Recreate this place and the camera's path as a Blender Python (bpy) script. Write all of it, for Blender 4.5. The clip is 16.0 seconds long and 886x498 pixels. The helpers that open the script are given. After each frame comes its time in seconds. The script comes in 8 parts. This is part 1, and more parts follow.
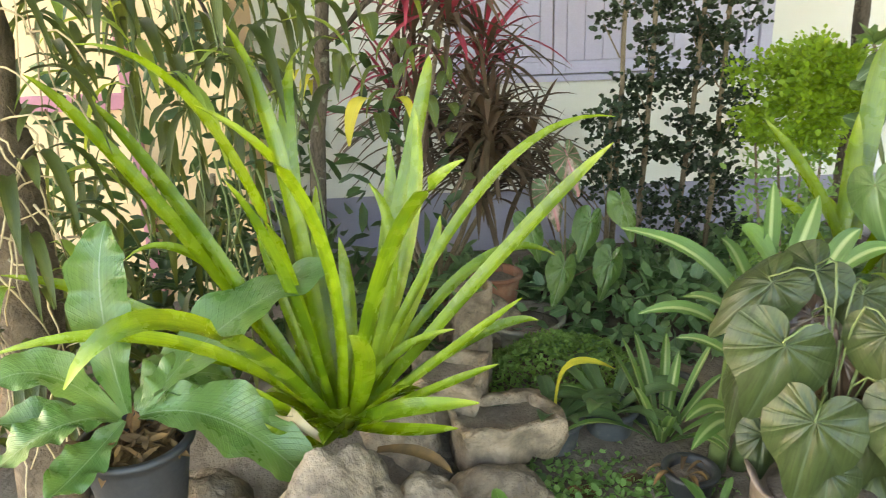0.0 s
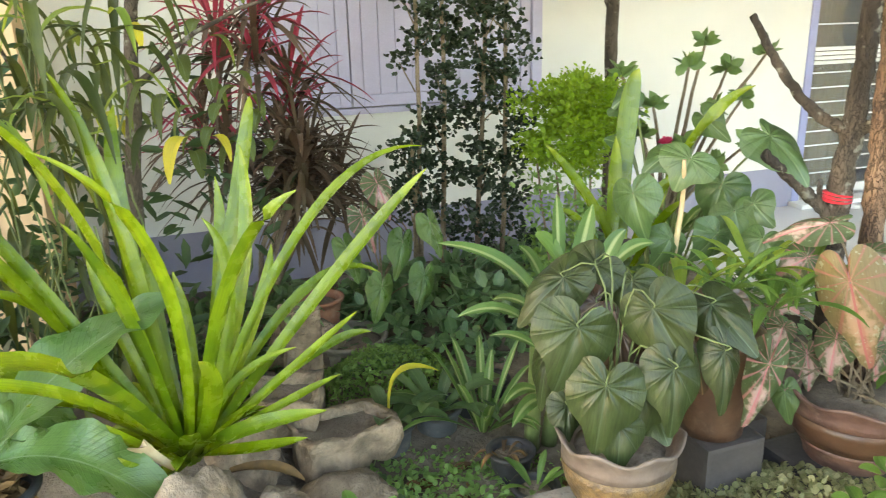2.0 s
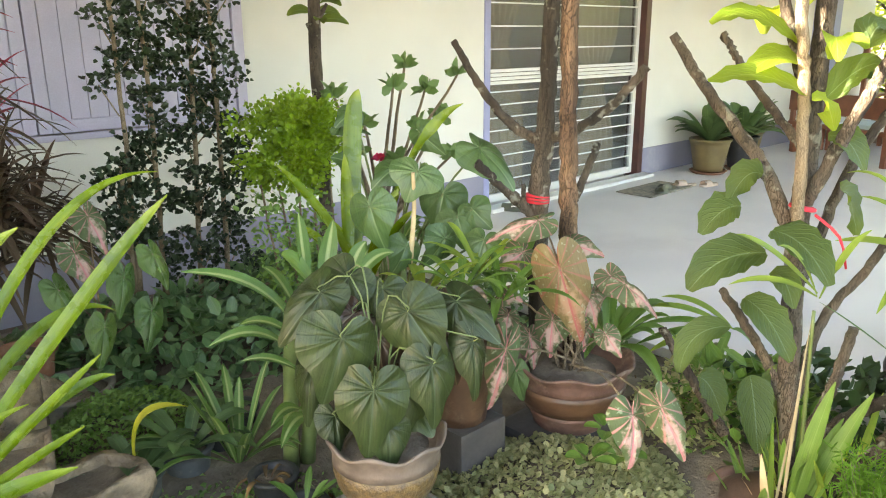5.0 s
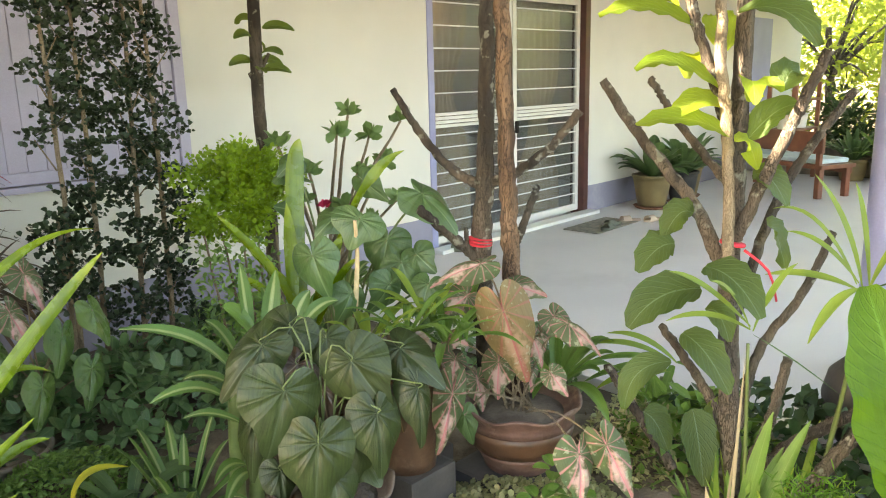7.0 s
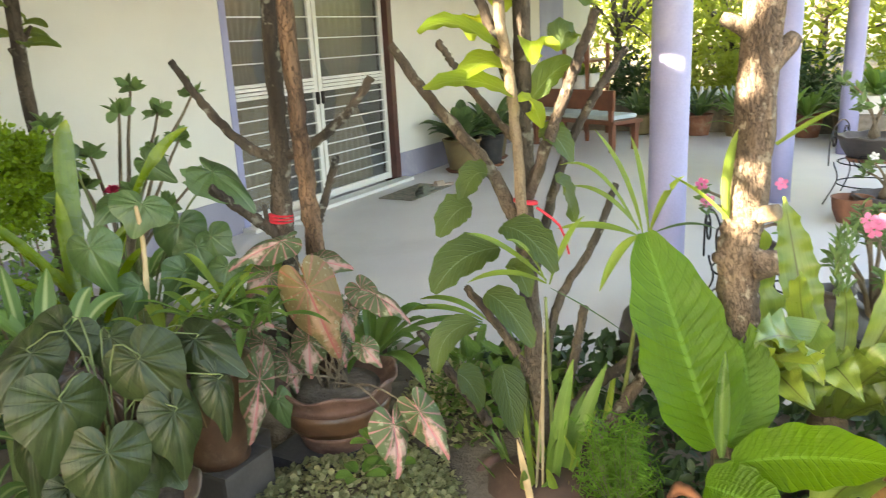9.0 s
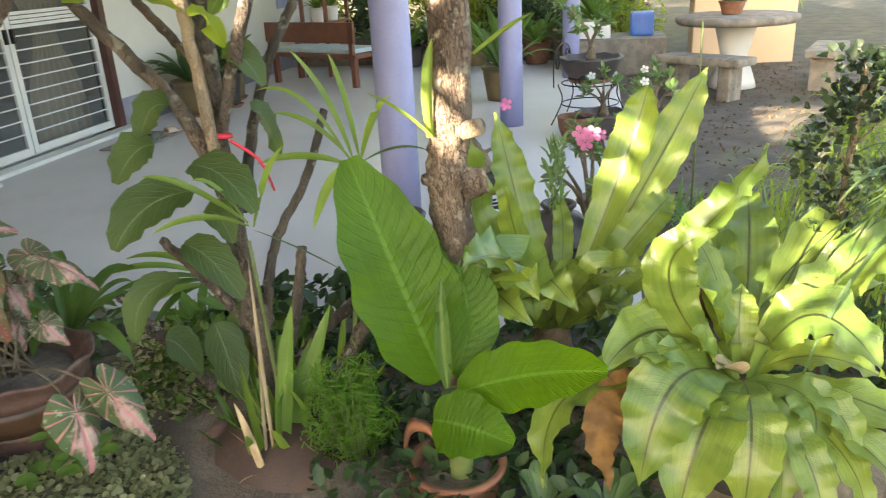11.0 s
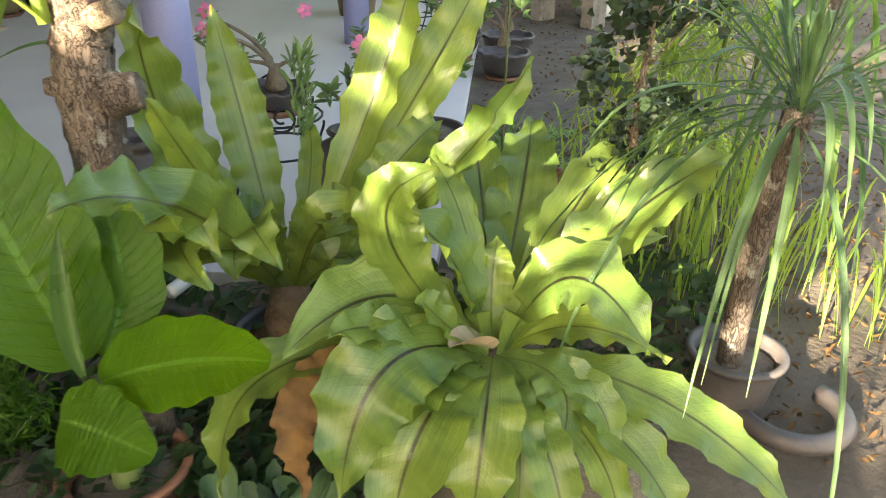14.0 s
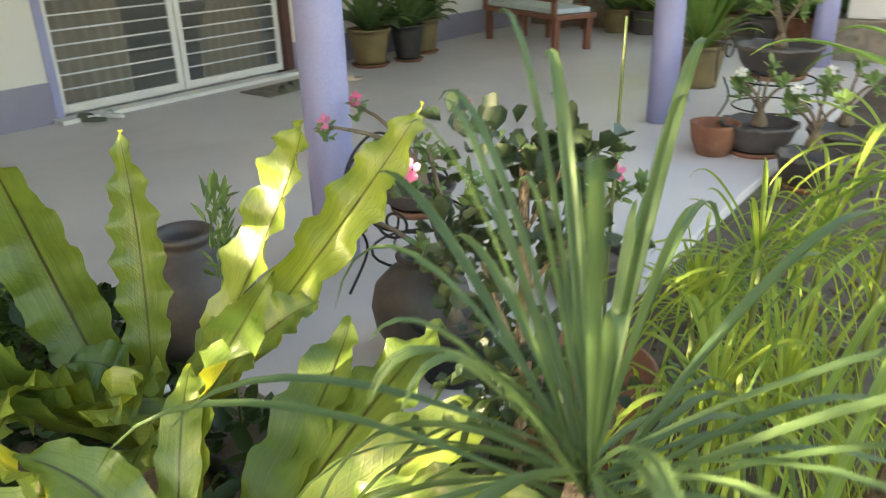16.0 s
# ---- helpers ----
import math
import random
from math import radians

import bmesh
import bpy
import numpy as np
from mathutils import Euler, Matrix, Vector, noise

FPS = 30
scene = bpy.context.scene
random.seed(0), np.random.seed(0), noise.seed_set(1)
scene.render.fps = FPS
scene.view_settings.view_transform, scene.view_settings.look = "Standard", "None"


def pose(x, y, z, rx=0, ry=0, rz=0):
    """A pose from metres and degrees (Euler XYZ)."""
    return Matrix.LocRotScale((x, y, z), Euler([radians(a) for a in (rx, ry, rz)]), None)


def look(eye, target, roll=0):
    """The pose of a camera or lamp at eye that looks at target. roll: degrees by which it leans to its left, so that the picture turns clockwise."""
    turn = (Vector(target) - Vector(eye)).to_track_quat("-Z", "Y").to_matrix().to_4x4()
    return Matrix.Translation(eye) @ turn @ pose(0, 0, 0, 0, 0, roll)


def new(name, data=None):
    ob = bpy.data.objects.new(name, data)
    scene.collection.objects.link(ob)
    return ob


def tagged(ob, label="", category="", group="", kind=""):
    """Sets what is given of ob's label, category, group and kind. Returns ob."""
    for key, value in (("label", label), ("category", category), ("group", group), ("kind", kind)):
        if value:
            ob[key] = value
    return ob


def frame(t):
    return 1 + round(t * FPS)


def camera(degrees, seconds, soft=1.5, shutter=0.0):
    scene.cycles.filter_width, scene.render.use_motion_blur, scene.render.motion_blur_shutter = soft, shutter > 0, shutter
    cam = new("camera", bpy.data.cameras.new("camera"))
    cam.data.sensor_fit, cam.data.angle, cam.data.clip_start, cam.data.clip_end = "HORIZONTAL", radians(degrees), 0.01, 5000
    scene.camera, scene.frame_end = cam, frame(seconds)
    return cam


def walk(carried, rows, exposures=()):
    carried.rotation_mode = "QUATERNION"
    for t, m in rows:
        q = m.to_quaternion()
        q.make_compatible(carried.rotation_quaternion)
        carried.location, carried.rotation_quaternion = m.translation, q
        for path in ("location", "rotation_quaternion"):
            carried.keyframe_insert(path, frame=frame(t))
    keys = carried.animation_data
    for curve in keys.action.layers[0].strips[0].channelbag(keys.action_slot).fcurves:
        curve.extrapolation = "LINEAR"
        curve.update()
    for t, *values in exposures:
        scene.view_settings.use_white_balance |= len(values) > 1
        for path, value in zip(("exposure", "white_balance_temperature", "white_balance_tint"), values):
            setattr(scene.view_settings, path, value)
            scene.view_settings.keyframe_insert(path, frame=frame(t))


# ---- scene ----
cam = camera(60.6, 16.0, 1.0, 0.3)
# seconds, eye in metres, turn in degrees
PATH = [
    (0, -0.018, 0.029, 1.487, 71.17, 1.67, -4.41),
    (0.5, -0.026, -0.04, 1.5, 71.9, 1.37, -7.96),
    (1, -0.083, -0.116, 1.507, 72.56, 1.4, -11.29),
    (1.5, -0.104, -0.17, 1.528, 73.01, 1.44, -15.22),
    (2, -0.142, -0.17, 1.531, 72.97, 1.39, -20.12),
    (2.5, -0.231, -0.136, 1.532, 72.71, 1.22, -25.64),
    (3, -0.293, -0.12, 1.529, 72.42, 0.89, -31.27),
    (3.5, -0.318, -0.13, 1.531, 72.39, 0.57, -36.16),
    (4, -0.311, -0.135, 1.528, 72.75, 0.35, -39.63),
    (6.5, -0.279, -0.171, 1.555, 76.49, 1, -45.45),
    (7, -0.274, -0.181, 1.558, 77.13, 1.39, -46.87),
    (7.5, -0.261, -0.182, 1.558, 77.42, 1.74, -48.86),
    (8, -0.251, -0.191, 1.554, 77.12, 2.03, -51.8),
    (8.5, -0.216, -0.197, 1.551, 75.97, 2.42, -55.82),
    (9, -0.173, -0.21, 1.544, 74.43, 2.8, -60.68),
    (9.5, -0.13, -0.229, 1.53, 72.92, 2.86, -65.79),
    (10, -0.084, -0.248, 1.521, 71.27, 2.87, -70.61),
    (12.5, 0.340, -0.394, 1.331, 66.71, 2.05, -86.80),
    (13, 0.363, -0.438, 1.322, 65.50, 1.14, -88.08),
    (13.5, 0.473, -0.553, 1.284, 64.43, -0.06, -87.77),
    (14, 0.648, -0.693, 1.275, 63.68, -0.91, -85.57),
    (14.5, 0.895, -0.864, 1.279, 63.51, -1.41, -80.92),
    (15, 1.143, -1.080, 1.309, 63.75, -0.82, -73.47),
    (15.5, 1.386, -1.381, 1.359, 64.54, 0.16, -64.42),
    (16, 1.683, -1.598, 1.388, 66.71, 1.50, -52.64),
]
walk(cam, [(t, pose(x, y, z, rx, ry, rz)) for t, x, y, z, rx, ry, rz in PATH],
     [(0, 5.15, 8500, 12), (4, 4.93, 8200, 12), (7, 4.68, 8400, 12), (9, 4.4, 8400, 12), (10.2, 4.15, 7800, 12), (12.5, 3.78, 7700, 12), (14, 3.66, 7800, 12), (15, 3.68, 8200, 12), (16, 3.8, 8800, 12)])

# ---- light ----
world = bpy.data.worlds.new("sky")
scene.world = world
world.use_nodes = True
wn = world.node_tree
sky = wn.nodes.new("ShaderNodeTexSky")
sky.sky_type = "NISHITA"
sky.sun_disc = False
sky.sun_elevation, sky.sun_rotation = radians(16.5), radians(-59.3)
sky.air_density, sky.dust_density = 1.0, 2.0
wn.links.new(sky.outputs[0], wn.nodes["Background"].inputs[0])
wn.nodes["Background"].inputs[1].default_value = 0.085
sun_lamp = new("sun", bpy.data.lights.new("sun", "SUN"))
sun_lamp.data.energy, sun_lamp.data.angle, sun_lamp.data.color = 5.0, radians(0.5), (1.0, 0.92, 0.78)
SUN_TO = Vector((-0.86, 0.51, 0.297)).normalized()
sun_lamp.matrix_world = look(SUN_TO * 30, (0, 0, 0))


# ---- materials ----
class Nodes:
    """A short way to write node trees."""

    def __init__(self, name):
        self.mat = bpy.data.materials.new(name)
        self.mat.use_nodes = True
        self.tree = self.mat.node_tree
        self.bsdf = self.tree.nodes["Principled BSDF"]
        self.out = self.tree.nodes["Material Output"]

    def node(self, kind, **sockets):
        made = self.tree.nodes.new(kind)
        for key, value in sockets.items():
            self.put(made.inputs[key], value)
        return made

    def put(self, socket, value):
        if isinstance(value, bpy.types.NodeSocket):
            self.tree.links.new(value, socket)
        else:
            socket.default_value = value

    def math(self, op, a, b=0.0, c=0.0):
        made = self.tree.nodes.new("ShaderNodeMath")
        made.operation = op
        for k, value in enumerate((a, b, c)):
            self.put(made.inputs[k], value)
        return made.outputs[0]

    def mix(self, fac, a, b, blend="MIX"):
        made = self.tree.nodes.new("ShaderNodeMix")
        made.data_type, made.blend_type = "RGBA", blend
        self.put(made.inputs[0], fac)
        for k, value in ((6, a), (7, b)):
            self.put(made.inputs[k], value if isinstance(value, bpy.types.NodeSocket) else (*value, 1))
        return made.outputs[2]

    def noise(self, scale, detail=4.0, vector=None, rough=0.55):
        made = self.node("ShaderNodeTexNoise", Scale=scale, Detail=detail, Roughness=rough)
        self.put(made.inputs["Vector"], vector if vector else self.node("ShaderNodeTexCoord").outputs["Object"])
        return made.outputs["Fac"]

    def step(self, value, low, high):
        made = self.tree.nodes.new("ShaderNodeMapRange")
        made.interpolation_type = "SMOOTHSTEP"
        for k, v in enumerate((value, low, high, 0.0, 1.0)):
            self.put(made.inputs[k], v)
        return made.outputs[0]

    def bump(self, height, strength, distance=0.01):
        made = self.node("ShaderNodeBump", Strength=strength, Distance=distance, Height=height)
        self.put(self.bsdf.inputs["Normal"], made.outputs[0])
        return made.outputs[0]


def surface(name, a, b, scale=6.0, rough=0.8, bump=0.2, fine=60.0, metal=0.0, stain=None, depth=0.01, spread=0.0):
    """A mixed two-colour surface with grain and stains."""
    n = Nodes(name)
    where = n.node("ShaderNodeNewGeometry").outputs["Position"]
    big = n.noise(scale, 5, where)
    small = n.noise(fine, 3, where)
    colour = n.mix(n.step(big, 0.35, 0.65), a, b)
    colour = n.mix(n.math("MULTIPLY", small, 0.5), colour, tuple(x * 0.55 for x in a))
    if stain:
        colour = n.mix(n.math("MULTIPLY", n.step(n.noise(scale * 0.45, 6, where, 0.7), 0.52, 0.72), 0.8), colour, stain)
    if spread:
        value = n.node("ShaderNodeHueSaturation", Color=colour)
        n.put(value.inputs["Value"], n.math("ADD", 1 - spread, n.math("MULTIPLY", n.node("ShaderNodeObjectInfo").outputs["Random"], 2 * spread)))
        colour = value.outputs[0]
    n.put(n.bsdf.inputs["Base Color"], colour)
    n.put(n.bsdf.inputs["Roughness"], n.math("ADD", rough - 0.08, n.math("MULTIPLY", small, 0.16)))
    n.bsdf.inputs["Metallic"].default_value = metal
    if bump:
        n.bump(n.math("ADD", n.math("MULTIPLY", big, 0.6), n.math("MULTIPLY", small, 0.4)), bump, depth)
    return n.mat


def leaf_mat(name, a, b, rib=None, rib_width=0.03, veins=0.0, vein_count=14.0, slant=1.4, edge=None, heart=None, stripes=0.0, rough=0.38,
             through_light=0.35, glow=None, spots=0.25, island=False, tip=None, shine=0.42, fan=False):
    """A leaf: two greens, midrib, slanting veins, margin and blotches, with light coming through."""
    n = Nodes(name)
    uv = n.node("ShaderNodeUVMap").outputs[0]
    split = n.node("ShaderNodeSeparateXYZ", Vector=uv)
    u, v = split.outputs[0], split.outputs[1]
    off = n.math("ABSOLUTE", n.math("SUBTRACT", u, 0.5))
    info = n.node("ShaderNodeNewGeometry").outputs["Random Per Island"] if island else n.node("ShaderNodeObjectInfo").outputs["Random"]
    where = n.node("ShaderNodeNewGeometry").outputs["Position"]
    blot = n.noise(14.0, 4, where)
    fine = n.noise(110.0, 2, where)
    fac = n.math("ADD", n.math("MULTIPLY", info, 0.6), n.math("MULTIPLY", n.step(blot, 0.3, 0.7), 0.4))
    colour = n.mix(fac, a, b)
    wave = n.math("SINE", n.math("MULTIPLY", n.math("SUBTRACT", v, n.math("MULTIPLY", off, slant * 0.35)), vein_count * 6.283))
    if fan:
        turn = n.math("ARCTAN2", n.math("SUBTRACT", u, 0.5), n.math("ADD", v, 0.02))
        wave = n.math("COSINE", n.math("ADD", n.math("MULTIPLY", turn, 13.0), n.math("MULTIPLY", blot, 1.2)))
    line = n.step(wave, 0.72, 1.0)
    streak = n.noise(1.0, 3, n.node("ShaderNodeMapping", Vector=uv, Scale=(38.0, 2.6, 1.0)).outputs[0])
    colour = n.mix(n.math("MULTIPLY", n.step(streak, 0.42, 0.72), 0.45), colour, tuple(x * 0.45 for x in a))
    colour = n.mix(n.math("MULTIPLY", n.step(streak, 0.40, 0.25), 0.35), colour, tuple(min(0.8, x * 1.5) for x in b))
    if veins:
        colour = n.mix(n.math("MULTIPLY", line, veins), colour, rib or b)
    if stripes:
        colour = n.mix(n.math("MULTIPLY", n.step(n.math("SUBTRACT", 0.5, off), 0.34, 0.43), stripes), colour, rib)
    if heart:
        inner = n.math("ADD", n.math("MULTIPLY", off, 2.2), n.math("MULTIPLY", n.math("ABSOLUTE", n.math("SUBTRACT", v, 0.45)), 1.1))
        inner = n.math("ADD", inner, n.math("MULTIPLY", n.math("SUBTRACT", n.noise(45.0, 4, where), 0.5), 1.5))
        colour = n.mix(n.math("SUBTRACT", 1.0, n.step(inner, 0.22, 0.62)), colour, heart)
        colour = n.mix(n.math("MULTIPLY", line, veins if fan else 0.3), colour, rib if fan else (0.50, 0.47, 0.38))
        speck = n.step(n.noise(55.0, 2, where), 0.6, 0.68)
        colour = n.mix(n.math("MULTIPLY", speck, 0.5), colour, (0.45, 0.5, 0.36))
    if rib:
        colour = n.mix(n.math("SUBTRACT", 1.0, n.step(off, rib_width * 0.5, rib_width)), colour, rib)
    if edge:
        colour = n.mix(n.step(off, 0.42, 0.49), colour, edge)
    if tip:
        colour = n.mix(n.step(n.math("ADD", v, n.math("MULTIPLY", blot, 0.25)), 0.95, 1.12), colour, tip)
    colour = n.mix(n.math("MULTIPLY", n.step(n.noise(37.0, 4, where), 0.66, 0.74), spots), colour, (0.16, 0.11, 0.03))
    n.put(n.bsdf.inputs["Base Color"], colour)
    n.bsdf.inputs["Specular IOR Level"].default_value = shine
    n.put(n.bsdf.inputs["Roughness"], n.math("ADD", rough - 0.07, n.math("MULTIPLY", blot, 0.2)))
    height = n.math("ADD", n.math("MULTIPLY", line, min(0.5, veins * 7)), n.math("MULTIPLY", fine, 0.3))
    normal = n.bump(n.math("ADD", height, n.math("MULTIPLY", streak, 0.6)), (0.35 if fan else min(0.6, 0.3 + 1.6 * veins)) if veins else 0.3, 0.006)
    lit = n.node("ShaderNodeBsdfTranslucent", Normal=normal)
    n.put(lit.inputs["Color"], n.mix(0.75, colour, glow or tuple(min(1, x * 2.2) for x in b)))
    blend = n.node("ShaderNodeMixShader", Fac=through_light)
    n.tree.links.new(n.bsdf.outputs[0], blend.inputs[1])
    n.tree.links.new(lit.outputs[0], blend.inputs[2])
    n.tree.links.new(blend.outputs[0], n.out.inputs[0])
    return n.mat


def bark_mat(name, a, b, crack, scale=9.0, moss=None, split=0.9):
    """Bark with upright cracks, flakes and pale lichen spots."""
    n = Nodes(name)
    where = n.node("ShaderNodeTexCoord").outputs["Object"]
    stretch = n.node("ShaderNodeMapping", Vector=where, Scale=(1.0, 1.0, 0.3)).outputs[0]
    warp = n.node("ShaderNodeTexNoise", Vector=stretch, Scale=scale * 3.0, Detail=5.0)
    bent = n.mix(0.16, stretch, warp.outputs["Color"])
    plates = n.node("ShaderNodeTexVoronoi", Vector=bent, Scale=scale * 8.0)
    plates.feature = "DISTANCE_TO_EDGE"
    gap = n.math("ADD", 1 - split, n.math("MULTIPLY", split, n.step(n.math("ADD", plates.outputs["Distance"], n.math("MULTIPLY", n.noise(scale * 7, 4, stretch), 0.25)), 0.08, 0.26)))
    big = n.noise(scale, 6, stretch)
    colour = n.mix(n.step(big, 0.35, 0.65), a, b)
    colour = n.mix(gap, crack, colour)
    if moss:
        colour = n.mix(n.step(n.noise(scale * 2.6, 3, where), 0.58, 0.68), colour, moss)
    n.put(n.bsdf.inputs["Base Color"], colour)
    n.bsdf.inputs["Roughness"].default_value = 0.92
    n.bump(n.math("ADD", gap, n.math("MULTIPLY", big, 1.2)), 0.9, 0.012)
    return n.mat


def glass_mat():
    n = Nodes("tinted_glass")
    n.bsdf.inputs["Base Color"].default_value = (0.55, 0.58, 0.6, 1)
    n.bsdf.inputs["Roughness"].default_value = 0.06
    n.bsdf.inputs["Transmission Weight"].default_value = 0.9
    n.bsdf.inputs["IOR"].default_value = 1.2
    return n.mat


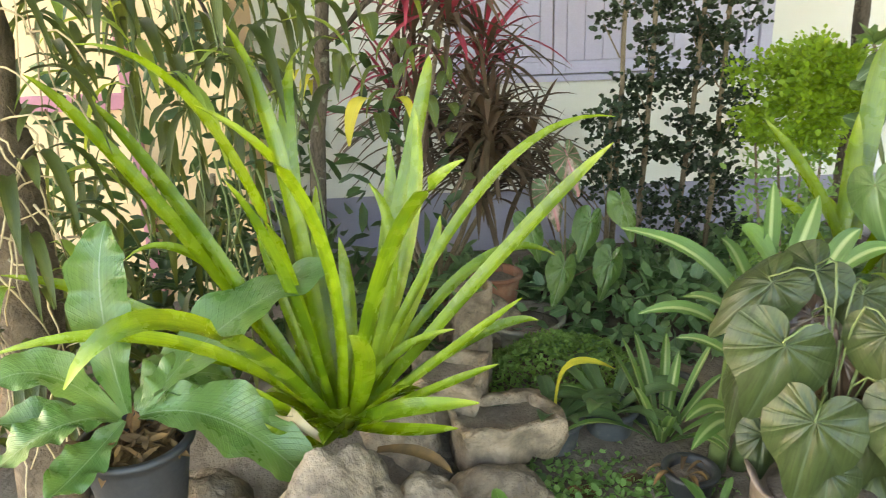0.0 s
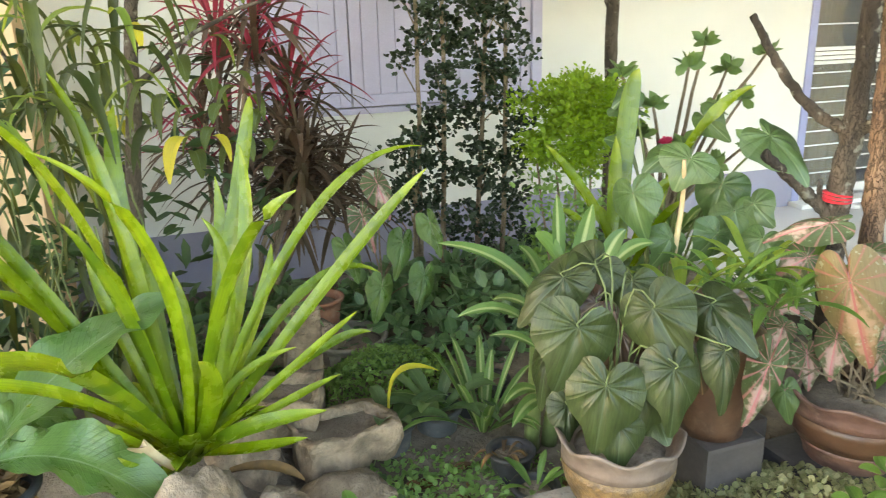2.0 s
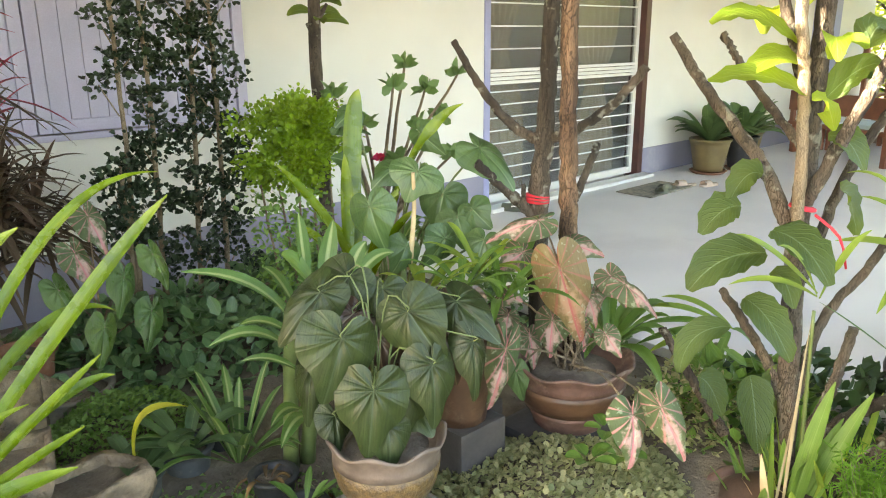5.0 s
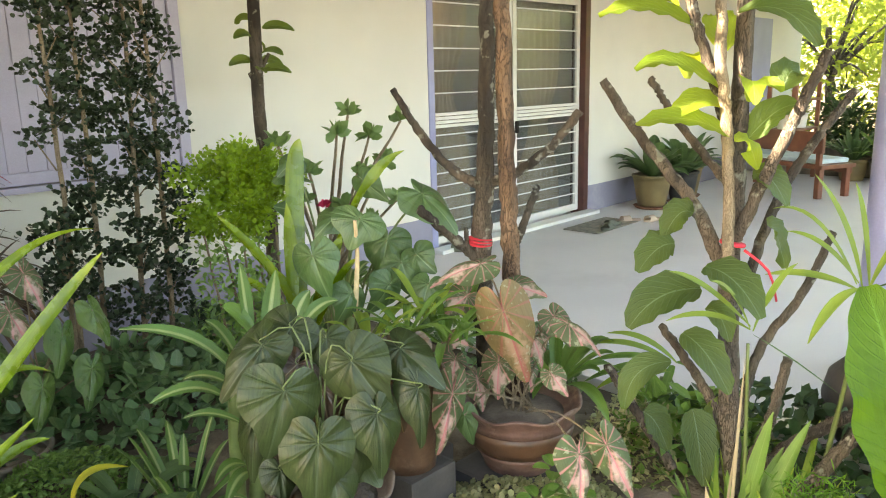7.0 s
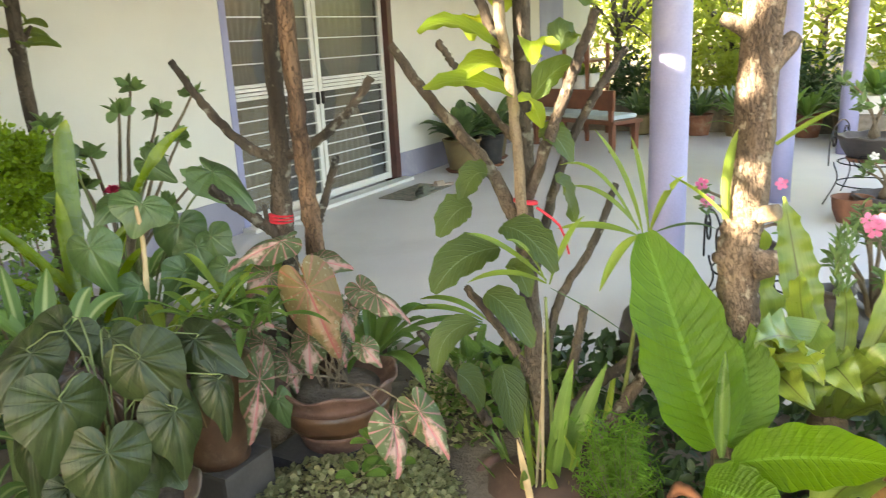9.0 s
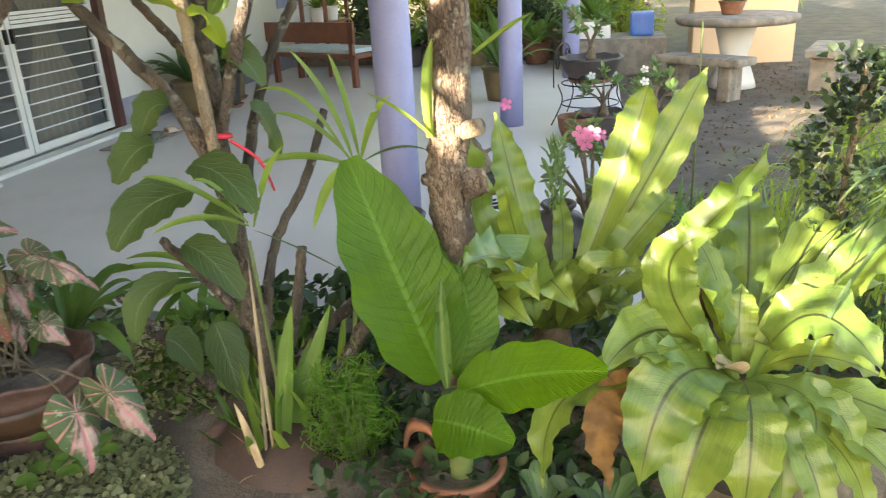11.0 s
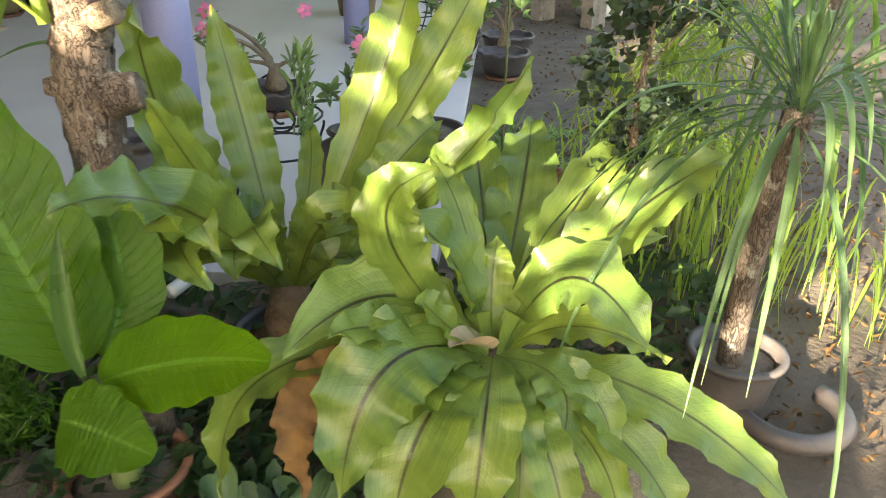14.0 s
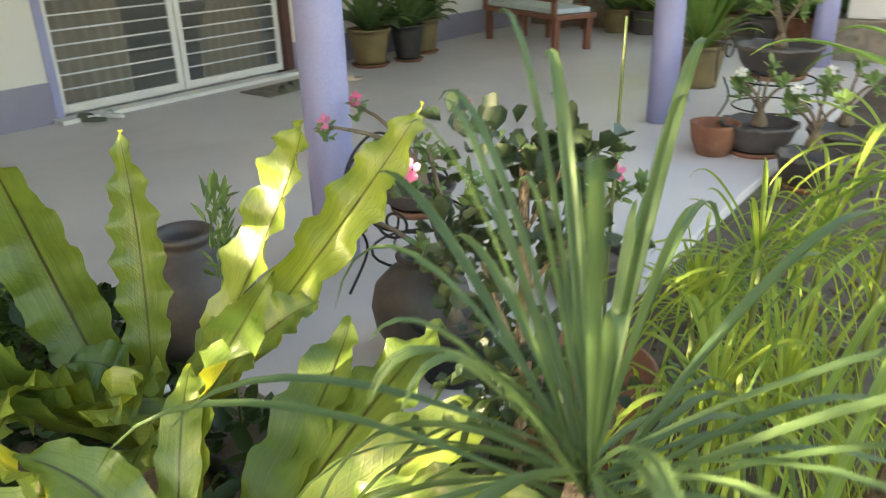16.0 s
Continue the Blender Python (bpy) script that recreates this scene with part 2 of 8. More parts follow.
M = {
    "wall": surface("wall_paint", (0.74, 0.725, 0.685), (0.69, 0.675, 0.64), 1.6, 0.85, 0.06, 180, stain=(0.66, 0.64, 0.59)),
    "band": surface("lilac_grey_paint", (0.30, 0.29, 0.38), (0.26, 0.25, 0.34), 2.2, 0.7, 0.06, 150, stain=(0.36, 0.35, 0.40)),
    # peach carries the wing wall's warm sunlight in its paint colour
    "peach": surface("peach_paint", (0.80, 0.56, 0.34), (0.74, 0.50, 0.30), 1.8, 0.85, 0.06, 150),
    "pink": surface("pink_paint", (0.45, 0.18, 0.24), (0.38, 0.15, 0.21), 3, 0.6, 0.05, 100),
    "shutter": surface("lilac_shutter_paint", (0.48, 0.45, 0.60), (0.43, 0.41, 0.55), 3, 0.5, 0.05, 120),
    "column": surface("lilac_column_paint", (0.33, 0.34, 0.56), (0.29, 0.30, 0.51), 2.5, 0.55, 0.05, 90, stain=(0.40, 0.40, 0.56)),
    "floor": surface("grey_floor_screed", (0.74, 0.71, 0.71), (0.67, 0.64, 0.65), 1.1, 0.42, 0.04, 140, stain=(0.54, 0.51, 0.51)),
    "soil": surface("dry_soil", (0.21, 0.165, 0.125), (0.09, 0.068, 0.05), 5, 0.95, 0.9, 70, stain=(0.24, 0.20, 0.16), depth=0.03),
    "yard": surface("yard_litter", (0.12, 0.095, 0.07), (0.07, 0.055, 0.04), 4, 0.95, 1.0, 45, stain=(0.12, 0.125, 0.06), depth=0.02),
    "white": surface("white_enamel", (0.78, 0.78, 0.76), (0.72, 0.72, 0.70), 4, 0.35, 0.03, 120),
    "brown": surface("dark_red_wood", (0.10, 0.035, 0.03), (0.07, 0.025, 0.022), 8, 0.45, 0.15, 90),
    "wood": surface("red_brown_wood", (0.22, 0.08, 0.045), (0.16, 0.06, 0.035), 7, 0.5, 0.2, 80),
    "cushion": surface("pale_blue_cloth", (0.55, 0.68, 0.72), (0.48, 0.60, 0.66), 9, 0.9, 0.3, 200),
    "curtain": surface("cream_curtain", (0.72, 0.58, 0.40), (0.64, 0.50, 0.34), 6, 0.9, 0.2, 220),
    "room": surface("dim_room_paint", (0.60, 0.56, 0.50), (0.52, 0.48, 0.43), 1, 0.9, 0.05),
    "black": surface("black_plastic", (0.016, 0.017, 0.019), (0.026, 0.027, 0.03), 9, 0.55, 0.1, 90, stain=(0.06, 0.052, 0.045)),
    "grey_pot": surface("grey_plastic", (0.05, 0.058, 0.066), (0.07, 0.076, 0.082), 9, 0.55, 0.1, 90, stain=(0.19, 0.17, 0.14)),
    "clay": surface("terracotta", (0.27, 0.115, 0.065), (0.20, 0.08, 0.045), 9, 0.8, 0.3, 90, stain=(0.30, 0.22, 0.17)),
    "olive_pot": surface("olive_glaze", (0.19, 0.14, 0.06), (0.15, 0.11, 0.05), 7, 0.5, 0.2, 80),
    "glaze": surface("brown_glaze", (0.12, 0.062, 0.036), (0.06, 0.03, 0.019), 9, 0.42, 0.35, 50, stain=(0.22, 0.16, 0.11)),
    "gold_glaze": surface("gold_relief_glaze", (0.17, 0.105, 0.042), (0.07, 0.045, 0.026), 46, 0.45, 1.0, 120, depth=0.01),
    "pale_rim": surface("worn_pale_rim", (0.18, 0.135, 0.11), (0.10, 0.072, 0.056), 14, 0.6, 0.25, 60),
    "red_rim": surface("worn_red_rim", (0.16, 0.085, 0.066), (0.09, 0.046, 0.035), 14, 0.6, 0.35, 60, stain=(0.27, 0.19, 0.15)),
    "old_jar": surface("old_brown_jar", (0.085, 0.048, 0.034), (0.05, 0.030, 0.024), 5, 0.75, 0.4, 60, stain=(0.13, 0.10, 0.075)),
    "jar": surface("dark_grey_jar", (0.085, 0.074, 0.072), (0.055, 0.048, 0.047), 6, 0.55, 0.25, 60, stain=(0.12, 0.105, 0.095)),
    "concrete": surface("weathered_concrete", (0.30, 0.26, 0.21), (0.19, 0.165, 0.135), 9, 0.92, 0.9, 60, stain=(0.07, 0.06, 0.04), depth=0.02),
    "rock": surface("brown_rock", (0.29, 0.215, 0.15), (0.12, 0.088, 0.06), 14, 0.9, 1.0, 50, stain=(0.06, 0.055, 0.035), depth=0.03, spread=0.2),
    "iron": surface("black_iron", (0.025, 0.025, 0.028), (0.04, 0.035, 0.035), 20, 0.5, 0.2, 100, metal=0.6),
    "red_tie": surface("red_string", (0.70, 0.03, 0.06), (0.62, 0.03, 0.05), 30, 0.7, 0.2, 200),
    "pink_flower": leaf_mat("pink_petal", (0.75, 0.12, 0.32), (0.80, 0.30, 0.48), rough=0.6, spots=0.0, glow=(0.9, 0.3, 0.5)),
    "red_flower": leaf_mat("red_petal", (0.70, 0.02, 0.10), (0.75, 0.05, 0.16), rough=0.6, spots=0.0, glow=(0.9, 0.1, 0.2)),
    "white_petal": leaf_mat("white_petal", (0.78, 0.76, 0.72), (0.8, 0.8, 0.78), rough=0.6, spots=0.0),
    "blue_pot": surface("blue_glaze", (0.04, 0.13, 0.42), (0.05, 0.17, 0.5), 6, 0.35, 0.1, 60),
    "slipper": surface("pale_slipper", (0.55, 0.42, 0.33), (0.48, 0.36, 0.28), 9, 0.7, 0.2, 90),
    "dark_slipper": surface("green_grey_slipper", (0.13, 0.14, 0.10), (0.10, 0.11, 0.09), 9, 0.7, 0.2, 90),
    "mat": surface("patterned_mat", (0.30, 0.27, 0.22), (0.14, 0.14, 0.12), 22, 0.95, 0.5, 90, stain=(0.42, 0.36, 0.28)),
    "dead": surface("dead_leaf", (0.15, 0.078, 0.020), (0.07, 0.036, 0.012), 16, 0.85, 0.4, 60, spread=0.35),
    "straw": surface("dry_straw", (0.46, 0.36, 0.22), (0.34, 0.25, 0.14), 12, 0.85, 0.3, 60, spread=0.3),
    "bottle": surface("cloudy_plastic", (0.55, 0.60, 0.62), (0.48, 0.54, 0.58), 9, 0.3, 0.1, 60),
    "rubber": surface("tyre_rubber", (0.03, 0.03, 0.032), (0.045, 0.045, 0.045), 9, 0.75, 0.2, 60),
    "roof": surface("roof_soffit", (0.80, 0.79, 0.77), (0.74, 0.73, 0.71), 2, 0.85, 0.05),
    "glass": glass_mat(),
    # bark
    "bark": bark_mat("grey_brown_bark", (0.135, 0.105, 0.08), (0.045, 0.034, 0.027), (0.020, 0.015, 0.012), 8, (0.24, 0.23, 0.19), 0.78),
    "bark_red": bark_mat("flaking_red_bark", (0.24, 0.145, 0.09), (0.07, 0.04, 0.028), (0.022, 0.014, 0.011), 7.5, None, 0.9),
    "bark_rough": bark_mat("plated_bark", (0.19, 0.14, 0.10), (0.085, 0.060, 0.042), (0.030, 0.021, 0.016), 9, (0.26, 0.23, 0.18), 0.85),
    "stem": bark_mat("pale_stem", (0.32, 0.25, 0.17), (0.24, 0.18, 0.12), (0.12, 0.09, 0.06), 12),
    "moss": surface("root_fibre", (0.17, 0.12, 0.08), (0.08, 0.055, 0.035), 14, 0.95, 1.0, 70, depth=0.03),
    "petiole": surface("green_stalk", (0.13, 0.17, 0.055), (0.09, 0.125, 0.04), 12, 0.5, 0.1, 90),
    # leaves
    "bromeliad": leaf_mat("bromeliad_leaf", (0.030, 0.085, 0.005), (0.225, 0.315, 0.011), rough=0.24, through_light=0.2, glow=(0.5, 0.65, 0.03), spots=0.12, tip=(0.22, 0.28, 0.03), shine=0.5),
    "nest": leaf_mat("nest_fern_frond", (0.055, 0.120, 0.030), (0.215, 0.29, 0.055), rib=(0.018, 0.014, 0.010), rib_width=0.028, veins=0.02, vein_count=26, slant=0.6, rough=0.28, shine=0.5,
                     through_light=0.25, glow=(0.62, 0.66, 0.05), spots=0.35),
    "nest_dark": leaf_mat("dark_frond", (0.045, 0.11, 0.025), (0.11, 0.19, 0.045), rib=(0.16, 0.22, 0.12), rib_width=0.016, veins=0.05, vein_count=30, slant=0.8, rough=0.26, through_light=0.22, spots=0.2, shine=0.55),
    "heart": leaf_mat("bronze_heart_leaf", (0.010, 0.018, 0.006), (0.040, 0.058, 0.018), rib=(0.05, 0.07, 0.035), rib_width=0.012, veins=0.10, fan=True, rough=0.32, through_light=0.10, spots=0.15, shine=0.28),
    "heart_brown": leaf_mat("young_bronze_leaf", (0.045, 0.022, 0.013), (0.07, 0.035, 0.02), rib=(0.16, 0.11, 0.06), rib_width=0.014, veins=0.12, fan=True, rough=0.27, through_light=0.12, shine=0.6),
    "caladium": leaf_mat("caladium_leaf", (0.035, 0.085, 0.03), (0.065, 0.13, 0.05), rib=(0.60, 0.20, 0.24), rib_width=0.02, veins=0.45, fan=True, heart=(0.52, 0.34, 0.31), rough=0.5, through_light=0.3, glow=(0.5, 0.35, 0.25)),
    "caladium_old": leaf_mat("fading_caladium_leaf", (0.15, 0.13, 0.05), (0.24, 0.17, 0.09), rib=(0.42, 0.10, 0.11), rib_width=0.02, veins=0.4, fan=True, heart=(0.42, 0.25, 0.16), rough=0.5, through_light=0.3, glow=(0.6, 0.4, 0.2)),
    "broad": leaf_mat("broad_glossy_leaf", (0.030, 0.090, 0.004), (0.058, 0.135, 0.007), rib=(0.10, 0.21, 0.025), rib_width=0.035, veins=0.16, vein_count=17, slant=1.0, rough=0.36, through_light=0.3, glow=(0.5, 0.75, 0.01), spots=0.1, shine=0.22),
    "tree_leaf": leaf_mat("dull_tree_leaf", (0.030, 0.062, 0.022), (0.055, 0.10, 0.035), rib=(0.18, 0.25, 0.12), rib_width=0.022, veins=0.2, vein_count=8, slant=2.2, rough=0.5, through_light=0.35, glow=(0.5, 0.62, 0.04), spots=0.35),
    "young_leaf": leaf_mat("yellow_green_leaf", (0.12, 0.23, 0.02), (0.26, 0.36, 0.04), rib=(0.36, 0.42, 0.12), rib_width=0.022, veins=0.3, vein_count=8, slant=2.2, rough=0.5, through_light=0.5, glow=(0.75, 0.82, 0.05), spots=0.2),
    "striped": leaf_mat("cream_striped_leaf", (0.06, 0.13, 0.03), (0.10, 0.19, 0.045), rib=(0.36, 0.42, 0.18), stripes=0.75, rib_width=0.02, rough=0.4, through_light=0.3, spots=0.1),
    "green": leaf_mat("fresh_green_leaf", (0.050, 0.115, 0.02), (0.145, 0.25, 0.05), rib=(0.18, 0.28, 0.08), rib_width=0.02, rough=0.4, through_light=0.3, spots=0.15),
    "dull": leaf_mat("mid_green_leaf", (0.030, 0.070, 0.026), (0.115, 0.19, 0.07), rib=(0.12, 0.2, 0.08), rib_width=0.02, rough=0.4, through_light=0.25, spots=0.15),
    "grass": leaf_mat("grass_blade", (0.12, 0.22, 0.04), (0.24, 0.33, 0.06), rough=0.45, through_light=0.4, glow=(0.6, 0.7, 0.08), spots=0.1),
    "yellow": leaf_mat("yellowing_leaf", (0.45, 0.38, 0.03), (0.55, 0.50, 0.06), rib=(0.3, 0.34, 0.06), rough=0.5, through_light=0.35, spots=0.6),
    "red_leaf": leaf_mat("red_cordyline_leaf", (0.22, 0.025, 0.04), (0.50, 0.06, 0.11), rough=0.45, through_light=0.25, glow=(0.5, 0.05, 0.1), island=True),
    "bronze_strap": leaf_mat("bronze_cordyline_leaf", (0.055, 0.048, 0.028), (0.13, 0.080, 0.055), rough=0.42, through_light=0.2, island=True),
    "aralia": leaf_mat("dark_aralia_leaf", (0.016, 0.032, 0.016), (0.040, 0.068, 0.030), rough=0.4, through_light=0.12, island=True),
    "duranta": leaf_mat("lime_bush_leaf", (0.065, 0.155, 0.012), (0.22, 0.36, 0.025), rough=0.4, through_light=0.3, glow=(0.6, 0.8, 0.05), island=True, spots=0.0),
    # cover greens are cut darker to stand in for shade among the plants
    "cover": leaf_mat("shade_dark_cover_leaf", (0.013, 0.034, 0.011), (0.046, 0.092, 0.028), rough=0.45, through_light=0.25, island=True, spots=0.1),
    "bed_leaf": leaf_mat("bed_plant_leaf", (0.030, 0.085, 0.040), (0.17, 0.28, 0.12), rib=(0.14, 0.2, 0.1), rib_width=0.04, rough=0.36, through_light=0.25, island=True, spots=0.1, shine=0.5),
    "anthurium": leaf_mat("anthurium_leaf", (0.035, 0.080, 0.025), (0.085, 0.15, 0.05), rib=(0.15, 0.22, 0.1), rib_width=0.018, veins=0.15, fan=True, rough=0.32, through_light=0.25, spots=0.15, shine=0.5),
    "creeper": leaf_mat("creeper_leaf", (0.07, 0.11, 0.035), (0.40, 0.36, 0.19), rough=0.6, through_light=0.25, island=True, spots=0.2),
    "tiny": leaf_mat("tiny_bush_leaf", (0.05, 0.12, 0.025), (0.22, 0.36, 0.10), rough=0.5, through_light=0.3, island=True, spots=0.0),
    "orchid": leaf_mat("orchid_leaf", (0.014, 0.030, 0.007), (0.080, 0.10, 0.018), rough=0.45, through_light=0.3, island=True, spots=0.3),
    "succulent": leaf_mat("fleshy_leaf", (0.10, 0.18, 0.06), (0.16, 0.25, 0.08), rough=0.45, through_light=0.2, island=True, spots=0.1),
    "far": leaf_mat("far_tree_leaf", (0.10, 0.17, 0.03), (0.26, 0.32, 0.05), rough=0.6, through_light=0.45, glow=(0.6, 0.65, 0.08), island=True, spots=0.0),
    "feather": leaf_mat("asparagus_leaf", (0.05, 0.14, 0.012), (0.11, 0.24, 0.025), rough=0.6, through_light=0.4, island=True, spots=0.0),
}


# ---- ways to make meshes ----
def part(name, bm, material, parent=None, label=""):
    data = bpy.data.meshes.new(name)
    bm.to_mesh(data)
    bm.free()
    return finish(name, data, material, parent, label)


def finish(name, data, material, parent=None, label="", smooth=True):
    if material:
        data.materials.append(M[material])
    if smooth and len(data.polygons):
        data.polygons.foreach_set("use_smooth", [True] * len(data.polygons))
    ob = new(name, data)
    if parent:
        ob.parent = parent
        ob.matrix_parent_inverse = parent.matrix_basis.inverted()
    if label:
        tagged(ob, label)
    return ob


def thing(name, where, label, category, group="", turn=0.0):
    ob = new(name)
    ob.empty_display_size = 0.1
    ob.matrix_basis = pose(*where, 0, 0, turn)
    return tagged(ob, label, category, group)


def structure(ob, label, category=""):
    return tagged(ob, label, category, kind="structure")


def add_box(bm, low, high, bevel=0.0):
    made = bmesh.ops.create_cube(bm, size=1.0)["verts"]
    size = [h - l for l, h in zip(low, high)]
    bmesh.ops.scale(bm, vec=size, verts=made)
    bmesh.ops.translate(bm, vec=[(l + h) / 2 for l, h in zip(low, high)], verts=made)
    if bevel:
        edges = list({e for v in made for e in v.link_edges})
        bmesh.ops.bevel(bm, geom=edges, offset=bevel, segments=2, profile=0.7, affect="EDGES")


def box(name, low, high, material, parent=None, label="", bevel=0.0):
    bm = bmesh.new()
    add_box(bm, low, high, bevel)
    ob = part(name, bm, material, parent, label)
    ob.data.polygons.foreach_set("use_smooth", [False] * len(ob.data.polygons))
    return ob


def add_tube(bm, path, radii, sides=8, rough=0.0, rng=None, cap=True):
    """A tapered limb along points."""
    path = [Vector(p) for p in path]
    rings, side = [], None
    for k, p in enumerate(path):
        way = (path[min(k + 1, len(path) - 1)] - path[max(k - 1, 0)]).normalized()
        if side is None:
            side = way.orthogonal().normalized()
        side = (side - way * side.dot(way)).normalized()
        over = way.cross(side)
        ring = []
        for j in range(sides):
            a = 2 * math.pi * j / sides
            r = radii[k] * (1 + (rng.uniform(-rough, rough) if rng else 0))
            ring.append(bm.verts.new(p + side * (math.cos(a) * r) + over * (math.sin(a) * r)))
        rings.append(ring)
    for one, two in zip(rings, rings[1:]):
        for j in range(sides):
            bm.faces.new((one[j], one[(j + 1) % sides], two[(j + 1) % sides], two[j]))
    if cap:
        bm.faces.new(list(reversed(rings[0])))
        bm.faces.new(rings[-1])


def limb_path(points, count=10, wobble=0.0, rng=None):
    """A smooth line through a few points."""
    pts = [Vector(p) for p in points]
    out = []
    for k in range(count + 1):
        u = k / count * (len(pts) - 1)
        i = min(int(u), len(pts) - 2)
        f = u - i
        p0, p1, p2, p3 = pts[max(i - 1, 0)], pts[i], pts[i + 1], pts[min(i + 2, len(pts) - 1)]
        q = 0.5 * (2 * p1 + (p2 - p0) * f + (2 * p0 - 5 * p1 + 4 * p2 - p3) * f * f + (3 * p1 - p0 - 3 * p2 + p3) * f ** 3)
        if rng and wobble and 0 < k < count:
            q = q + Vector((rng.uniform(-1, 1), rng.uniform(-1, 1), rng.uniform(-1, 1))) * wobble
        out.append(q)
    return out


def limb(name, points, r0, r1, material, parent, label="", count=10, sides=8, rough=0.08, wobble=0.0, seed=1):
    rng = random.Random(seed)
    path = limb_path(points, count, wobble, rng)
    bm = bmesh.new()
    add_tube(bm, path, [r0 + (r1 - r0) * k / count for k in range(count + 1)], sides, rough, rng)
    return part(name, bm, material, parent, label)


def add_lathe(bm, profile, sides=32, centre=(0, 0, 0), ripple=0.0, lobes=8):
    """A turned shape; a ripple waves the highest rings."""
    top = max(z for r, z in profile)
    rings = []
    for r, z in profile:
        ring = []
        for j in range(sides):
            a = 2 * math.pi * j / sides
            lift = ripple * math.sin(a * lobes) * max(0.0, 1 - (top - z) / 0.05)
            ring.append(bm.verts.new((centre[0] + r * math.cos(a), centre[1] + r * math.sin(a), centre[2] + z + lift)))
        rings.append(ring)
    for one, two in zip(rings, rings[1:]):
        for j in range(sides):
            bm.faces.new((one[j], one[(j + 1) % sides], two[(j + 1) % sides], two[j]))
    bm.faces.new(list(reversed(rings[0])))
    bm.faces.new(rings[-1])


def blade_data(name, s, c, tip, width, profile="strap", fold=0.25, wave=0.0, waves=5, twist=0.0, facing=None, face_mix=0.5, n=12, across=4, quilt=0.0, quilts=12, seed=0):
    """A leaf along a bent line from s to tip, with a blade that bends, folds and waves."""
    rng = random.Random(seed)
    s, c, tip = Vector(s), Vector(c), Vector(tip)
    out = Vector((tip.x - s.x, tip.y - s.y, 0))
    if out.length < 1e-4:
        out = Vector((0, -1, 0))
    flat = out.normalized().cross(Vector((0, 0, 1)))
    verts, uvs, faces = [], [], []
    phase, phase2 = rng.uniform(0, 6.28), rng.uniform(0, 6.28)
    before = None
    for k in range(n + 1):
        u = k / n
        p = s * (1 - u) ** 2 + c * (2 * u * (1 - u)) + tip * u * u
        way = ((c - s) * (2 * (1 - u)) + (tip - c) * (2 * u)).normalized()
        side = (flat - way * flat.dot(way)).normalized()
        if facing is not None:
            want = way.cross(Vector(facing))
            if want.length > 0.05:
                want.normalize()
                if want.dot(side) < 0:
                    want = -want
                side = (side * (1 - face_mix) + want * face_mix).normalized()
        if twist:
            side = Matrix.Rotation(twist * u, 3, way) @ side
        if before is not None and side.dot(before) < 0:
            side = -side
        before = side
        up = side.cross(way).normalized()
        if up.z < 0 and abs(up.z) > 0.2:
            up = -up
        if profile == "strap":
            w = min(1.0, 0.72 + u * 0.7) * (1 - 0.93 * max(0.0, (u - 0.5) / 0.5) ** 2.6)
        elif profile == "frond":
            w = (0.16 + 0.84 * min(1, (u / 0.42)) ** 0.9) * (1 if u < 0.6 else max(0.02, 1 - ((u - 0.6) / 0.4) ** 2.0))
        elif profile == "lance":
            w = max(0.03, math.sin(math.pi * min(1, u * 0.94 + 0.05)) ** 0.75)
        elif profile == "oval":
            w = max(0.03, math.sin(math.pi * min(1, u ** 0.8 * 0.97 + 0.015)) ** 0.6)
        else:
            w = max(0.03, 1 - u)
        w = max(w, 0.03)
        for j in range(across + 1):
            x = 2 * j / across - 1
            ripple = wave * width * abs(x) ** 1.5 * math.sin(u * waves * 6.283 + (phase if x < 0 else phase2)) * min(1, u * 4)
            if wave:
                ripple += 0.35 * wave * width * abs(x) ** 2.5 * math.sin(u * waves * 15.7 + 2 * phase + (1.3 if x < 0 else 0.0)) * min(1, u * 4)
            if quilt:
                ripple += quilt * width * w * math.sin((u - 0.10 * abs(x)) * quilts * 6.283) * min(1, abs(x) * 4) * (1 - abs(x) ** 3) * min(1, 6 * u, 6 * (1 - u))
            shape = x * (1 + (0.05 * math.sin(u * waves * 9.1 + phase + x) if wave else 0) * abs(x))
            q = p + side * (shape * width * 0.5 * w) + up * (fold * width * 0.5 * w * (abs(x) ** 1.3 - 0.4) + ripple)
            verts.append(q)
            uvs.append((j / across, u))
    m = across + 1
    for k in range(n):
        for j in range(across):
            faces.append((k * m + j, k * m + j + 1, (k + 1) * m + j + 1, (k + 1) * m + j))
    data = bpy.data.meshes.new(name)
    data.from_pydata(verts, [], faces)
    layer = data.uv_layers.new(name="UVMap")
    for poly in data.polygons:
        for li, vi in zip(poly.loop_indices, poly.vertices):
            layer.data[li].uv = uvs[vi]
    return data


def blade(name, s, c, tip, width, material, parent, label="", **kw):
    return finish(name, blade_data(name, s, c, tip, width, **kw), material, parent, label)


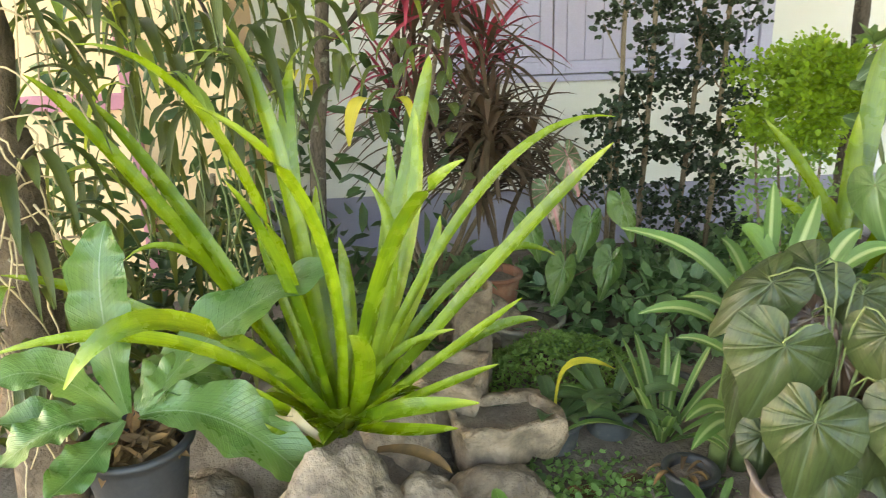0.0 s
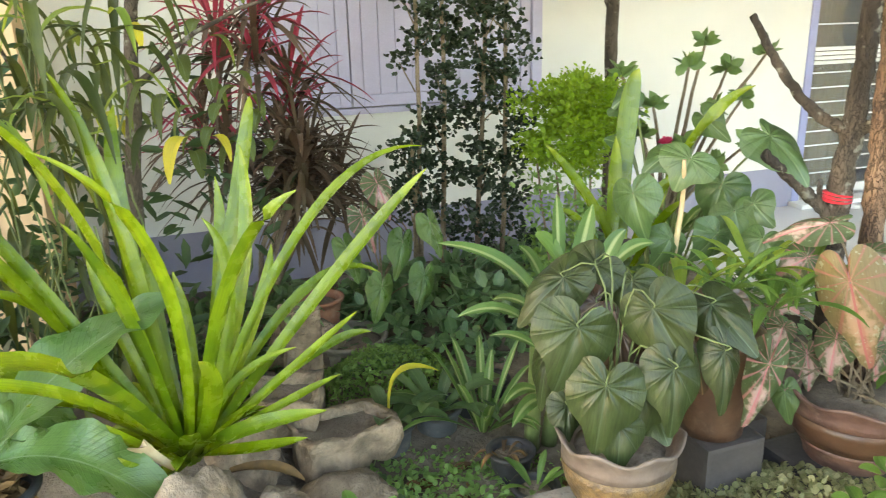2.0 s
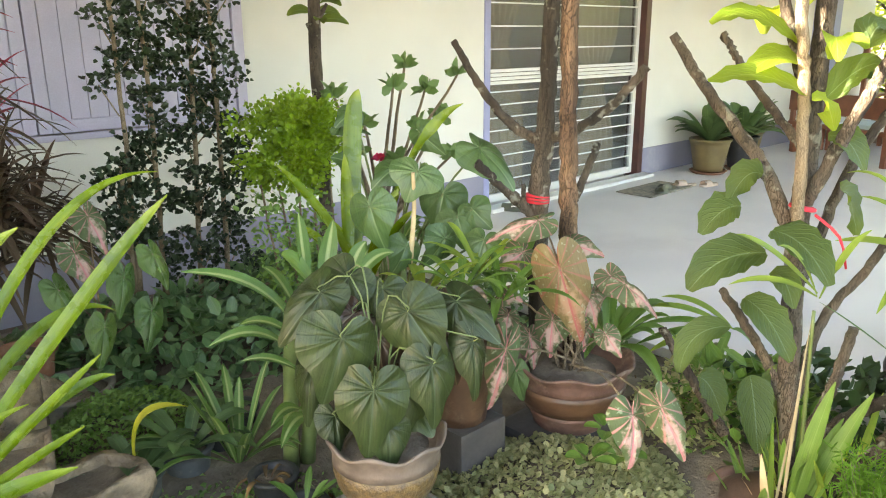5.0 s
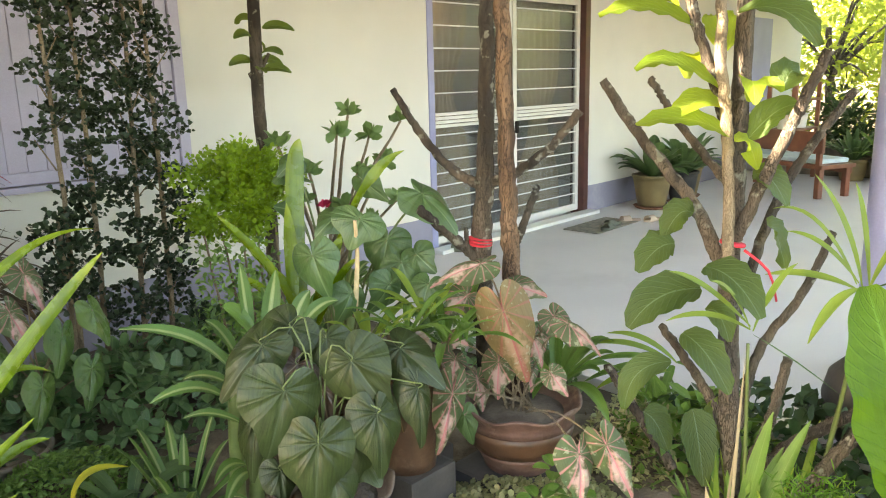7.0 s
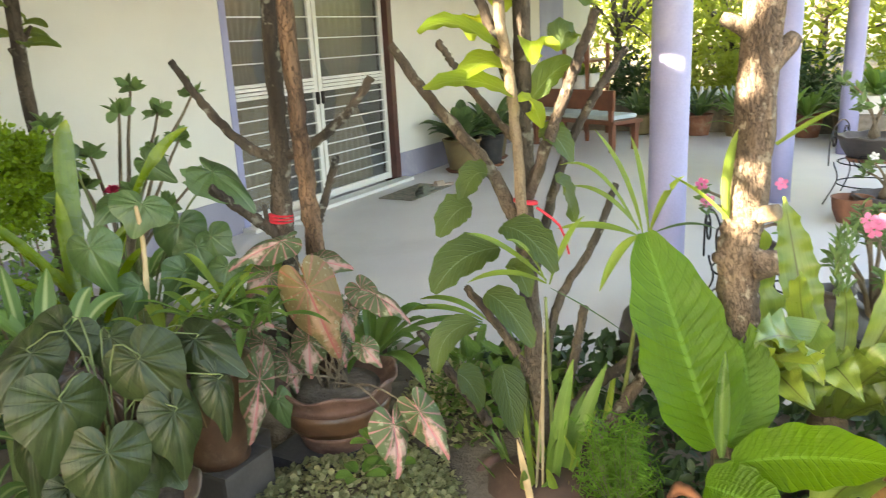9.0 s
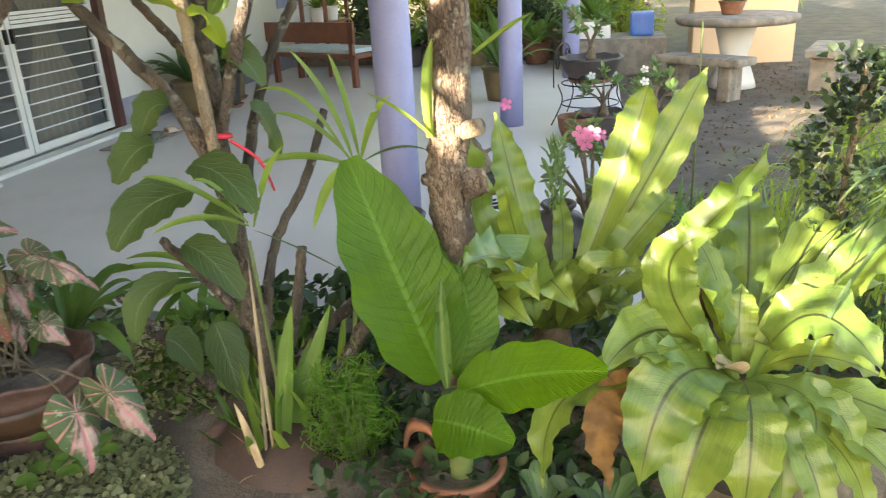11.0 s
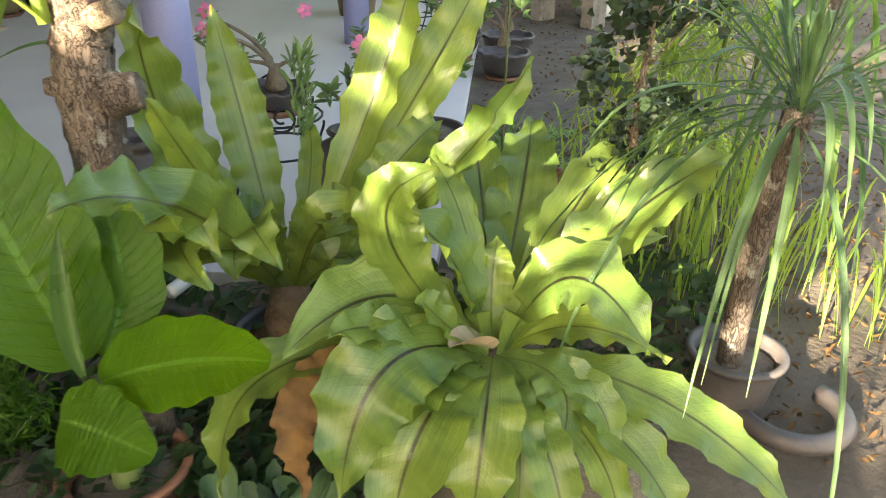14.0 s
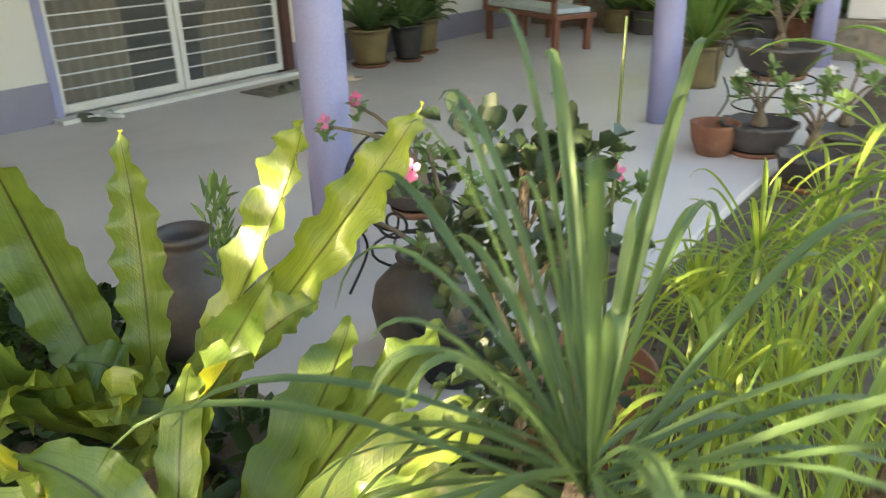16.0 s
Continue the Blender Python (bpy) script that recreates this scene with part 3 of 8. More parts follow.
def heart_leaf(name, attach, tip, width, material, parent, label="", facing=(0, -0.8, 0.6), sag=0.25, n=9, pinch=1.0, seed=0):
    """A heart-shaped leaf hung from its stalk: two round lobes, a drawn-out tip and ribs that fan from the joint."""
    attach, tip = Vector(attach), Vector(tip)
    way = tip - attach
    length = way.length
    way.normalize()
    side = way.cross(Vector(facing).normalized()).normalized()
    up = side.cross(way).normalized()
    if up.dot(Vector(facing)) < 0:
        up = -up
    rng = random.Random(seed)
    phase, lean, cup = rng.uniform(0, 6), rng.uniform(-0.10, 0.10), rng.uniform(0.7, 1.3)
    ribs, around = 11, 66
    verts, uvs, faces = [attach + up * 0.0], [(0.5, 0.0)], []
    for k in range(1, n + 1):
        q = k / n
        for j in range(around):
            a = math.pi * (2 * (j + 0.5) / around - 1)
            b = abs(a)
            edge = 0.60 + 0.10 * math.cos(b) + 0.30 * math.exp(-(b / 0.26) ** 2) - 0.02 * math.sin(3 * b)
            if b > 2.1:
                edge *= 1 - 0.80 * ((b - 2.1) / 1.04) ** 2.2
            edge *= 1 + 0.015 * math.sin(a * 7 + phase)
            r = edge * q
            along, across = r * math.cos(a), r * math.sin(a)
            rise = -sag * 1.1 * (along - 0.1) ** 2 * (1 if along > 0 else 0.6) - 0.55 * cup * across ** 2 - 0.06 * math.exp(-(across / 0.05) ** 2) * (1 if along > 0 else 0.3)
            rise += 0.022 * math.cos(a * ribs) * min(1.0, q * 2.2) * (1.15 - q) + 0.03 * q * q * math.sin(a * 5 + phase) + lean * across
            verts.append(attach + way * (along * length) + side * (across * width * 0.80 * pinch) + up * (rise * length))
            uvs.append((0.5 + across * 0.72, along))
    for j in range(around - 1):
        faces.append((0, 1 + j, 2 + j))
    for k in range(n - 1):
        for j in range(around - 1):
            c = 1 + k * around + j
            faces.append((c, c + around, c + around + 1, c + 1))
    data = bpy.data.meshes.new(name)
    data.from_pydata(verts, [], faces)
    layer = data.uv_layers.new(name="UVMap")
    for poly in data.polygons:
        for li, vi in zip(poly.loop_indices, poly.vertices):
            layer.data[li].uv = uvs[vi]
    return finish(name, data, material, parent, label)


def leaf_cloud(name, spots, size, material, parent, label="", aspect=0.55, seed=0, up=0.5, spread=0.35, cup=0.2):
    """Many small folded leaves in one mesh, at (place, outward) spots."""
    rng = np.random.default_rng(seed)
    p = np.array([s[0] for s in spots], float)
    o = np.array([s[1] for s in spots], float)
    count = len(p)
    o = o + rng.normal(0, 0.55, (count, 3)) + np.array([0, 0, up * 0.4])
    o /= np.linalg.norm(o, axis=1, keepdims=True) + 1e-9
    nrm = rng.normal(0, 0.5, (count, 3)) + np.array([0, 0, up + 0.3])
    s = np.cross(o, nrm)
    s /= np.linalg.norm(s, axis=1, keepdims=True) + 1e-9
    n = np.cross(s, o)
    L = size * (1 + rng.uniform(-spread, spread, count))[:, None]
    W = L * aspect
    v = np.stack([p, p + o * L * 0.3 + s * W * 0.42 + n * L * cup * 0.5, p + o * L * 0.72 + s * W * 0.40 + n * L * cup * 0.5, p + o * L + n * L * cup * 0.15,
                  p + o * L * 0.72 - s * W * 0.40 + n * L * cup * 0.5, p + o * L * 0.3 - s * W * 0.42 + n * L * cup * 0.5, p + o * L * 0.5], 1).reshape(-1, 3)
    base = (np.arange(count) * 7)[:, None]
    f = np.concatenate([base + np.array([[0, 6, 1, 1]]), base + np.array([[6, 2, 1, 1]])], 1)
    tris = np.array([[0, 1, 6], [1, 2, 6], [2, 3, 6], [3, 4, 6], [4, 5, 6], [5, 0, 6]])
    faces = (np.arange(count)[:, None, None] * 7 + tris[None]).reshape(-1, 3)
    data = bpy.data.meshes.new(name)
    data.from_pydata(v.tolist(), [], faces.tolist())
    uv1 = np.array([(0.5, 0), (0.9, 0.3), (0.9, 0.7), (0.5, 1), (0.1, 0.7), (0.1, 0.3), (0.5, 0.5)])
    layer = data.uv_layers.new(name="UVMap")
    layer.data.foreach_set("uv", uv1[(faces % 7)].reshape(-1, 2).ravel())
    return finish(name, data, material, parent, label)


def blades_joined(name, specs, material, parent, label="", **kw):
    """Many thin blades in one mesh: each a (start, bend, tip, width)."""
    verts, faces, uvs = [], [], []
    for k, (s, c, tip, w) in enumerate(specs):
        data = blade_data("blade", s, c, tip, w, n=kw.get("n", 7), across=2, fold=kw.get("fold", 0.3), profile=kw.get("profile", "lance"), twist=kw.get("twist", 0.0), seed=k)
        base = len(verts)
        verts += [tuple(v.co) for v in data.vertices]
        faces += [tuple(base + i for i in poly.vertices) for poly in data.polygons]
        for poly in data.polygons:
            uvs += [tuple(data.uv_layers[0].data[i].uv) for i in poly.loop_indices]
        bpy.data.meshes.remove(data)
    data = bpy.data.meshes.new(name)
    data.from_pydata(verts, [], faces)
    data.uv_layers.new(name="UVMap").data.foreach_set("uv", [x for p in uvs for x in p])
    return finish(name, data, material, parent, label)


def rock(name, where, size, material, label, seed, flat=1.0, category="rock", group=""):
    """A broken boulder with facets and chips."""
    bm = bmesh.new()
    bmesh.ops.create_icosphere(bm, subdivisions=4, radius=1.0)
    off = Vector((seed * 3.1, seed * 1.7, seed * 0.9))
    for v in bm.verts:
        d = v.co.normalized()
        cell = noise.voronoi(d * 1.3 + off)[0]
        r = 0.74 + 0.34 * cell[0] + 0.10 * noise.noise(d * 4 + off) + 0.05 * noise.noise(d * 11 + off)
        q = d * r
        v.co = Vector((q.x * size[0], q.y * size[1], max(-0.55, q.z) * size[2] * flat))
    ob = part(name, bm, material)
    ob.matrix_basis = pose(*where, 0, 0, seed * 47)
    return tagged(ob, label, category, group)


def pot(name, where, r_top, r_bot, height, material, label, rim=0.012, soil_mat="soil", group="", category="pot", ripple=0.0, lobes=8, belly=0.0, rim_mat=None):
    """A round pot with rim, wall, inside and earth; a saucer-free foot."""
    ob = thing(name, where, label, category, group)
    wall = 0.008 + 0.02 * r_top
    prof = []
    for k in range(9):
        u = k / 8
        r = r_bot + (r_top - r_bot) * u + belly * math.sin(math.pi * u)
        prof.append((r, height * u * 0.92))
    lip = [(r_top + rim, height * 0.92), (r_top + rim * 1.2, height * 0.97), (r_top + rim, height)]
    inner = [(r_top - wall * 0.6, height), (r_top - wall, height * 0.9), (r_top - wall * 1.2, height * 0.8)]
    bm = bmesh.new()
    add_lathe(bm, prof + (lip if not rim_mat else []) + (inner if not rim_mat else [(r_top - wall, height * 0.9), (r_top - wall * 1.2, height * 0.8)]), 36, (0, 0, 0), ripple if not rim_mat else 0, lobes)
    body = part("body", bm, material)
    body.parent = ob
    if rim_mat:
        bm = bmesh.new()
        add_lathe(bm, [(r_top - wall * 0.3, height * 0.90)] + lip + inner[:2], 48, (0, 0, 0), ripple, lobes)
        r = part("rim", bm, rim_mat, None, "wavy worn rim")
        r.parent = ob
    bm = bmesh.new()
    add_lathe(bm, [(r_top - wall * 1.3, height * 0.80), (r_top * 0.7, height * 0.86), (0.01, height * 0.87)], 24)
    for v in bm.verts:
        v.co.z += 0.008 * noise.noise(v.co * 40)
    e = part("soil", bm, soil_mat)
    e.parent = ob
    return ob


# ---- the large structure ----
def ground_sheet():
    """One sheet of earth to the horizon, a little uneven near the garden."""
    bm = bmesh.new()
    xs = [-900, -200, -60, -20, -8] + [-5 + 0.25 * k for k in range(73)] + [15, 18, 24, 40, 90, 300, 900]
    ys = [-900, -200, -60, -20, -10] + [-6 + 0.25 * k for k in range(41)] + [4.3, 6, 10, 20, 60, 200, 900]
    grid = []
    for x in xs:
        row = []
        for y in ys:
            z = -0.06 + 0.025 * noise.noise((x * 0.9, y * 0.9, 1)) + 0.012 * noise.noise((x * 3, y * 3, 2)) if -5 <= x <= 13 and -6 <= y <= 4 else -0.06
            row.append(bm.verts.new((x, y, z)))
        grid.append(row)
    for i in range(len(xs) - 1):
        for j in range(len(ys) - 1):
            bm.faces.new((grid[i][j], grid[i + 1][j], grid[i + 1][j + 1], grid[i][j + 1]))
    return structure(part("ground", bm, "yard"), "dry brown garden earth with leaf litter", "ground")


ground_sheet()
WALL_Y = 4.5


def wall_piece(name, low, high, material, label):
    return structure(box(name, low, high, material, None, label), label, "wall")


# the house wall along the garden, with a shuttered window and a glazed double door
wall_piece("wall_north", (-0.75, WALL_Y, 0.32), (0.33, WALL_Y + 0.2, 3.2), "wall", "white painted house wall")
wall_piece("wall_north_2", (0.33, WALL_Y, 0.32), (2.26, WALL_Y + 0.2, 1.0), "wall", "white painted wall under the shuttered window")
wall_piece("wall_north_3", (0.33, WALL_Y, 2.2), (2.26, WALL_Y + 0.2, 3.2), "wall", "white painted wall above the shuttered window")
wall_piece("wall_north_4", (2.26, WALL_Y, 0.32), (4.53, WALL_Y + 0.2, 3.2), "wall", "cream white house wall beside the door")
wall_piece("wall_north_5", (4.53, WALL_Y, 2.4), (7.06, WALL_Y + 0.2, 3.2), "wall", "cream white wall above the glazed door")
wall_piece("wall_north_6", (7.06, WALL_Y, 0.30), (13.7, WALL_Y + 0.2, 3.2), "wall", "cream white house wall along the terrace")
wall_piece("wall_north_base", (-0.75, WALL_Y - 0.006, -0.1), (4.53, WALL_Y + 0.2, 0.32), "band", "lilac grey painted wall base")
wall_piece("wall_north_base_2", (7.06, WALL_Y - 0.006, -0.1), (13.7, WALL_Y + 0.2, 0.30), "band", "lilac grey painted wall base on the terrace")
wall_piece("wall_room_back", (0, 7.2, -0.1), (14, 7.3, 3.2), "room", "plain back wall of the dim room")
wall_piece("wall_room_west", (3.0, WALL_Y + 0.2, -0.1), (3.1, 7.2, 3.2), "room", "plain side wall of the dim room")
wall_piece("wall_room_east", (9.0, WALL_Y + 0.2, -0.1), (9.1, 7.2, 3.2), "room", "plain far side wall of the dim room")
structure(box("floor_room", (3.0, WALL_Y + 0.2, -0.1), (9.1, 7.2, 0.02), "floor"), "plain floor of the dim room", "floor")
structure(box("ceiling", (3.0, WALL_Y + 0.2, 3.0), (9.1, 7.2, 3.1), "roof"), "plain ceiling of the dim room", "ceiling")
wall_piece("wall_east_end", (13.55, WALL_Y + 0.2, -0.1), (13.7, 7.2, 3.2), "wall", "cream end wall of the house")

# the peach wing to the west, warm sunlight put into its paint, rose door frame
wall_piece("wall_west_wing", (-14.0, 3.9, -0.1), (-0.75, 4.1, 3.0), "peach", "peach painted wall of the side wing, warm sunlight in its colour")
wall_piece("wall_west_wing_side", (-0.85, 4.1, -0.1), (-0.75, 4.7, 3.0), "peach", "peach return wall of the side wing")
structure(box("door_frame_rose", (-1.30, 3.86, -0.1), (-1.24, 3.9, 3.0), "pink", bevel=0.006), "rose painted upright door frame on the peach wall", "door frame")
structure(box("trim_rose", (-2.9, 3.87, 0.98), (-1.30, 3.9, 1.06), "pink", bevel=0.006), "rose painted ledge on the peach wall", "trim")

# unseen gabled roof over the whole house, set to shade garden from low sun
def roof_slope(name, x0, x1, label):
    bm = bmesh.new()
    rows = [(3.75, 3.12), (7.2, 4.9), (10.6, 3.12), (10.6, 3.02), (7.2, 4.78), (3.75, 3.0)]
    ends = [[bm.verts.new((x, y, z)) for y, z in rows] for x in (x0, x1)]
    for j in range(6):
        bm.faces.new((ends[0][j], ends[0][(j + 1) % 6], ends[1][(j + 1) % 6], ends[1][j]))
    bm.faces.new(ends[0][::-1])
    bm.faces.new(ends[1])
    bmesh.ops.recalc_face_normals(bm, faces=bm.faces)
    ob = part(name, bm, "clay")
    ob.data.polygons.foreach_set("use_smooth", [False] * len(ob.data.polygons))
    return structure(ob, label, "roof")


roof_slope("roof", -14, 14, "plain unseen house roof, pitched to shade the garden")
wall_piece("wall_house_back", (-14, 10.2, -0.1), (13.7, 10.3, 3.1), "wall", "plain back wall of the house")

# terrace slab and roof
structure(box("floor_terrace", (2.95, -0.5, -0.12), (11.6, WALL_Y - 0.006, 0.0), "floor", bevel=0.008), "pale grey smooth terrace floor with dust", "floor")
structure(box("floor_step", (4.5, WALL_Y - 0.16, 0.0), (7.1, WALL_Y - 0.006, 0.035), "white", bevel=0.006), "white painted door sill step", "step")
# ceiling is unseen; it overshoots the slab westward to keep sun off the column
structure(box("ceiling_terrace", (-0.5, -0.6, 2.88), (13.9, 3.74, 2.98), "roof"), "pale flat terrace ceiling, unseen, stretched west for shade", "ceiling")


def column(where, r, label):
    bm = bmesh.new()
    add_lathe(bm, [(r, 0.0), (r, 0.6), (r, 1.2), (r, 1.8), (r, 3.0)], 32, where)
    return structure(part("column", bm, "column"), label, "column")


column((3.9, 0.74, 0.0), 0.10, "round lilac painted terrace column")
column((7.02, 0.50, 0.0), 0.105, "round lilac painted terrace column")
column((9.9, 0.08, 0.0), 0.105, "round lilac painted far column")
structure(box("low_wall", (11.6, -0.4, -0.1), (11.75, 4.4, 0.42), "concrete", bevel=0.01), "low pale wall that ends the terrace", "wall")
structure(box("pillar", (11.2, -2.8, -0.1), (11.8, -1.5, 3.2), "peach", bevel=0.01), "wide beige plastered pillar", "pillar")


def shutter_window():
    """Closed lilac shutters of upright boards in a frame."""
    w = structure(thing("window_1", (1.3, WALL_Y, 1.0), "closed lilac wooden shutters on the white wall", "window"), "closed lilac wooden shutters on the white wall", "window")
    y0, y1 = WALL_Y - 0.012, WALL_Y + 0.10
    for name, lo, hi in (("frame_side", (0.33, y0, 1.0), (0.40, y1, 2.2)), ("frame_side", (2.19, y0, 1.0), (2.26, y1, 2.2)),
                         ("frame_top", (0.40, y0, 2.13), (2.19, y1, 2.2)), ("sill", (0.30, WALL_Y - 0.045, 0.965), (2.29, y1, 1.0))):
        box(name, lo, hi, "shutter", w, "", 0.004)
    for a, b in ((0.405, 0.955), (0.965, 2.185)):
        s = box("shutter", (a, WALL_Y + 0.03, 1.005), (b, WALL_Y + 0.05, 2.125), "shutter", w)
        yb = WALL_Y + 0.03
        for lo, hi in (((a, yb - 0.02, 1.005), (a + 0.07, yb - 0.003, 2.125)), ((b - 0.07, yb - 0.02, 1.005), (b, yb - 0.003, 2.125)), ((a + 0.072, yb - 0.02, 1.005), (b - 0.072, yb - 0.003, 1.075))):
            box("rail", lo, hi, "shutter", s, "", 0.003)
        count = max(3, round((b - a - 0.15) / 0.105))
        step = (b - a - 0.15) / count
        for k in range(count):
            x = a + 0.075 + k * step
            box("plank", (x + 0.002, yb - 0.012, 1.08), (x + step - 0.002, yb - 0.002, 2.12), "shutter", s, "", 0.003)


shutter_window()


def curtain(name, x0, x1, waist, parent):
    """A cream curtain gathered at the waist."""
    bm = bmesh.new()
    grid = []
    for k in range(15):
        z = 0.022 + 2.28 * k / 14
        pinch = 1 - 0.62 * math.exp(-((z - waist) / 0.35) ** 2)
        row = []
        for j in range(41):
            u = j / 40
            x = (x0 + x1) / 2 + (u - 0.5) * (x1 - x0) * pinch
            row.append(bm.verts.new((x, WALL_Y + 0.34 + 0.022 * math.sin(u * 44 + z * 0.4), z)))
        grid.append(row)
    for a, b in zip(grid, grid[1:]):
        for j in range(40):
            bm.faces.new((a[j], a[j + 1], b[j + 1], b[j]))
    ob = part(name, bm, "curtain")
    return tagged(ob, "cream curtain gathered behind the glazed door", "curtain", "curtains behind the door")


def glazed_door():
    """Double door in white metal with bars, a ridged middle rail and dark glass, in a dark red frame."""
    d = structure(thing("door_1", (5.8, WALL_Y, 0.035), "white barred glazed double door", "door"), "white barred glazed double door", "door")
    y = WALL_Y + 0.05
    box("jamb", (4.53, WALL_Y - 0.012, 0.0), (4.60, WALL_Y + 0.16, 2.4), "column", d, "lilac painted jamb", 0.004)
    box("jamb", (6.97, WALL_Y - 0.02, 0.0), (7.06, WALL_Y + 0.16, 2.4), "brown", d, "dark red wooden jamb", 0.004)
    box("head", (4.60, WALL_Y - 0.012, 2.33), (6.97, WALL_Y + 0.16, 2.4), "brown", d, "dark red head", 0.004)
    for a, b in ((4.605, 5.775), (5.79, 6.965)):
        leaf = box("door_panel", (a, y, 0.04), (a + 0.055, y + 0.045, 2.32), "white", d, "", 0.004)
        box("stile", (b - 0.055, y, 0.04), (b, y + 0.045, 2.32), "white", leaf, "", 0.004)
        box("bottom_rail", (a + 0.056, y, 0.04), (b - 0.056, y + 0.045, 0.11), "white", leaf, "", 0.004)
        box("top_rail", (a + 0.056, y, 2.26), (b - 0.056, y + 0.045, 2.32), "white", leaf, "", 0.004)
        for k in range(4):
            box("ridge", (a + 0.056, y - 0.006, 1.10 + 0.035 * k), (b - 0.056, y + 0.04, 1.128 + 0.035 * k), "white", leaf, "", 0.006)
        for z in [1.40 + 0.195 * k for k in range(5)] + [0.225 + 0.115 * k for k in range(8)]:
            box("bar", (a + 0.05, y + 0.002, z), (b - 0.05, y + 0.014, z + 0.012), "white", leaf, "", 0.004)
        g = box("pane", (a + 0.05, y + 0.024, 0.1), (b - 0.05, y + 0.029, 2.27), "glass", leaf)
        g.visible_shadow = False
        box("handle", (b - 0.045 if a < 5 else a + 0.02, y - 0.035, 0.98), (b - 0.02 if a < 5 else a + 0.045, y, 1.10), "iron", leaf, "dark latch", 0.006)


glazed_door()
curtain("curtain", 4.65, 5.45, 1.42, None)
curtain("curtain", 6.2, 7.0, 1.0, None)
structure(box("window_2_frame", (11.3, WALL_Y - 0.014, 0.9), (12.3, WALL_Y - 0.002, 2.3), "column", bevel=0.004), "lilac shutter on the far terrace wall", "window")


# ---- garden bed in the corner ----
def earth_mound(name, centre, size, height, material, label, seed):
    bm = bmesh.new()
    rings = 9
    grid = [[bm.verts.new((centre[0], centre[1], centre[2] + height))] * 40]
    for k in range(1, rings + 1):
        u = k / rings
        row = []
        for j in range(40):
            a = j / 40 * 6.2832
            wob = 1 + 0.14 * noise.noise((math.cos(a) * 1.6 + seed, math.sin(a) * 1.6, seed))
            x, y = centre[0] + math.cos(a) * size[0] * u * wob, centre[1] + math.sin(a) * size[1] * u * wob
            z = centre[2] + height * (1 - u ** 2.2) + 0.018 * noise.noise((x * 7, y * 7, seed)) - (0.03 if k == rings else 0)
            row.append(bm.verts.new((x, y, z)))
        grid.append(row)
    for j in range(40):
        bm.faces.new((grid[0][0], grid[1][j], grid[1][(j + 1) % 40]))
    for a, b in zip(grid[1:], grid[2:]):
        for j in range(40):
            bm.faces.new((a[j], b[j], b[(j + 1) % 40], a[(j + 1) % 40]))
    return structure(part(name, bm, material), label, "ground")


earth_mound("ground_bed", (1.2, 3.1, -0.07), (2.0, 1.5), 0.13, "soil", "dark damp garden bed soil", 3)
earth_mound("ground_bank", (-0.45, 2.35, -0.07), (0.75, 0.65), 0.32, "soil", "raised soil bank behind rocks", 5)
earth_mound("ground_creeper", (1.42, 1.22, -0.07), (0.60, 0.42), 0.20, "soil", "low mound under the creeper", 7)
earth_mound("ground_path", (0.62, 1.95, -0.07), (0.55, 0.5), 0.025, "soil", "bare trodden soil between pots", 9)
earth_mound("ground_trunks", (2.15, 0.75, -0.07), (0.8, 1.3), 0.14, "soil", "dark soil round the pruned trunks", 11)
earth_mound("ground_ferns", (2.5, -0.4, -0.07), (0.75, 0.9), 0.12, "soil", "shaded soil under the ferns", 13)


# ---- bromeliad ----
SOUTH = (0.1, -0.85, 0.55)
plant = thing("bromeliad", (-0.2, 1.97, 0.27), "large bright yellow-green bromeliad with long strap leaves among rocks", "plant")
count = [0]


def strap(s, c, tip, width, wave=0.0):
    count[0] += 1
    k = count[0]
    blade("leaf", s, c, tip, width, "bromeliad", plant, "", profile="strap", fold=0.36, facing=SOUTH, face_mix=0.45, n=16, across=6, twist=0.25 * math.sin(k * 2.4), seed=k)


def frond(s, c, tip, width):
    wave = frond_wave
    count[0] += 1
    k = count[0]
    blade("frond", s, c, tip, width * frond_wide, frond_mat, plant, "", profile="frond", fold=0.30 + 0.2 * math.sin(k * 2.9), wave=wave, waves=frond_waves + k % 3, facing=frond_face, face_mix=frond_turn, n=44, across=10, twist=0.32 * math.sin(k * 1.7), quilt=0.012, quilts=15, seed=k)


strap((-0.22, 1.96, 0.31), (-0.36, 1.9, 1.4), (-0.7, 1.8, 1.4), 0.05)
strap((-0.2, 1.94, 0.31), (-0.1, 1.88, 1.06), (-0.45, 1.78, 1.26), 0.045)
strap((-0.21, 1.99, 0.31), (-0.3, 2.06, 1.22), (-0.43, 2.14, 1.42), 0.05)
strap((-0.21, 1.99, 0.31), (-0.34, 2.09, 1.15), (-0.28, 2.26, 1.31), 0.05)
strap((-0.16, 1.99, 0.31), (0.09, 2.09, 0.86), (0.06, 2.23, 1.17), 0.05)
strap((-0.16, 1.96, 0.31), (-0.06, 1.87, 0.99), (0.16, 1.82, 1.1), 0.065)
strap((-0.16, 1.97, 0.31), (0.25, 2.1, 1.2), (0.58, 1.99, 1.16), 0.045)
strap((-0.16, 1.96, 0.31), (0.34, 1.88, 0.94), (0.52, 1.8, 1.13), 0.05)
strap((-0.16, 1.98, 0.31), (0.23, 2.13, 0.9), (0.46, 2.13, 0.73), 0.04)
strap((-0.16, 1.96, 0.31), (0.17, 1.86, 0.61), (0.3, 1.8, 0.74), 0.04)
strap((-0.16, 1.97, 0.31), (0.26, 1.98, 0.64), (0.37, 1.94, 0.61), 0.035)
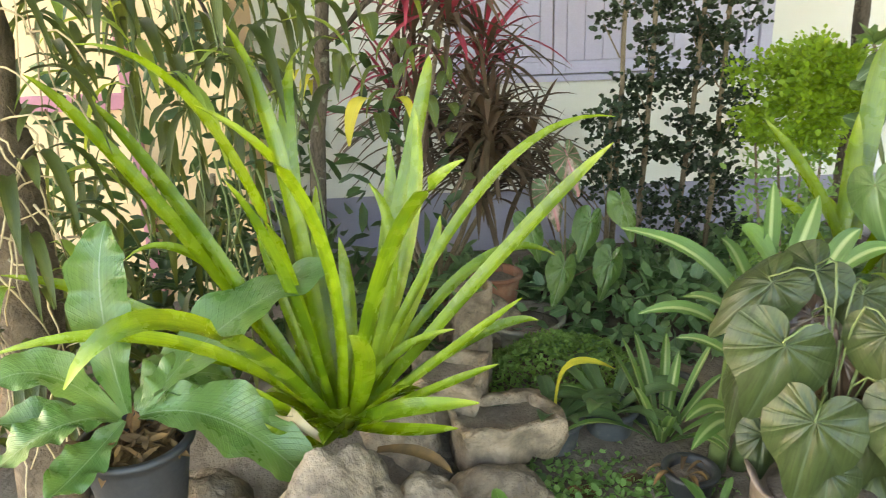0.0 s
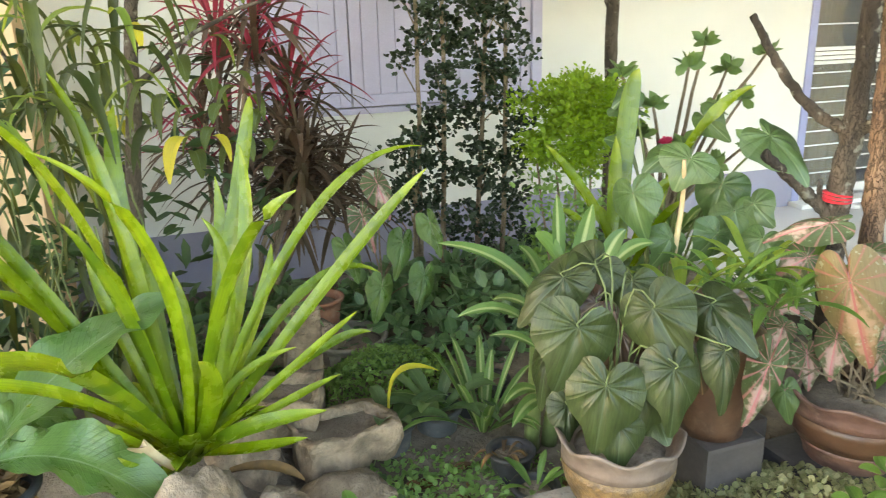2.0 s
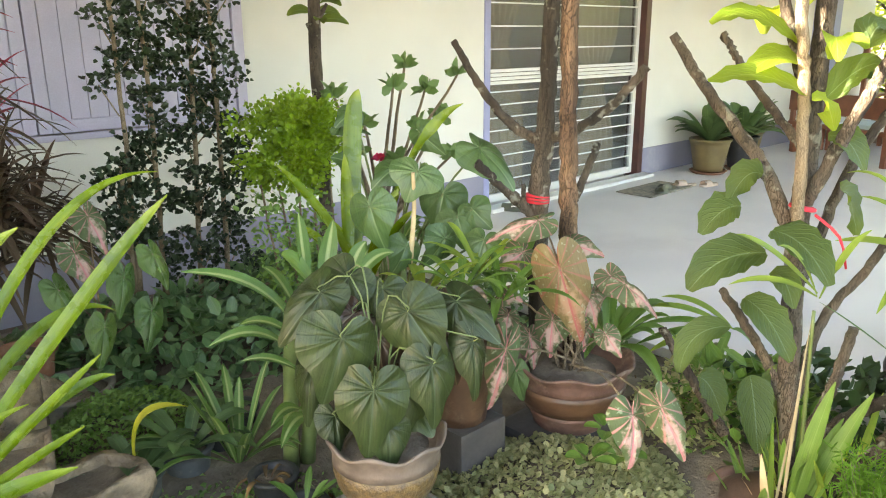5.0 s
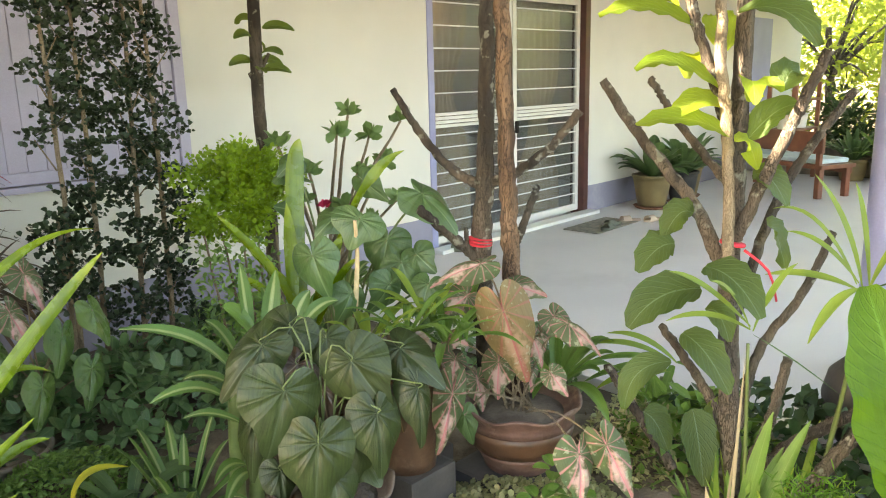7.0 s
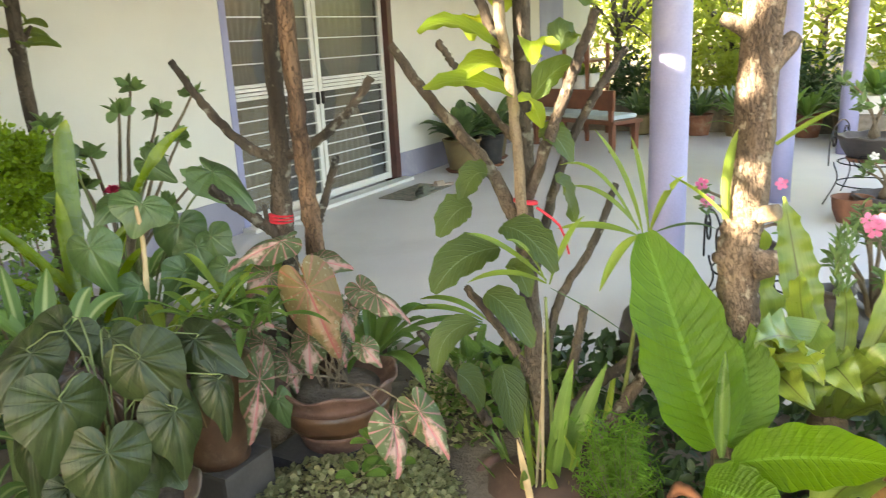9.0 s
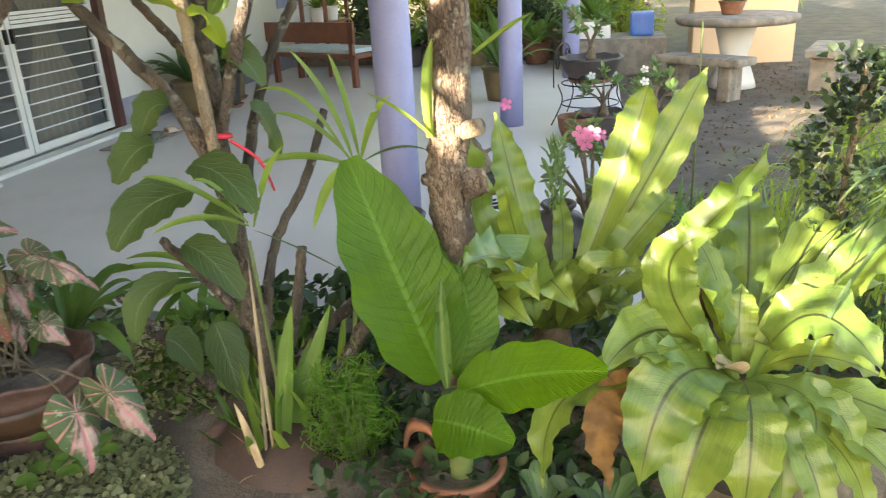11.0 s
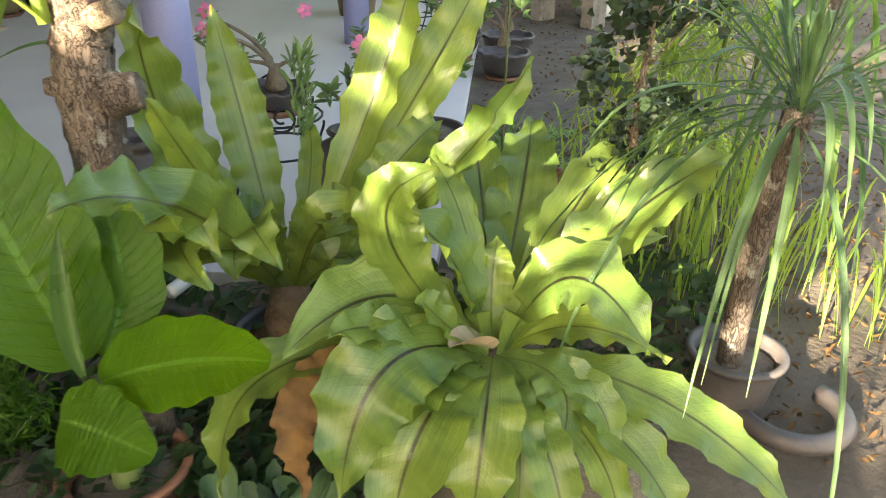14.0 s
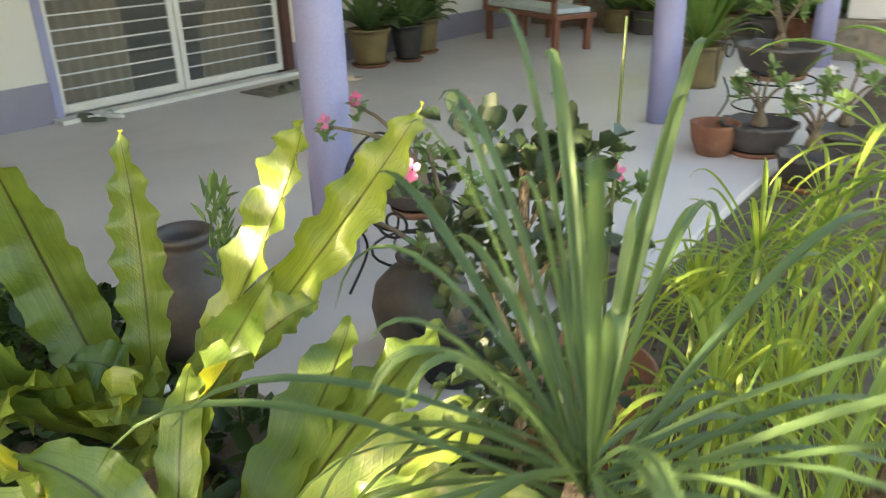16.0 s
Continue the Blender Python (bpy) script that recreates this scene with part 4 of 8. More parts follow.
strap((-0.16, 1.96, 0.31), (0.1, 1.87, 0.47), (0.24, 1.81, 0.55), 0.035)
strap((-0.17, 1.94, 0.31), (-0.08, 1.65, 0.54), (0.17, 1.67, 0.52), 0.06)
strap((-0.18, 1.94, 0.31), (-0.06, 1.83, 0.58), (-0.14, 1.72, 0.7), 0.055)
strap((-0.21, 1.95, 0.31), (-0.3, 1.87, 0.9), (-0.42, 1.83, 1.08), 0.045)
strap((-0.16, 1.98, 0.31), (0.06, 2.05, 0.83), (-0.08, 2.08, 0.99), 0.038)
strap((-0.21, 1.95, 0.31), (-0.49, 1.65, 0.87), (-0.89, 1.55, 0.78), 0.045)
strap((-0.21, 1.94, 0.31), (-0.47, 1.4, 1.12), (-0.65, 1.34, 0.8), 0.06)
strap((-0.22, 1.97, 0.31), (-0.65, 2.02, 1.13), (-0.76, 1.99, 1.26), 0.055)
strap((-0.22, 1.97, 0.31), (-0.7, 2.02, 0.74), (-0.98, 1.84, 0.86), 0.045)
strap((-0.22, 1.97, 0.31), (-0.54, 2.05, 0.99), (-0.74, 2, 0.83), 0.035)
strap((-0.22, 1.97, 0.31), (-0.76, 2.02, 1.22), (-0.86, 1.9, 1.33), 0.055)
strap((-0.17, 1.95, 0.31), (0, 1.77, 0.38), (0.12, 1.72, 0.42), 0.045)
strap((-0.21, 1.95, 0.31), (-0.31, 1.84, 0.38), (-0.38, 1.74, 0.56), 0.04)
strap((-0.2, 1.94, 0.31), (-0.28, 1.8, 0.3), (-0.36, 1.69, 0.49), 0.045)
strap((-0.16, 1.96, 0.31), (-0.08, 1.94, 0.57), (0.13, 1.87, 0.63), 0.04)
strap((-0.17, 1.99, 0.31), (-0, 2.22, 0.81), (-0.02, 2.28, 1.07), 0.045)
strap((-0.22, 1.98, 0.31), (-0.37, 2.06, 0.77), (-0.4, 2.09, 0.91), 0.045)
strap((-0.2, 2, 0.31), (-0.26, 2.18, 0.72), (-0.25, 2.32, 0.93), 0.045)
strap((-0.22, 1.96, 0.31), (-0.39, 1.84, 0.62), (-0.56, 1.8, 0.62), 0.05)
strap((-0.16, 1.97, 0.31), (0.23, 1.95, 0.75), (0.35, 1.89, 0.94), 0.045)
strap((-0.16, 1.98, 0.31), (0.1, 2.08, 0.72), (0.12, 2.17, 0.86), 0.04)
strap((-0.18, 2, 0.31), (-0.14, 2.06, 0.64), (-0.18, 2.17, 0.81), 0.045)
strap((-0.17, 1.99, 0.31), (0.11, 2.32, 1.23), (0.11, 2.28, 1.31), 0.05)
for k in range(16):
    a = k * 2.4
    blade("leaf", (-0.2 + 0.03 * math.cos(a), 1.97 + 0.03 * math.sin(a), 0.28), (-0.2 + 0.12 * math.cos(a), 1.97 + 0.12 * math.sin(a), 0.42), (-0.2 + 0.24 * math.cos(a), 1.97 + 0.22 * math.sin(a), 0.38 + 0.05 * (k % 3)),
          0.06, "bromeliad", plant, "", fold=0.6, n=8, seed=k)
blade("dry_leaf", (-0.24, 1.8, 0.36), (-0.36, 1.75, 0.5), (-0.29, 1.7, 0.5), 0.05, "straw", plant, "dry curled white leaf", fold=0.7, twist=1.0)
blade("dry_leaf", (-0.1, 1.82, 0.3), (0.02, 1.75, 0.36), (0.10, 1.7, 0.3), 0.05, "dead", plant, "brown dying leaf", fold=0.6)

plant = thing("birds_nest_fern", (-0.68, 1.66, 0.30), "dark wavy birds nest fern in a black plastic pot", "fern", "birds nest ferns")
frond_mat, frond_face, frond_wide, frond_waves, frond_turn, frond_wave = "nest_dark", (0.1, -0.6, 0.75), 1.35, 2, 0.55, 0.10
frond((-0.69, 1.71, 0.53), (-0.74, 1.71, 0.88), (-0.7, 1.82, 0.99), 0.1)
frond((-0.66, 1.71, 0.53), (-0.48, 1.92, 0.73), (-0.18, 1.97, 0.8), 0.15)
frond((-0.66, 1.7, 0.53), (-0.44, 1.69, 0.61), (-0.25, 1.69, 0.29), 0.14)
frond((-0.7, 1.69, 0.53), (-0.8, 1.58, 0.64), (-0.94, 1.51, 0.5), 0.09)
frond((-0.7, 1.69, 0.53), (-0.83, 1.64, 0.77), (-0.93, 1.58, 0.69), 0.09)
frond((-0.69, 1.68, 0.53), (-0.77, 1.56, 0.47), (-0.78, 1.44, 0.49), 0.08)
frond((-0.66, 1.71, 0.53), (-0.57, 1.78, 0.65), (-0.47, 1.88, 0.52), 0.1)
frond((-0.7, 1.7, 0.53), (-0.9, 1.66, 0.56), (-0.99, 1.66, 0.56), 0.08)
frond((-0.67, 1.72, 0.53), (-0.61, 1.82, 0.64), (-0.54, 1.96, 0.6), 0.09)
litter = thing("pot_litter", (-0.68, 1.70, 0.45), "heap of dry brown leaf scraps in the black pot", "leaf litter")
tagged(leaf_cloud("scraps", [((-0.68 + 0.11 * math.sqrt((k % 17) / 17) * math.cos(k * 2.4), 1.70 + 0.11 * math.sqrt((k % 17) / 17) * math.sin(k * 2.4), 0.445 + 0.012 * (k % 4)), (math.cos(k * 1.7), math.sin(k * 1.7), 0.1)) for k in range(110)], 0.06, "dead", litter, "", 0.35, 9, 0.2), kind="stuff")
pot("plant_pot", (-0.68, 1.70, 0.27), 0.13, 0.10, 0.20, "black", "black plastic pot full of dry leaf litter", soil_mat="dead")

ROCKS = "rocks along the bed"
rock("rock", (-0.20, 1.62, 0.12), (0.24, 0.15, 0.32), "rock", "brown fractured boulder under the bromeliad", 1, group=ROCKS)
rock("rock", (-0.42, 1.70, 0.05), (0.16, 0.13, 0.22), "rock", "brown weathered boulder beside the fern", 2, group=ROCKS)
rock("rock", (0.03, 1.80, 0.04), (0.13, 0.12, 0.2), "rock", "grey brown boulder beside the bromeliad", 3, group=ROCKS)
rock("rock", (0.24, 1.92, 0.0), (0.21, 0.15, 0.13), "rock", "rounded flat brown rock", 4, group=ROCKS)
rock("rock", (-0.05, 2.2, 0.1), (0.16, 0.16, 0.2), "rock", "mossy grey rock behind the bromeliad", 6, group=ROCKS)
rock("rock", (0.34, 3.05, 0.05), (0.22, 0.16, 0.22), "rock", "dark mossy rock near the wall", 7, group=ROCKS)
rock("rock", (-0.62, 1.85, 0.02), (0.2, 0.2, 0.24), "rock", "brown boulder in the soil bank", 8, group=ROCKS)


def trough(where, size, turn, label):
    """A worn concrete trough with a hollow of earth."""
    ob = thing("planter_trough", where, label, "planter", "concrete troughs", turn)
    bm = bmesh.new()
    x, y, z = size
    rings = [(x, y, 0), (x * 1.02, y * 1.02, z * 0.5), (x * 1.06, y * 1.06, z * 0.8), (x * 1.1, y * 1.1, z), (x * 0.88, y * 0.85, z), (x * 0.84, y * 0.8, z * 0.75)]
    made = []
    for a, b, h in rings:
        ring = []
        for j in range(56):
            t = j / 56 * 6.2832
            q = 1 / max(abs(math.cos(t)), abs(math.sin(t))) ** 0.75
            p = Vector((math.cos(t) * a * q * 0.5, math.sin(t) * b * q * 0.5, h))
            p += Vector((noise.noise(p * 9 + Vector(where)), noise.noise(p * 9 + Vector((3, 1, 2))), noise.noise(p * 16) * 0.7)) * 0.034
            ring.append(bm.verts.new(p))
        made.append(ring)
    for a, b in zip(made, made[1:]):
        for j in range(56):
            bm.faces.new((a[j], a[(j + 1) % 56], b[(j + 1) % 56], b[j]))
    bm.faces.new(list(reversed(made[0])))
    body = part("trough_body", bm, "rock")
    body.parent = ob
    bm = bmesh.new()
    bmesh.ops.create_circle(bm, cap_ends=True, segments=24, radius=0.5)
    for v in bm.verts:
        v.co = Vector((v.co.x * x * 0.95, v.co.y * y * 0.92, z * 0.8))
    e = part("soil", bm, "soil")
    e.parent = ob
    return ob


trough((0.30, 2.15, 0.07), (0.34, 0.22, 0.13), 12, "weathered pale concrete trough with mossy soil")
trough((0.14, 2.32, 0.12), (0.24, 0.24, 0.16), -20, "worn concrete planter bowl")
trough((0.25, 2.62, 0.0), (0.13, 0.11, 0.46), 5, "grey upright concrete block planter")


# ---- tree trunk with orchids at the west end ----
tree = thing("orchid_tree", (-1.05, 2.1, -0.06), "thick trunk wrapped in orchid roots and drooping leaves", "tree")
limb("trunk", [(-1.10, 2.1, -0.1), (-1.06, 2.08, 0.8), (-1.04, 2.06, 1.5), (-1.0, 2.05, 2.6)], 0.10, 0.08, "moss", tree, "fibrous dark trunk", 16, 14, 0.22, 0.01, 3)
limb("limb", [(-1.0, 2.06, 1.55), (-0.7, 2.1, 1.72), (-0.35, 2.25, 1.78), (0.1, 2.5, 2.0)], 0.05, 0.02, "moss", tree, "", 10, 8, 0.2, 0.01, 4)
rng = random.Random(11)
for k in range(90):
    a, z = rng.uniform(2.8, 6.6), rng.uniform(0.3, 1.7)
    p = Vector((-1.02 + 0.12 * math.cos(a), 2.08 + 0.12 * math.sin(a), z))
    q = p + Vector((rng.uniform(-0.12, 0.16), rng.uniform(-0.12, 0.05), rng.uniform(-0.3, 0.05)))
    limb("root", [p, (p + q) / 2 + Vector((0.03, -0.05, 0.04)), q], 0.004, 0.002, "straw", tree, "", 6, 4, 0, 0.006, k)
spec, young = [], []
for k in range(240):
    a, z = rng.uniform(2.6, 6.6), rng.uniform(0.45, 1.85)
    s = Vector((-1.02 + 0.12 * math.cos(a), 2.08 + 0.12 * math.sin(a), z))
    if k % 2:
        s = Vector((rng.uniform(-0.95, -0.15), rng.uniform(2.1, 2.6), rng.uniform(1.15, 1.8)))
    far = rng.uniform(0.10, 0.26)
    c = s + Vector((math.cos(a) * far * 0.7, math.sin(a) * far * 0.7, 0.06))
    t = s + Vector((math.cos(a) * far, math.sin(a) * far, -rng.uniform(0.02, 0.24)))
    (spec if k % 5 else young).append((s, c, t, rng.uniform(0.022, 0.042)))
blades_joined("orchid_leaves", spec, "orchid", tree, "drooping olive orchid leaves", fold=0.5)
blades_joined("young_leaves", young, "grass", tree, "pale yellow-green leaves", fold=0.5)
for k in range(26):
    x = rng.uniform(-0.9, -0.25)
    y = rng.uniform(2.25, 2.6)
    z = rng.uniform(0.75, 1.7)
    limb("hanging_stem", [(x, y, z), (x + 0.03, y - 0.02, z - 0.2), (x + rng.uniform(-0.06, 0.06), y - 0.03, z - 0.42)], 0.004, 0.003, "petiole", tree, "", 6, 5, 0, 0.004, k)
spec = []
for k in range(170):
    x, y, z = rng.uniform(-1.15, -0.3), rng.uniform(2.3, 2.65), rng.uniform(0.35, 1.6)
    a = rng.uniform(0, 6.28)
    spec.append(((x, y, z), (x + 0.05 * math.cos(a), y + 0.05 * math.sin(a), z - 0.02), (x + 0.06 * math.cos(a), y + 0.06 * math.sin(a), z - rng.uniform(0.10, 0.24)), rng.uniform(0.020, 0.038)))
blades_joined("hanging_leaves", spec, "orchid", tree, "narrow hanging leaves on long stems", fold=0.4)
blade("dead_stalk", (-0.80, 1.95, 0.35), (-0.84, 1.9, 0.8), (-0.88, 1.92, 1.12), 0.014, "dead", tree, "thin orange dead stalk", n=8)


# unseen crown, stretched far west of the trunk to dapple the ferns with shade
spots = []
for k in range(12):
    h = Vector((rng.uniform(-1.9, 0.3), rng.uniform(1.7, 3.0), rng.uniform(2.35, 3.4)))
    limb("limb", [(-1.0, 2.05, 2.3), ((h.x - 1.0) / 2, (h.y + 2.05) / 2, (2.5 + h.z) / 2), tuple(h)], 0.03, 0.01, "bark", tree, "", 6, 6, 0.05, 0.02, k)
    for j in range(22):
        o = Vector((rng.gauss(0, 1), rng.gauss(0, 1), rng.gauss(0, 0.7)))
        spots.append((tuple(h + o * 0.24), tuple(o.normalized())))
for k in range(18):
    h = Vector((rng.uniform(-4.0, -2.0), rng.uniform(1.1, 2.7), rng.uniform(2.2, 3.1))) if k < 14 else Vector((rng.uniform(-0.9, 0.3), rng.uniform(1.8, 2.5), rng.uniform(2.6, 3.2)))
    limb("limb", [(-1.0, 2.05, 2.3), ((h.x - 1.0) / 2, (h.y + 2.05) / 2, (2.5 + h.z) / 2), tuple(h)], 0.03, 0.01, "bark", tree, "", 6, 6, 0.05, 0.02, k)
    for j in range(46):
        o = Vector((rng.gauss(0, 1), rng.gauss(0, 1), rng.gauss(0, 0.7)))
        spots.append((tuple(h + o * 0.24), tuple(o.normalized())))
leaf_cloud("crown", spots, 0.15, "cover", tree, "leafy crown high over the bed, unseen, set to dapple the ferns", 0.5, 77, 0.2)


def round_bush(name, centre, radii, count, size, material, label, seed, shell=0.35, up=0.5, aspect=0.55, stems=(), category="shrub", stem_mat="stem", clumps=0, group=""):
    """A bush: bare stems and a crown of small leaves in uneven clumps."""
    rng = random.Random(seed)
    ob = thing(name, (centre[0], centre[1], -0.05), label, category, group)
    for k, (foot, head, r) in enumerate(stems):
        limb("stem", [foot, [(a + b) / 2 + rng.uniform(-0.02, 0.02) for a, b in zip(foot, head)], head], r, r * 0.6, stem_mat, ob, "", 8, 7, 0.06, 0.004, seed + k)
    heads = []
    for k in range(clumps or 26):
        d = Vector((rng.gauss(0, 1), rng.gauss(0, 1), rng.gauss(0, 1))).normalized()
        r = rng.uniform(0.35, 0.95) if rng.random() > 0.15 else rng.uniform(0.95, 1.12)
        heads.append((Vector((centre[0] + d.x * radii[0] * r, centre[1] + d.y * radii[1] * r, centre[2] + d.z * radii[2] * r)), d))
    spots = []
    spread = (radii[0] + radii[1] + radii[2]) / 3 * shell
    for k in range(count):
        h, d = heads[rng.randrange(len(heads))]
        o = Vector((rng.gauss(0, 1), rng.gauss(0, 1), rng.gauss(0, 0.8)))
        spots.append((tuple(h + o * spread * 0.5), tuple(o.normalized() * 0.7 + d * 0.3)))
    leaf_cloud("foliage", spots, size, material, ob, "", aspect, seed, up)
    return ob


# leaf colour kept dark so the tangle reads as shaded
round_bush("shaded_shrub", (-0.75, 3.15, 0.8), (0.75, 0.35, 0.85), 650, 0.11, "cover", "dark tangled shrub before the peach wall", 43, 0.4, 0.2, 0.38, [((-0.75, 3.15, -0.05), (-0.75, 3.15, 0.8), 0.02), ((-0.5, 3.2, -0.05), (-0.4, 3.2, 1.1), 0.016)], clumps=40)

# ---- red cordyline by the wall ----
cordy = thing("cordyline", (0.15, 3.55, -0.05), "tall cordyline with narrow bronze leaves and red young leaves", "plant")
rng = random.Random(21)
heads = []
for k in range(7):
    x, y = 0.15 + rng.uniform(-0.18, 0.3), 3.5 + rng.uniform(-0.2, 0.2)
    top = (x + rng.uniform(-0.2, 0.25), y + rng.uniform(-0.15, 0.1), rng.uniform(0.75, 1.75))
    limb("stem", [(0.15 + rng.uniform(-0.1, 0.1), 3.55, -0.05), (x, y, 0.5), top], 0.014, 0.010, "stem", cordy, "", 8, 6, 0.05, 0.005, k)
    heads.append(top)
heads += [(0.42, 3.45, 1.25), (0.38, 3.4, 0.95), (0.1, 3.3, 1.5)]
bronze, red = [], []
for k, h in enumerate(heads):
    for j in range(68):
        a, e = rng.uniform(0, 6.28), rng.uniform(-0.3, 1.3)
        n = rng.uniform(0.25, 0.46)
        s = Vector(h) + Vector((0, 0, rng.uniform(-0.22, 0.06)))
        d = Vector((math.cos(a) * math.cos(e), math.sin(a) * math.cos(e), math.sin(e)))
        t = s + d * n + Vector((0, 0, -0.18 * math.cos(e)))
        (red if h[2] > 1.0 and j % 2 == 0 and e > 0.0 else bronze).append((s, s + d * n * 0.6, t, rng.uniform(0.018, 0.032)))
blades_joined("bronze_leaves", bronze, "bronze_strap", cordy, "narrow arching bronze leaves", fold=0.5)
blades_joined("red_leaves", red, "red_leaf", cordy, "narrow red young leaves", fold=0.5)

# a climber with oval leaves that hangs before the cordyline
vine = thing("climbing_shrub", (-0.35, 2.95, -0.05), "climbing shrub with hanging oval green leaves", "shrub")
limb("stem", [(-0.35, 2.95, -0.05), (-0.3, 2.9, 0.8), (-0.2, 2.85, 1.6), (0.0, 2.8, 2.2)], 0.035, 0.02, "bark", vine, "", 12, 8, 0.1, 0.01, 2)
limb("branch", [(-0.25, 2.87, 1.3), (0.0, 2.8, 1.5), (0.3, 2.75, 1.62)], 0.012, 0.006, "bark", vine, "", 8, 6, 0.1, 0.01, 3)
limb("branch", [(-0.3, 2.9, 1.0), (-0.55, 2.9, 1.3), (-0.75, 2.9, 1.6)], 0.012, 0.006, "bark", vine, "", 8, 6, 0.1, 0.01, 4)
for k in range(46):
    u = rng.random()
    base = Vector((-0.5 + 0.8 * u, 2.85 + rng.uniform(-0.12, 0.2), rng.uniform(0.95, 1.75)))
    a = rng.uniform(3.3, 6.1)
    n = rng.uniform(0.11, 0.18)
    t = base + Vector((math.cos(a) * n * 0.6, math.sin(a) * n * 0.6, -n * rng.uniform(0.3, 0.9)))
    blade("leaf", base, base + Vector((math.cos(a), math.sin(a), 0.3)) * n * 0.5, t, n * 0.42, "tree_leaf" if k % 9 else "yellow", vine, "", profile="oval", fold=0.3, n=7, across=4, seed=k)

# ---- dark aralia columns ----
def aralia(name, foot, lean, height, count, seed, low=0.35, width=0.16):
    rng = random.Random(seed)
    ob = thing(name, foot, "upright shrub with dark glossy scalloped leaves", "shrub", "dark aralias")
    top = (foot[0] + lean, foot[1], foot[2] + height)
    limb("stem", [foot, ((foot[0] + top[0]) / 2 + 0.02, foot[1] + 0.01, height * 0.5), top], 0.017, 0.007, "stem", ob, "", 12, 7, 0.08, 0.004, seed)
    spots = []
    clumps = count // 26
    for k in range(clumps):
        z = low + (height - low) * (k / clumps) ** 0.9
        u = z / height
        a = rng.uniform(0, 6.28)
        r = width * (0.35 + 0.65 * rng.random()) * (1 - 0.35 * abs(u - 0.55))
        c = Vector((foot[0] + lean * u + r * math.cos(a), foot[1] + r * math.sin(a), z + rng.uniform(-0.03, 0.03)))
        if k % 3 == 0:
            limb("twig", [(foot[0] + lean * u, foot[1], z - 0.13), tuple(c)], 0.004, 0.003, "stem", ob, "", 4, 5, 0, 0, k)
        for j in range(34):
            o = Vector((rng.gauss(0, 1), rng.gauss(0, 1), rng.gauss(0, 0.6)))
            spots.append((tuple(c + Vector((o.x * 0.034, o.y * 0.034, o.z * 0.028))), tuple(o.normalized())))
    leaf_cloud("foliage", spots, 0.027, "aralia", ob, "", 1.15, seed, 0.5, cup=0.9)
    return ob


aralia("aralia", (1.20, 3.60, -0.05), 0.03, 2.2, 1300, 31, 0.30, 0.13)
aralia("aralia", (1.40, 3.62, -0.05), 0.10, 2.3, 1500, 32, 0.28, 0.20)
aralia("aralia", (1.55, 3.58, -0.05), 0.02, 2.2, 1300, 33, 0.25, 0.18)
aralia("aralia", (1.05, 3.55, -0.05), 0.02, 2.1, 420, 34, 1.3, 0.12)
aralia("aralia", (0.98, 3.45, -0.05), 0.02, 1.0, 420, 35, 0.55, 0.10)

# ---- lime bush on bare stems ----
stems = [((1.66 + 0.05 * k, 3.1 - 0.03 * k, -0.05), (1.50 + 0.10 * k, 3.05 + 0.02 * (k % 2), 0.85), 0.008) for k in range(6)]
bush = round_bush("lime_bush", (1.72, 3.07, 1.0), (0.27, 0.25, 0.25), 7600, 0.022, "duranta", "clipped round lime green bush on thin stems", 41, 0.30, 0.2, 0.85, stems, clumps=44)
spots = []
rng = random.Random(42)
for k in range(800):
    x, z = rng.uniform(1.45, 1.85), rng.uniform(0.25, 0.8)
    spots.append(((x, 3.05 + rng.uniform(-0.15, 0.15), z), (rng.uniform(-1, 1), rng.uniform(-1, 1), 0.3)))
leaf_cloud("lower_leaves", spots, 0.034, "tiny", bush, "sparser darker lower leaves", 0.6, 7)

# slim trunk by the wall with a few leaves
t = thing("slim_tree", (2.46, 3.95, -0.05), "slim bare grey-brown tree trunk by the wall", "tree")
limb("trunk", [(2.46, 3.95, -0.1), (2.47, 3.95, 0.9), (2.45, 3.95, 1.5), (2.50, 3.95, 2.9)], 0.044, 0.035, "bark", t, "", 24, 14, 0.05, 0.004, 6)
limb("knot", [(2.45, 3.94, 1.52), (2.38, 3.92, 1.60)], 0.022, 0.012, "bark", t, "", 4, 8, 0.1)
limb("knot", [(2.47, 3.94, 1.62), (2.53, 3.92, 1.72)], 0.02, 0.01, "bark", t, "", 4, 8, 0.1)
for k in range(9):
    a = k * 2.4
    b = Vector((2.46 + 0.04 * math.cos(a), 3.94 + 0.04 * math.sin(a), 1.62 + 0.05 * k % 0.35))
    blade("leaf", b, b + Vector((0.08 * math.cos(a), 0.08 * math.sin(a) - 0.03, 0.04)), b + Vector((0.17 * math.cos(a), 0.15 * math.sin(a) - 0.05, -0.02)), 0.075, "tree_leaf", t, "", profile="oval", facing=(-0.3, -0.8, 0.5), face_mix=0.8, n=8, seed=k)


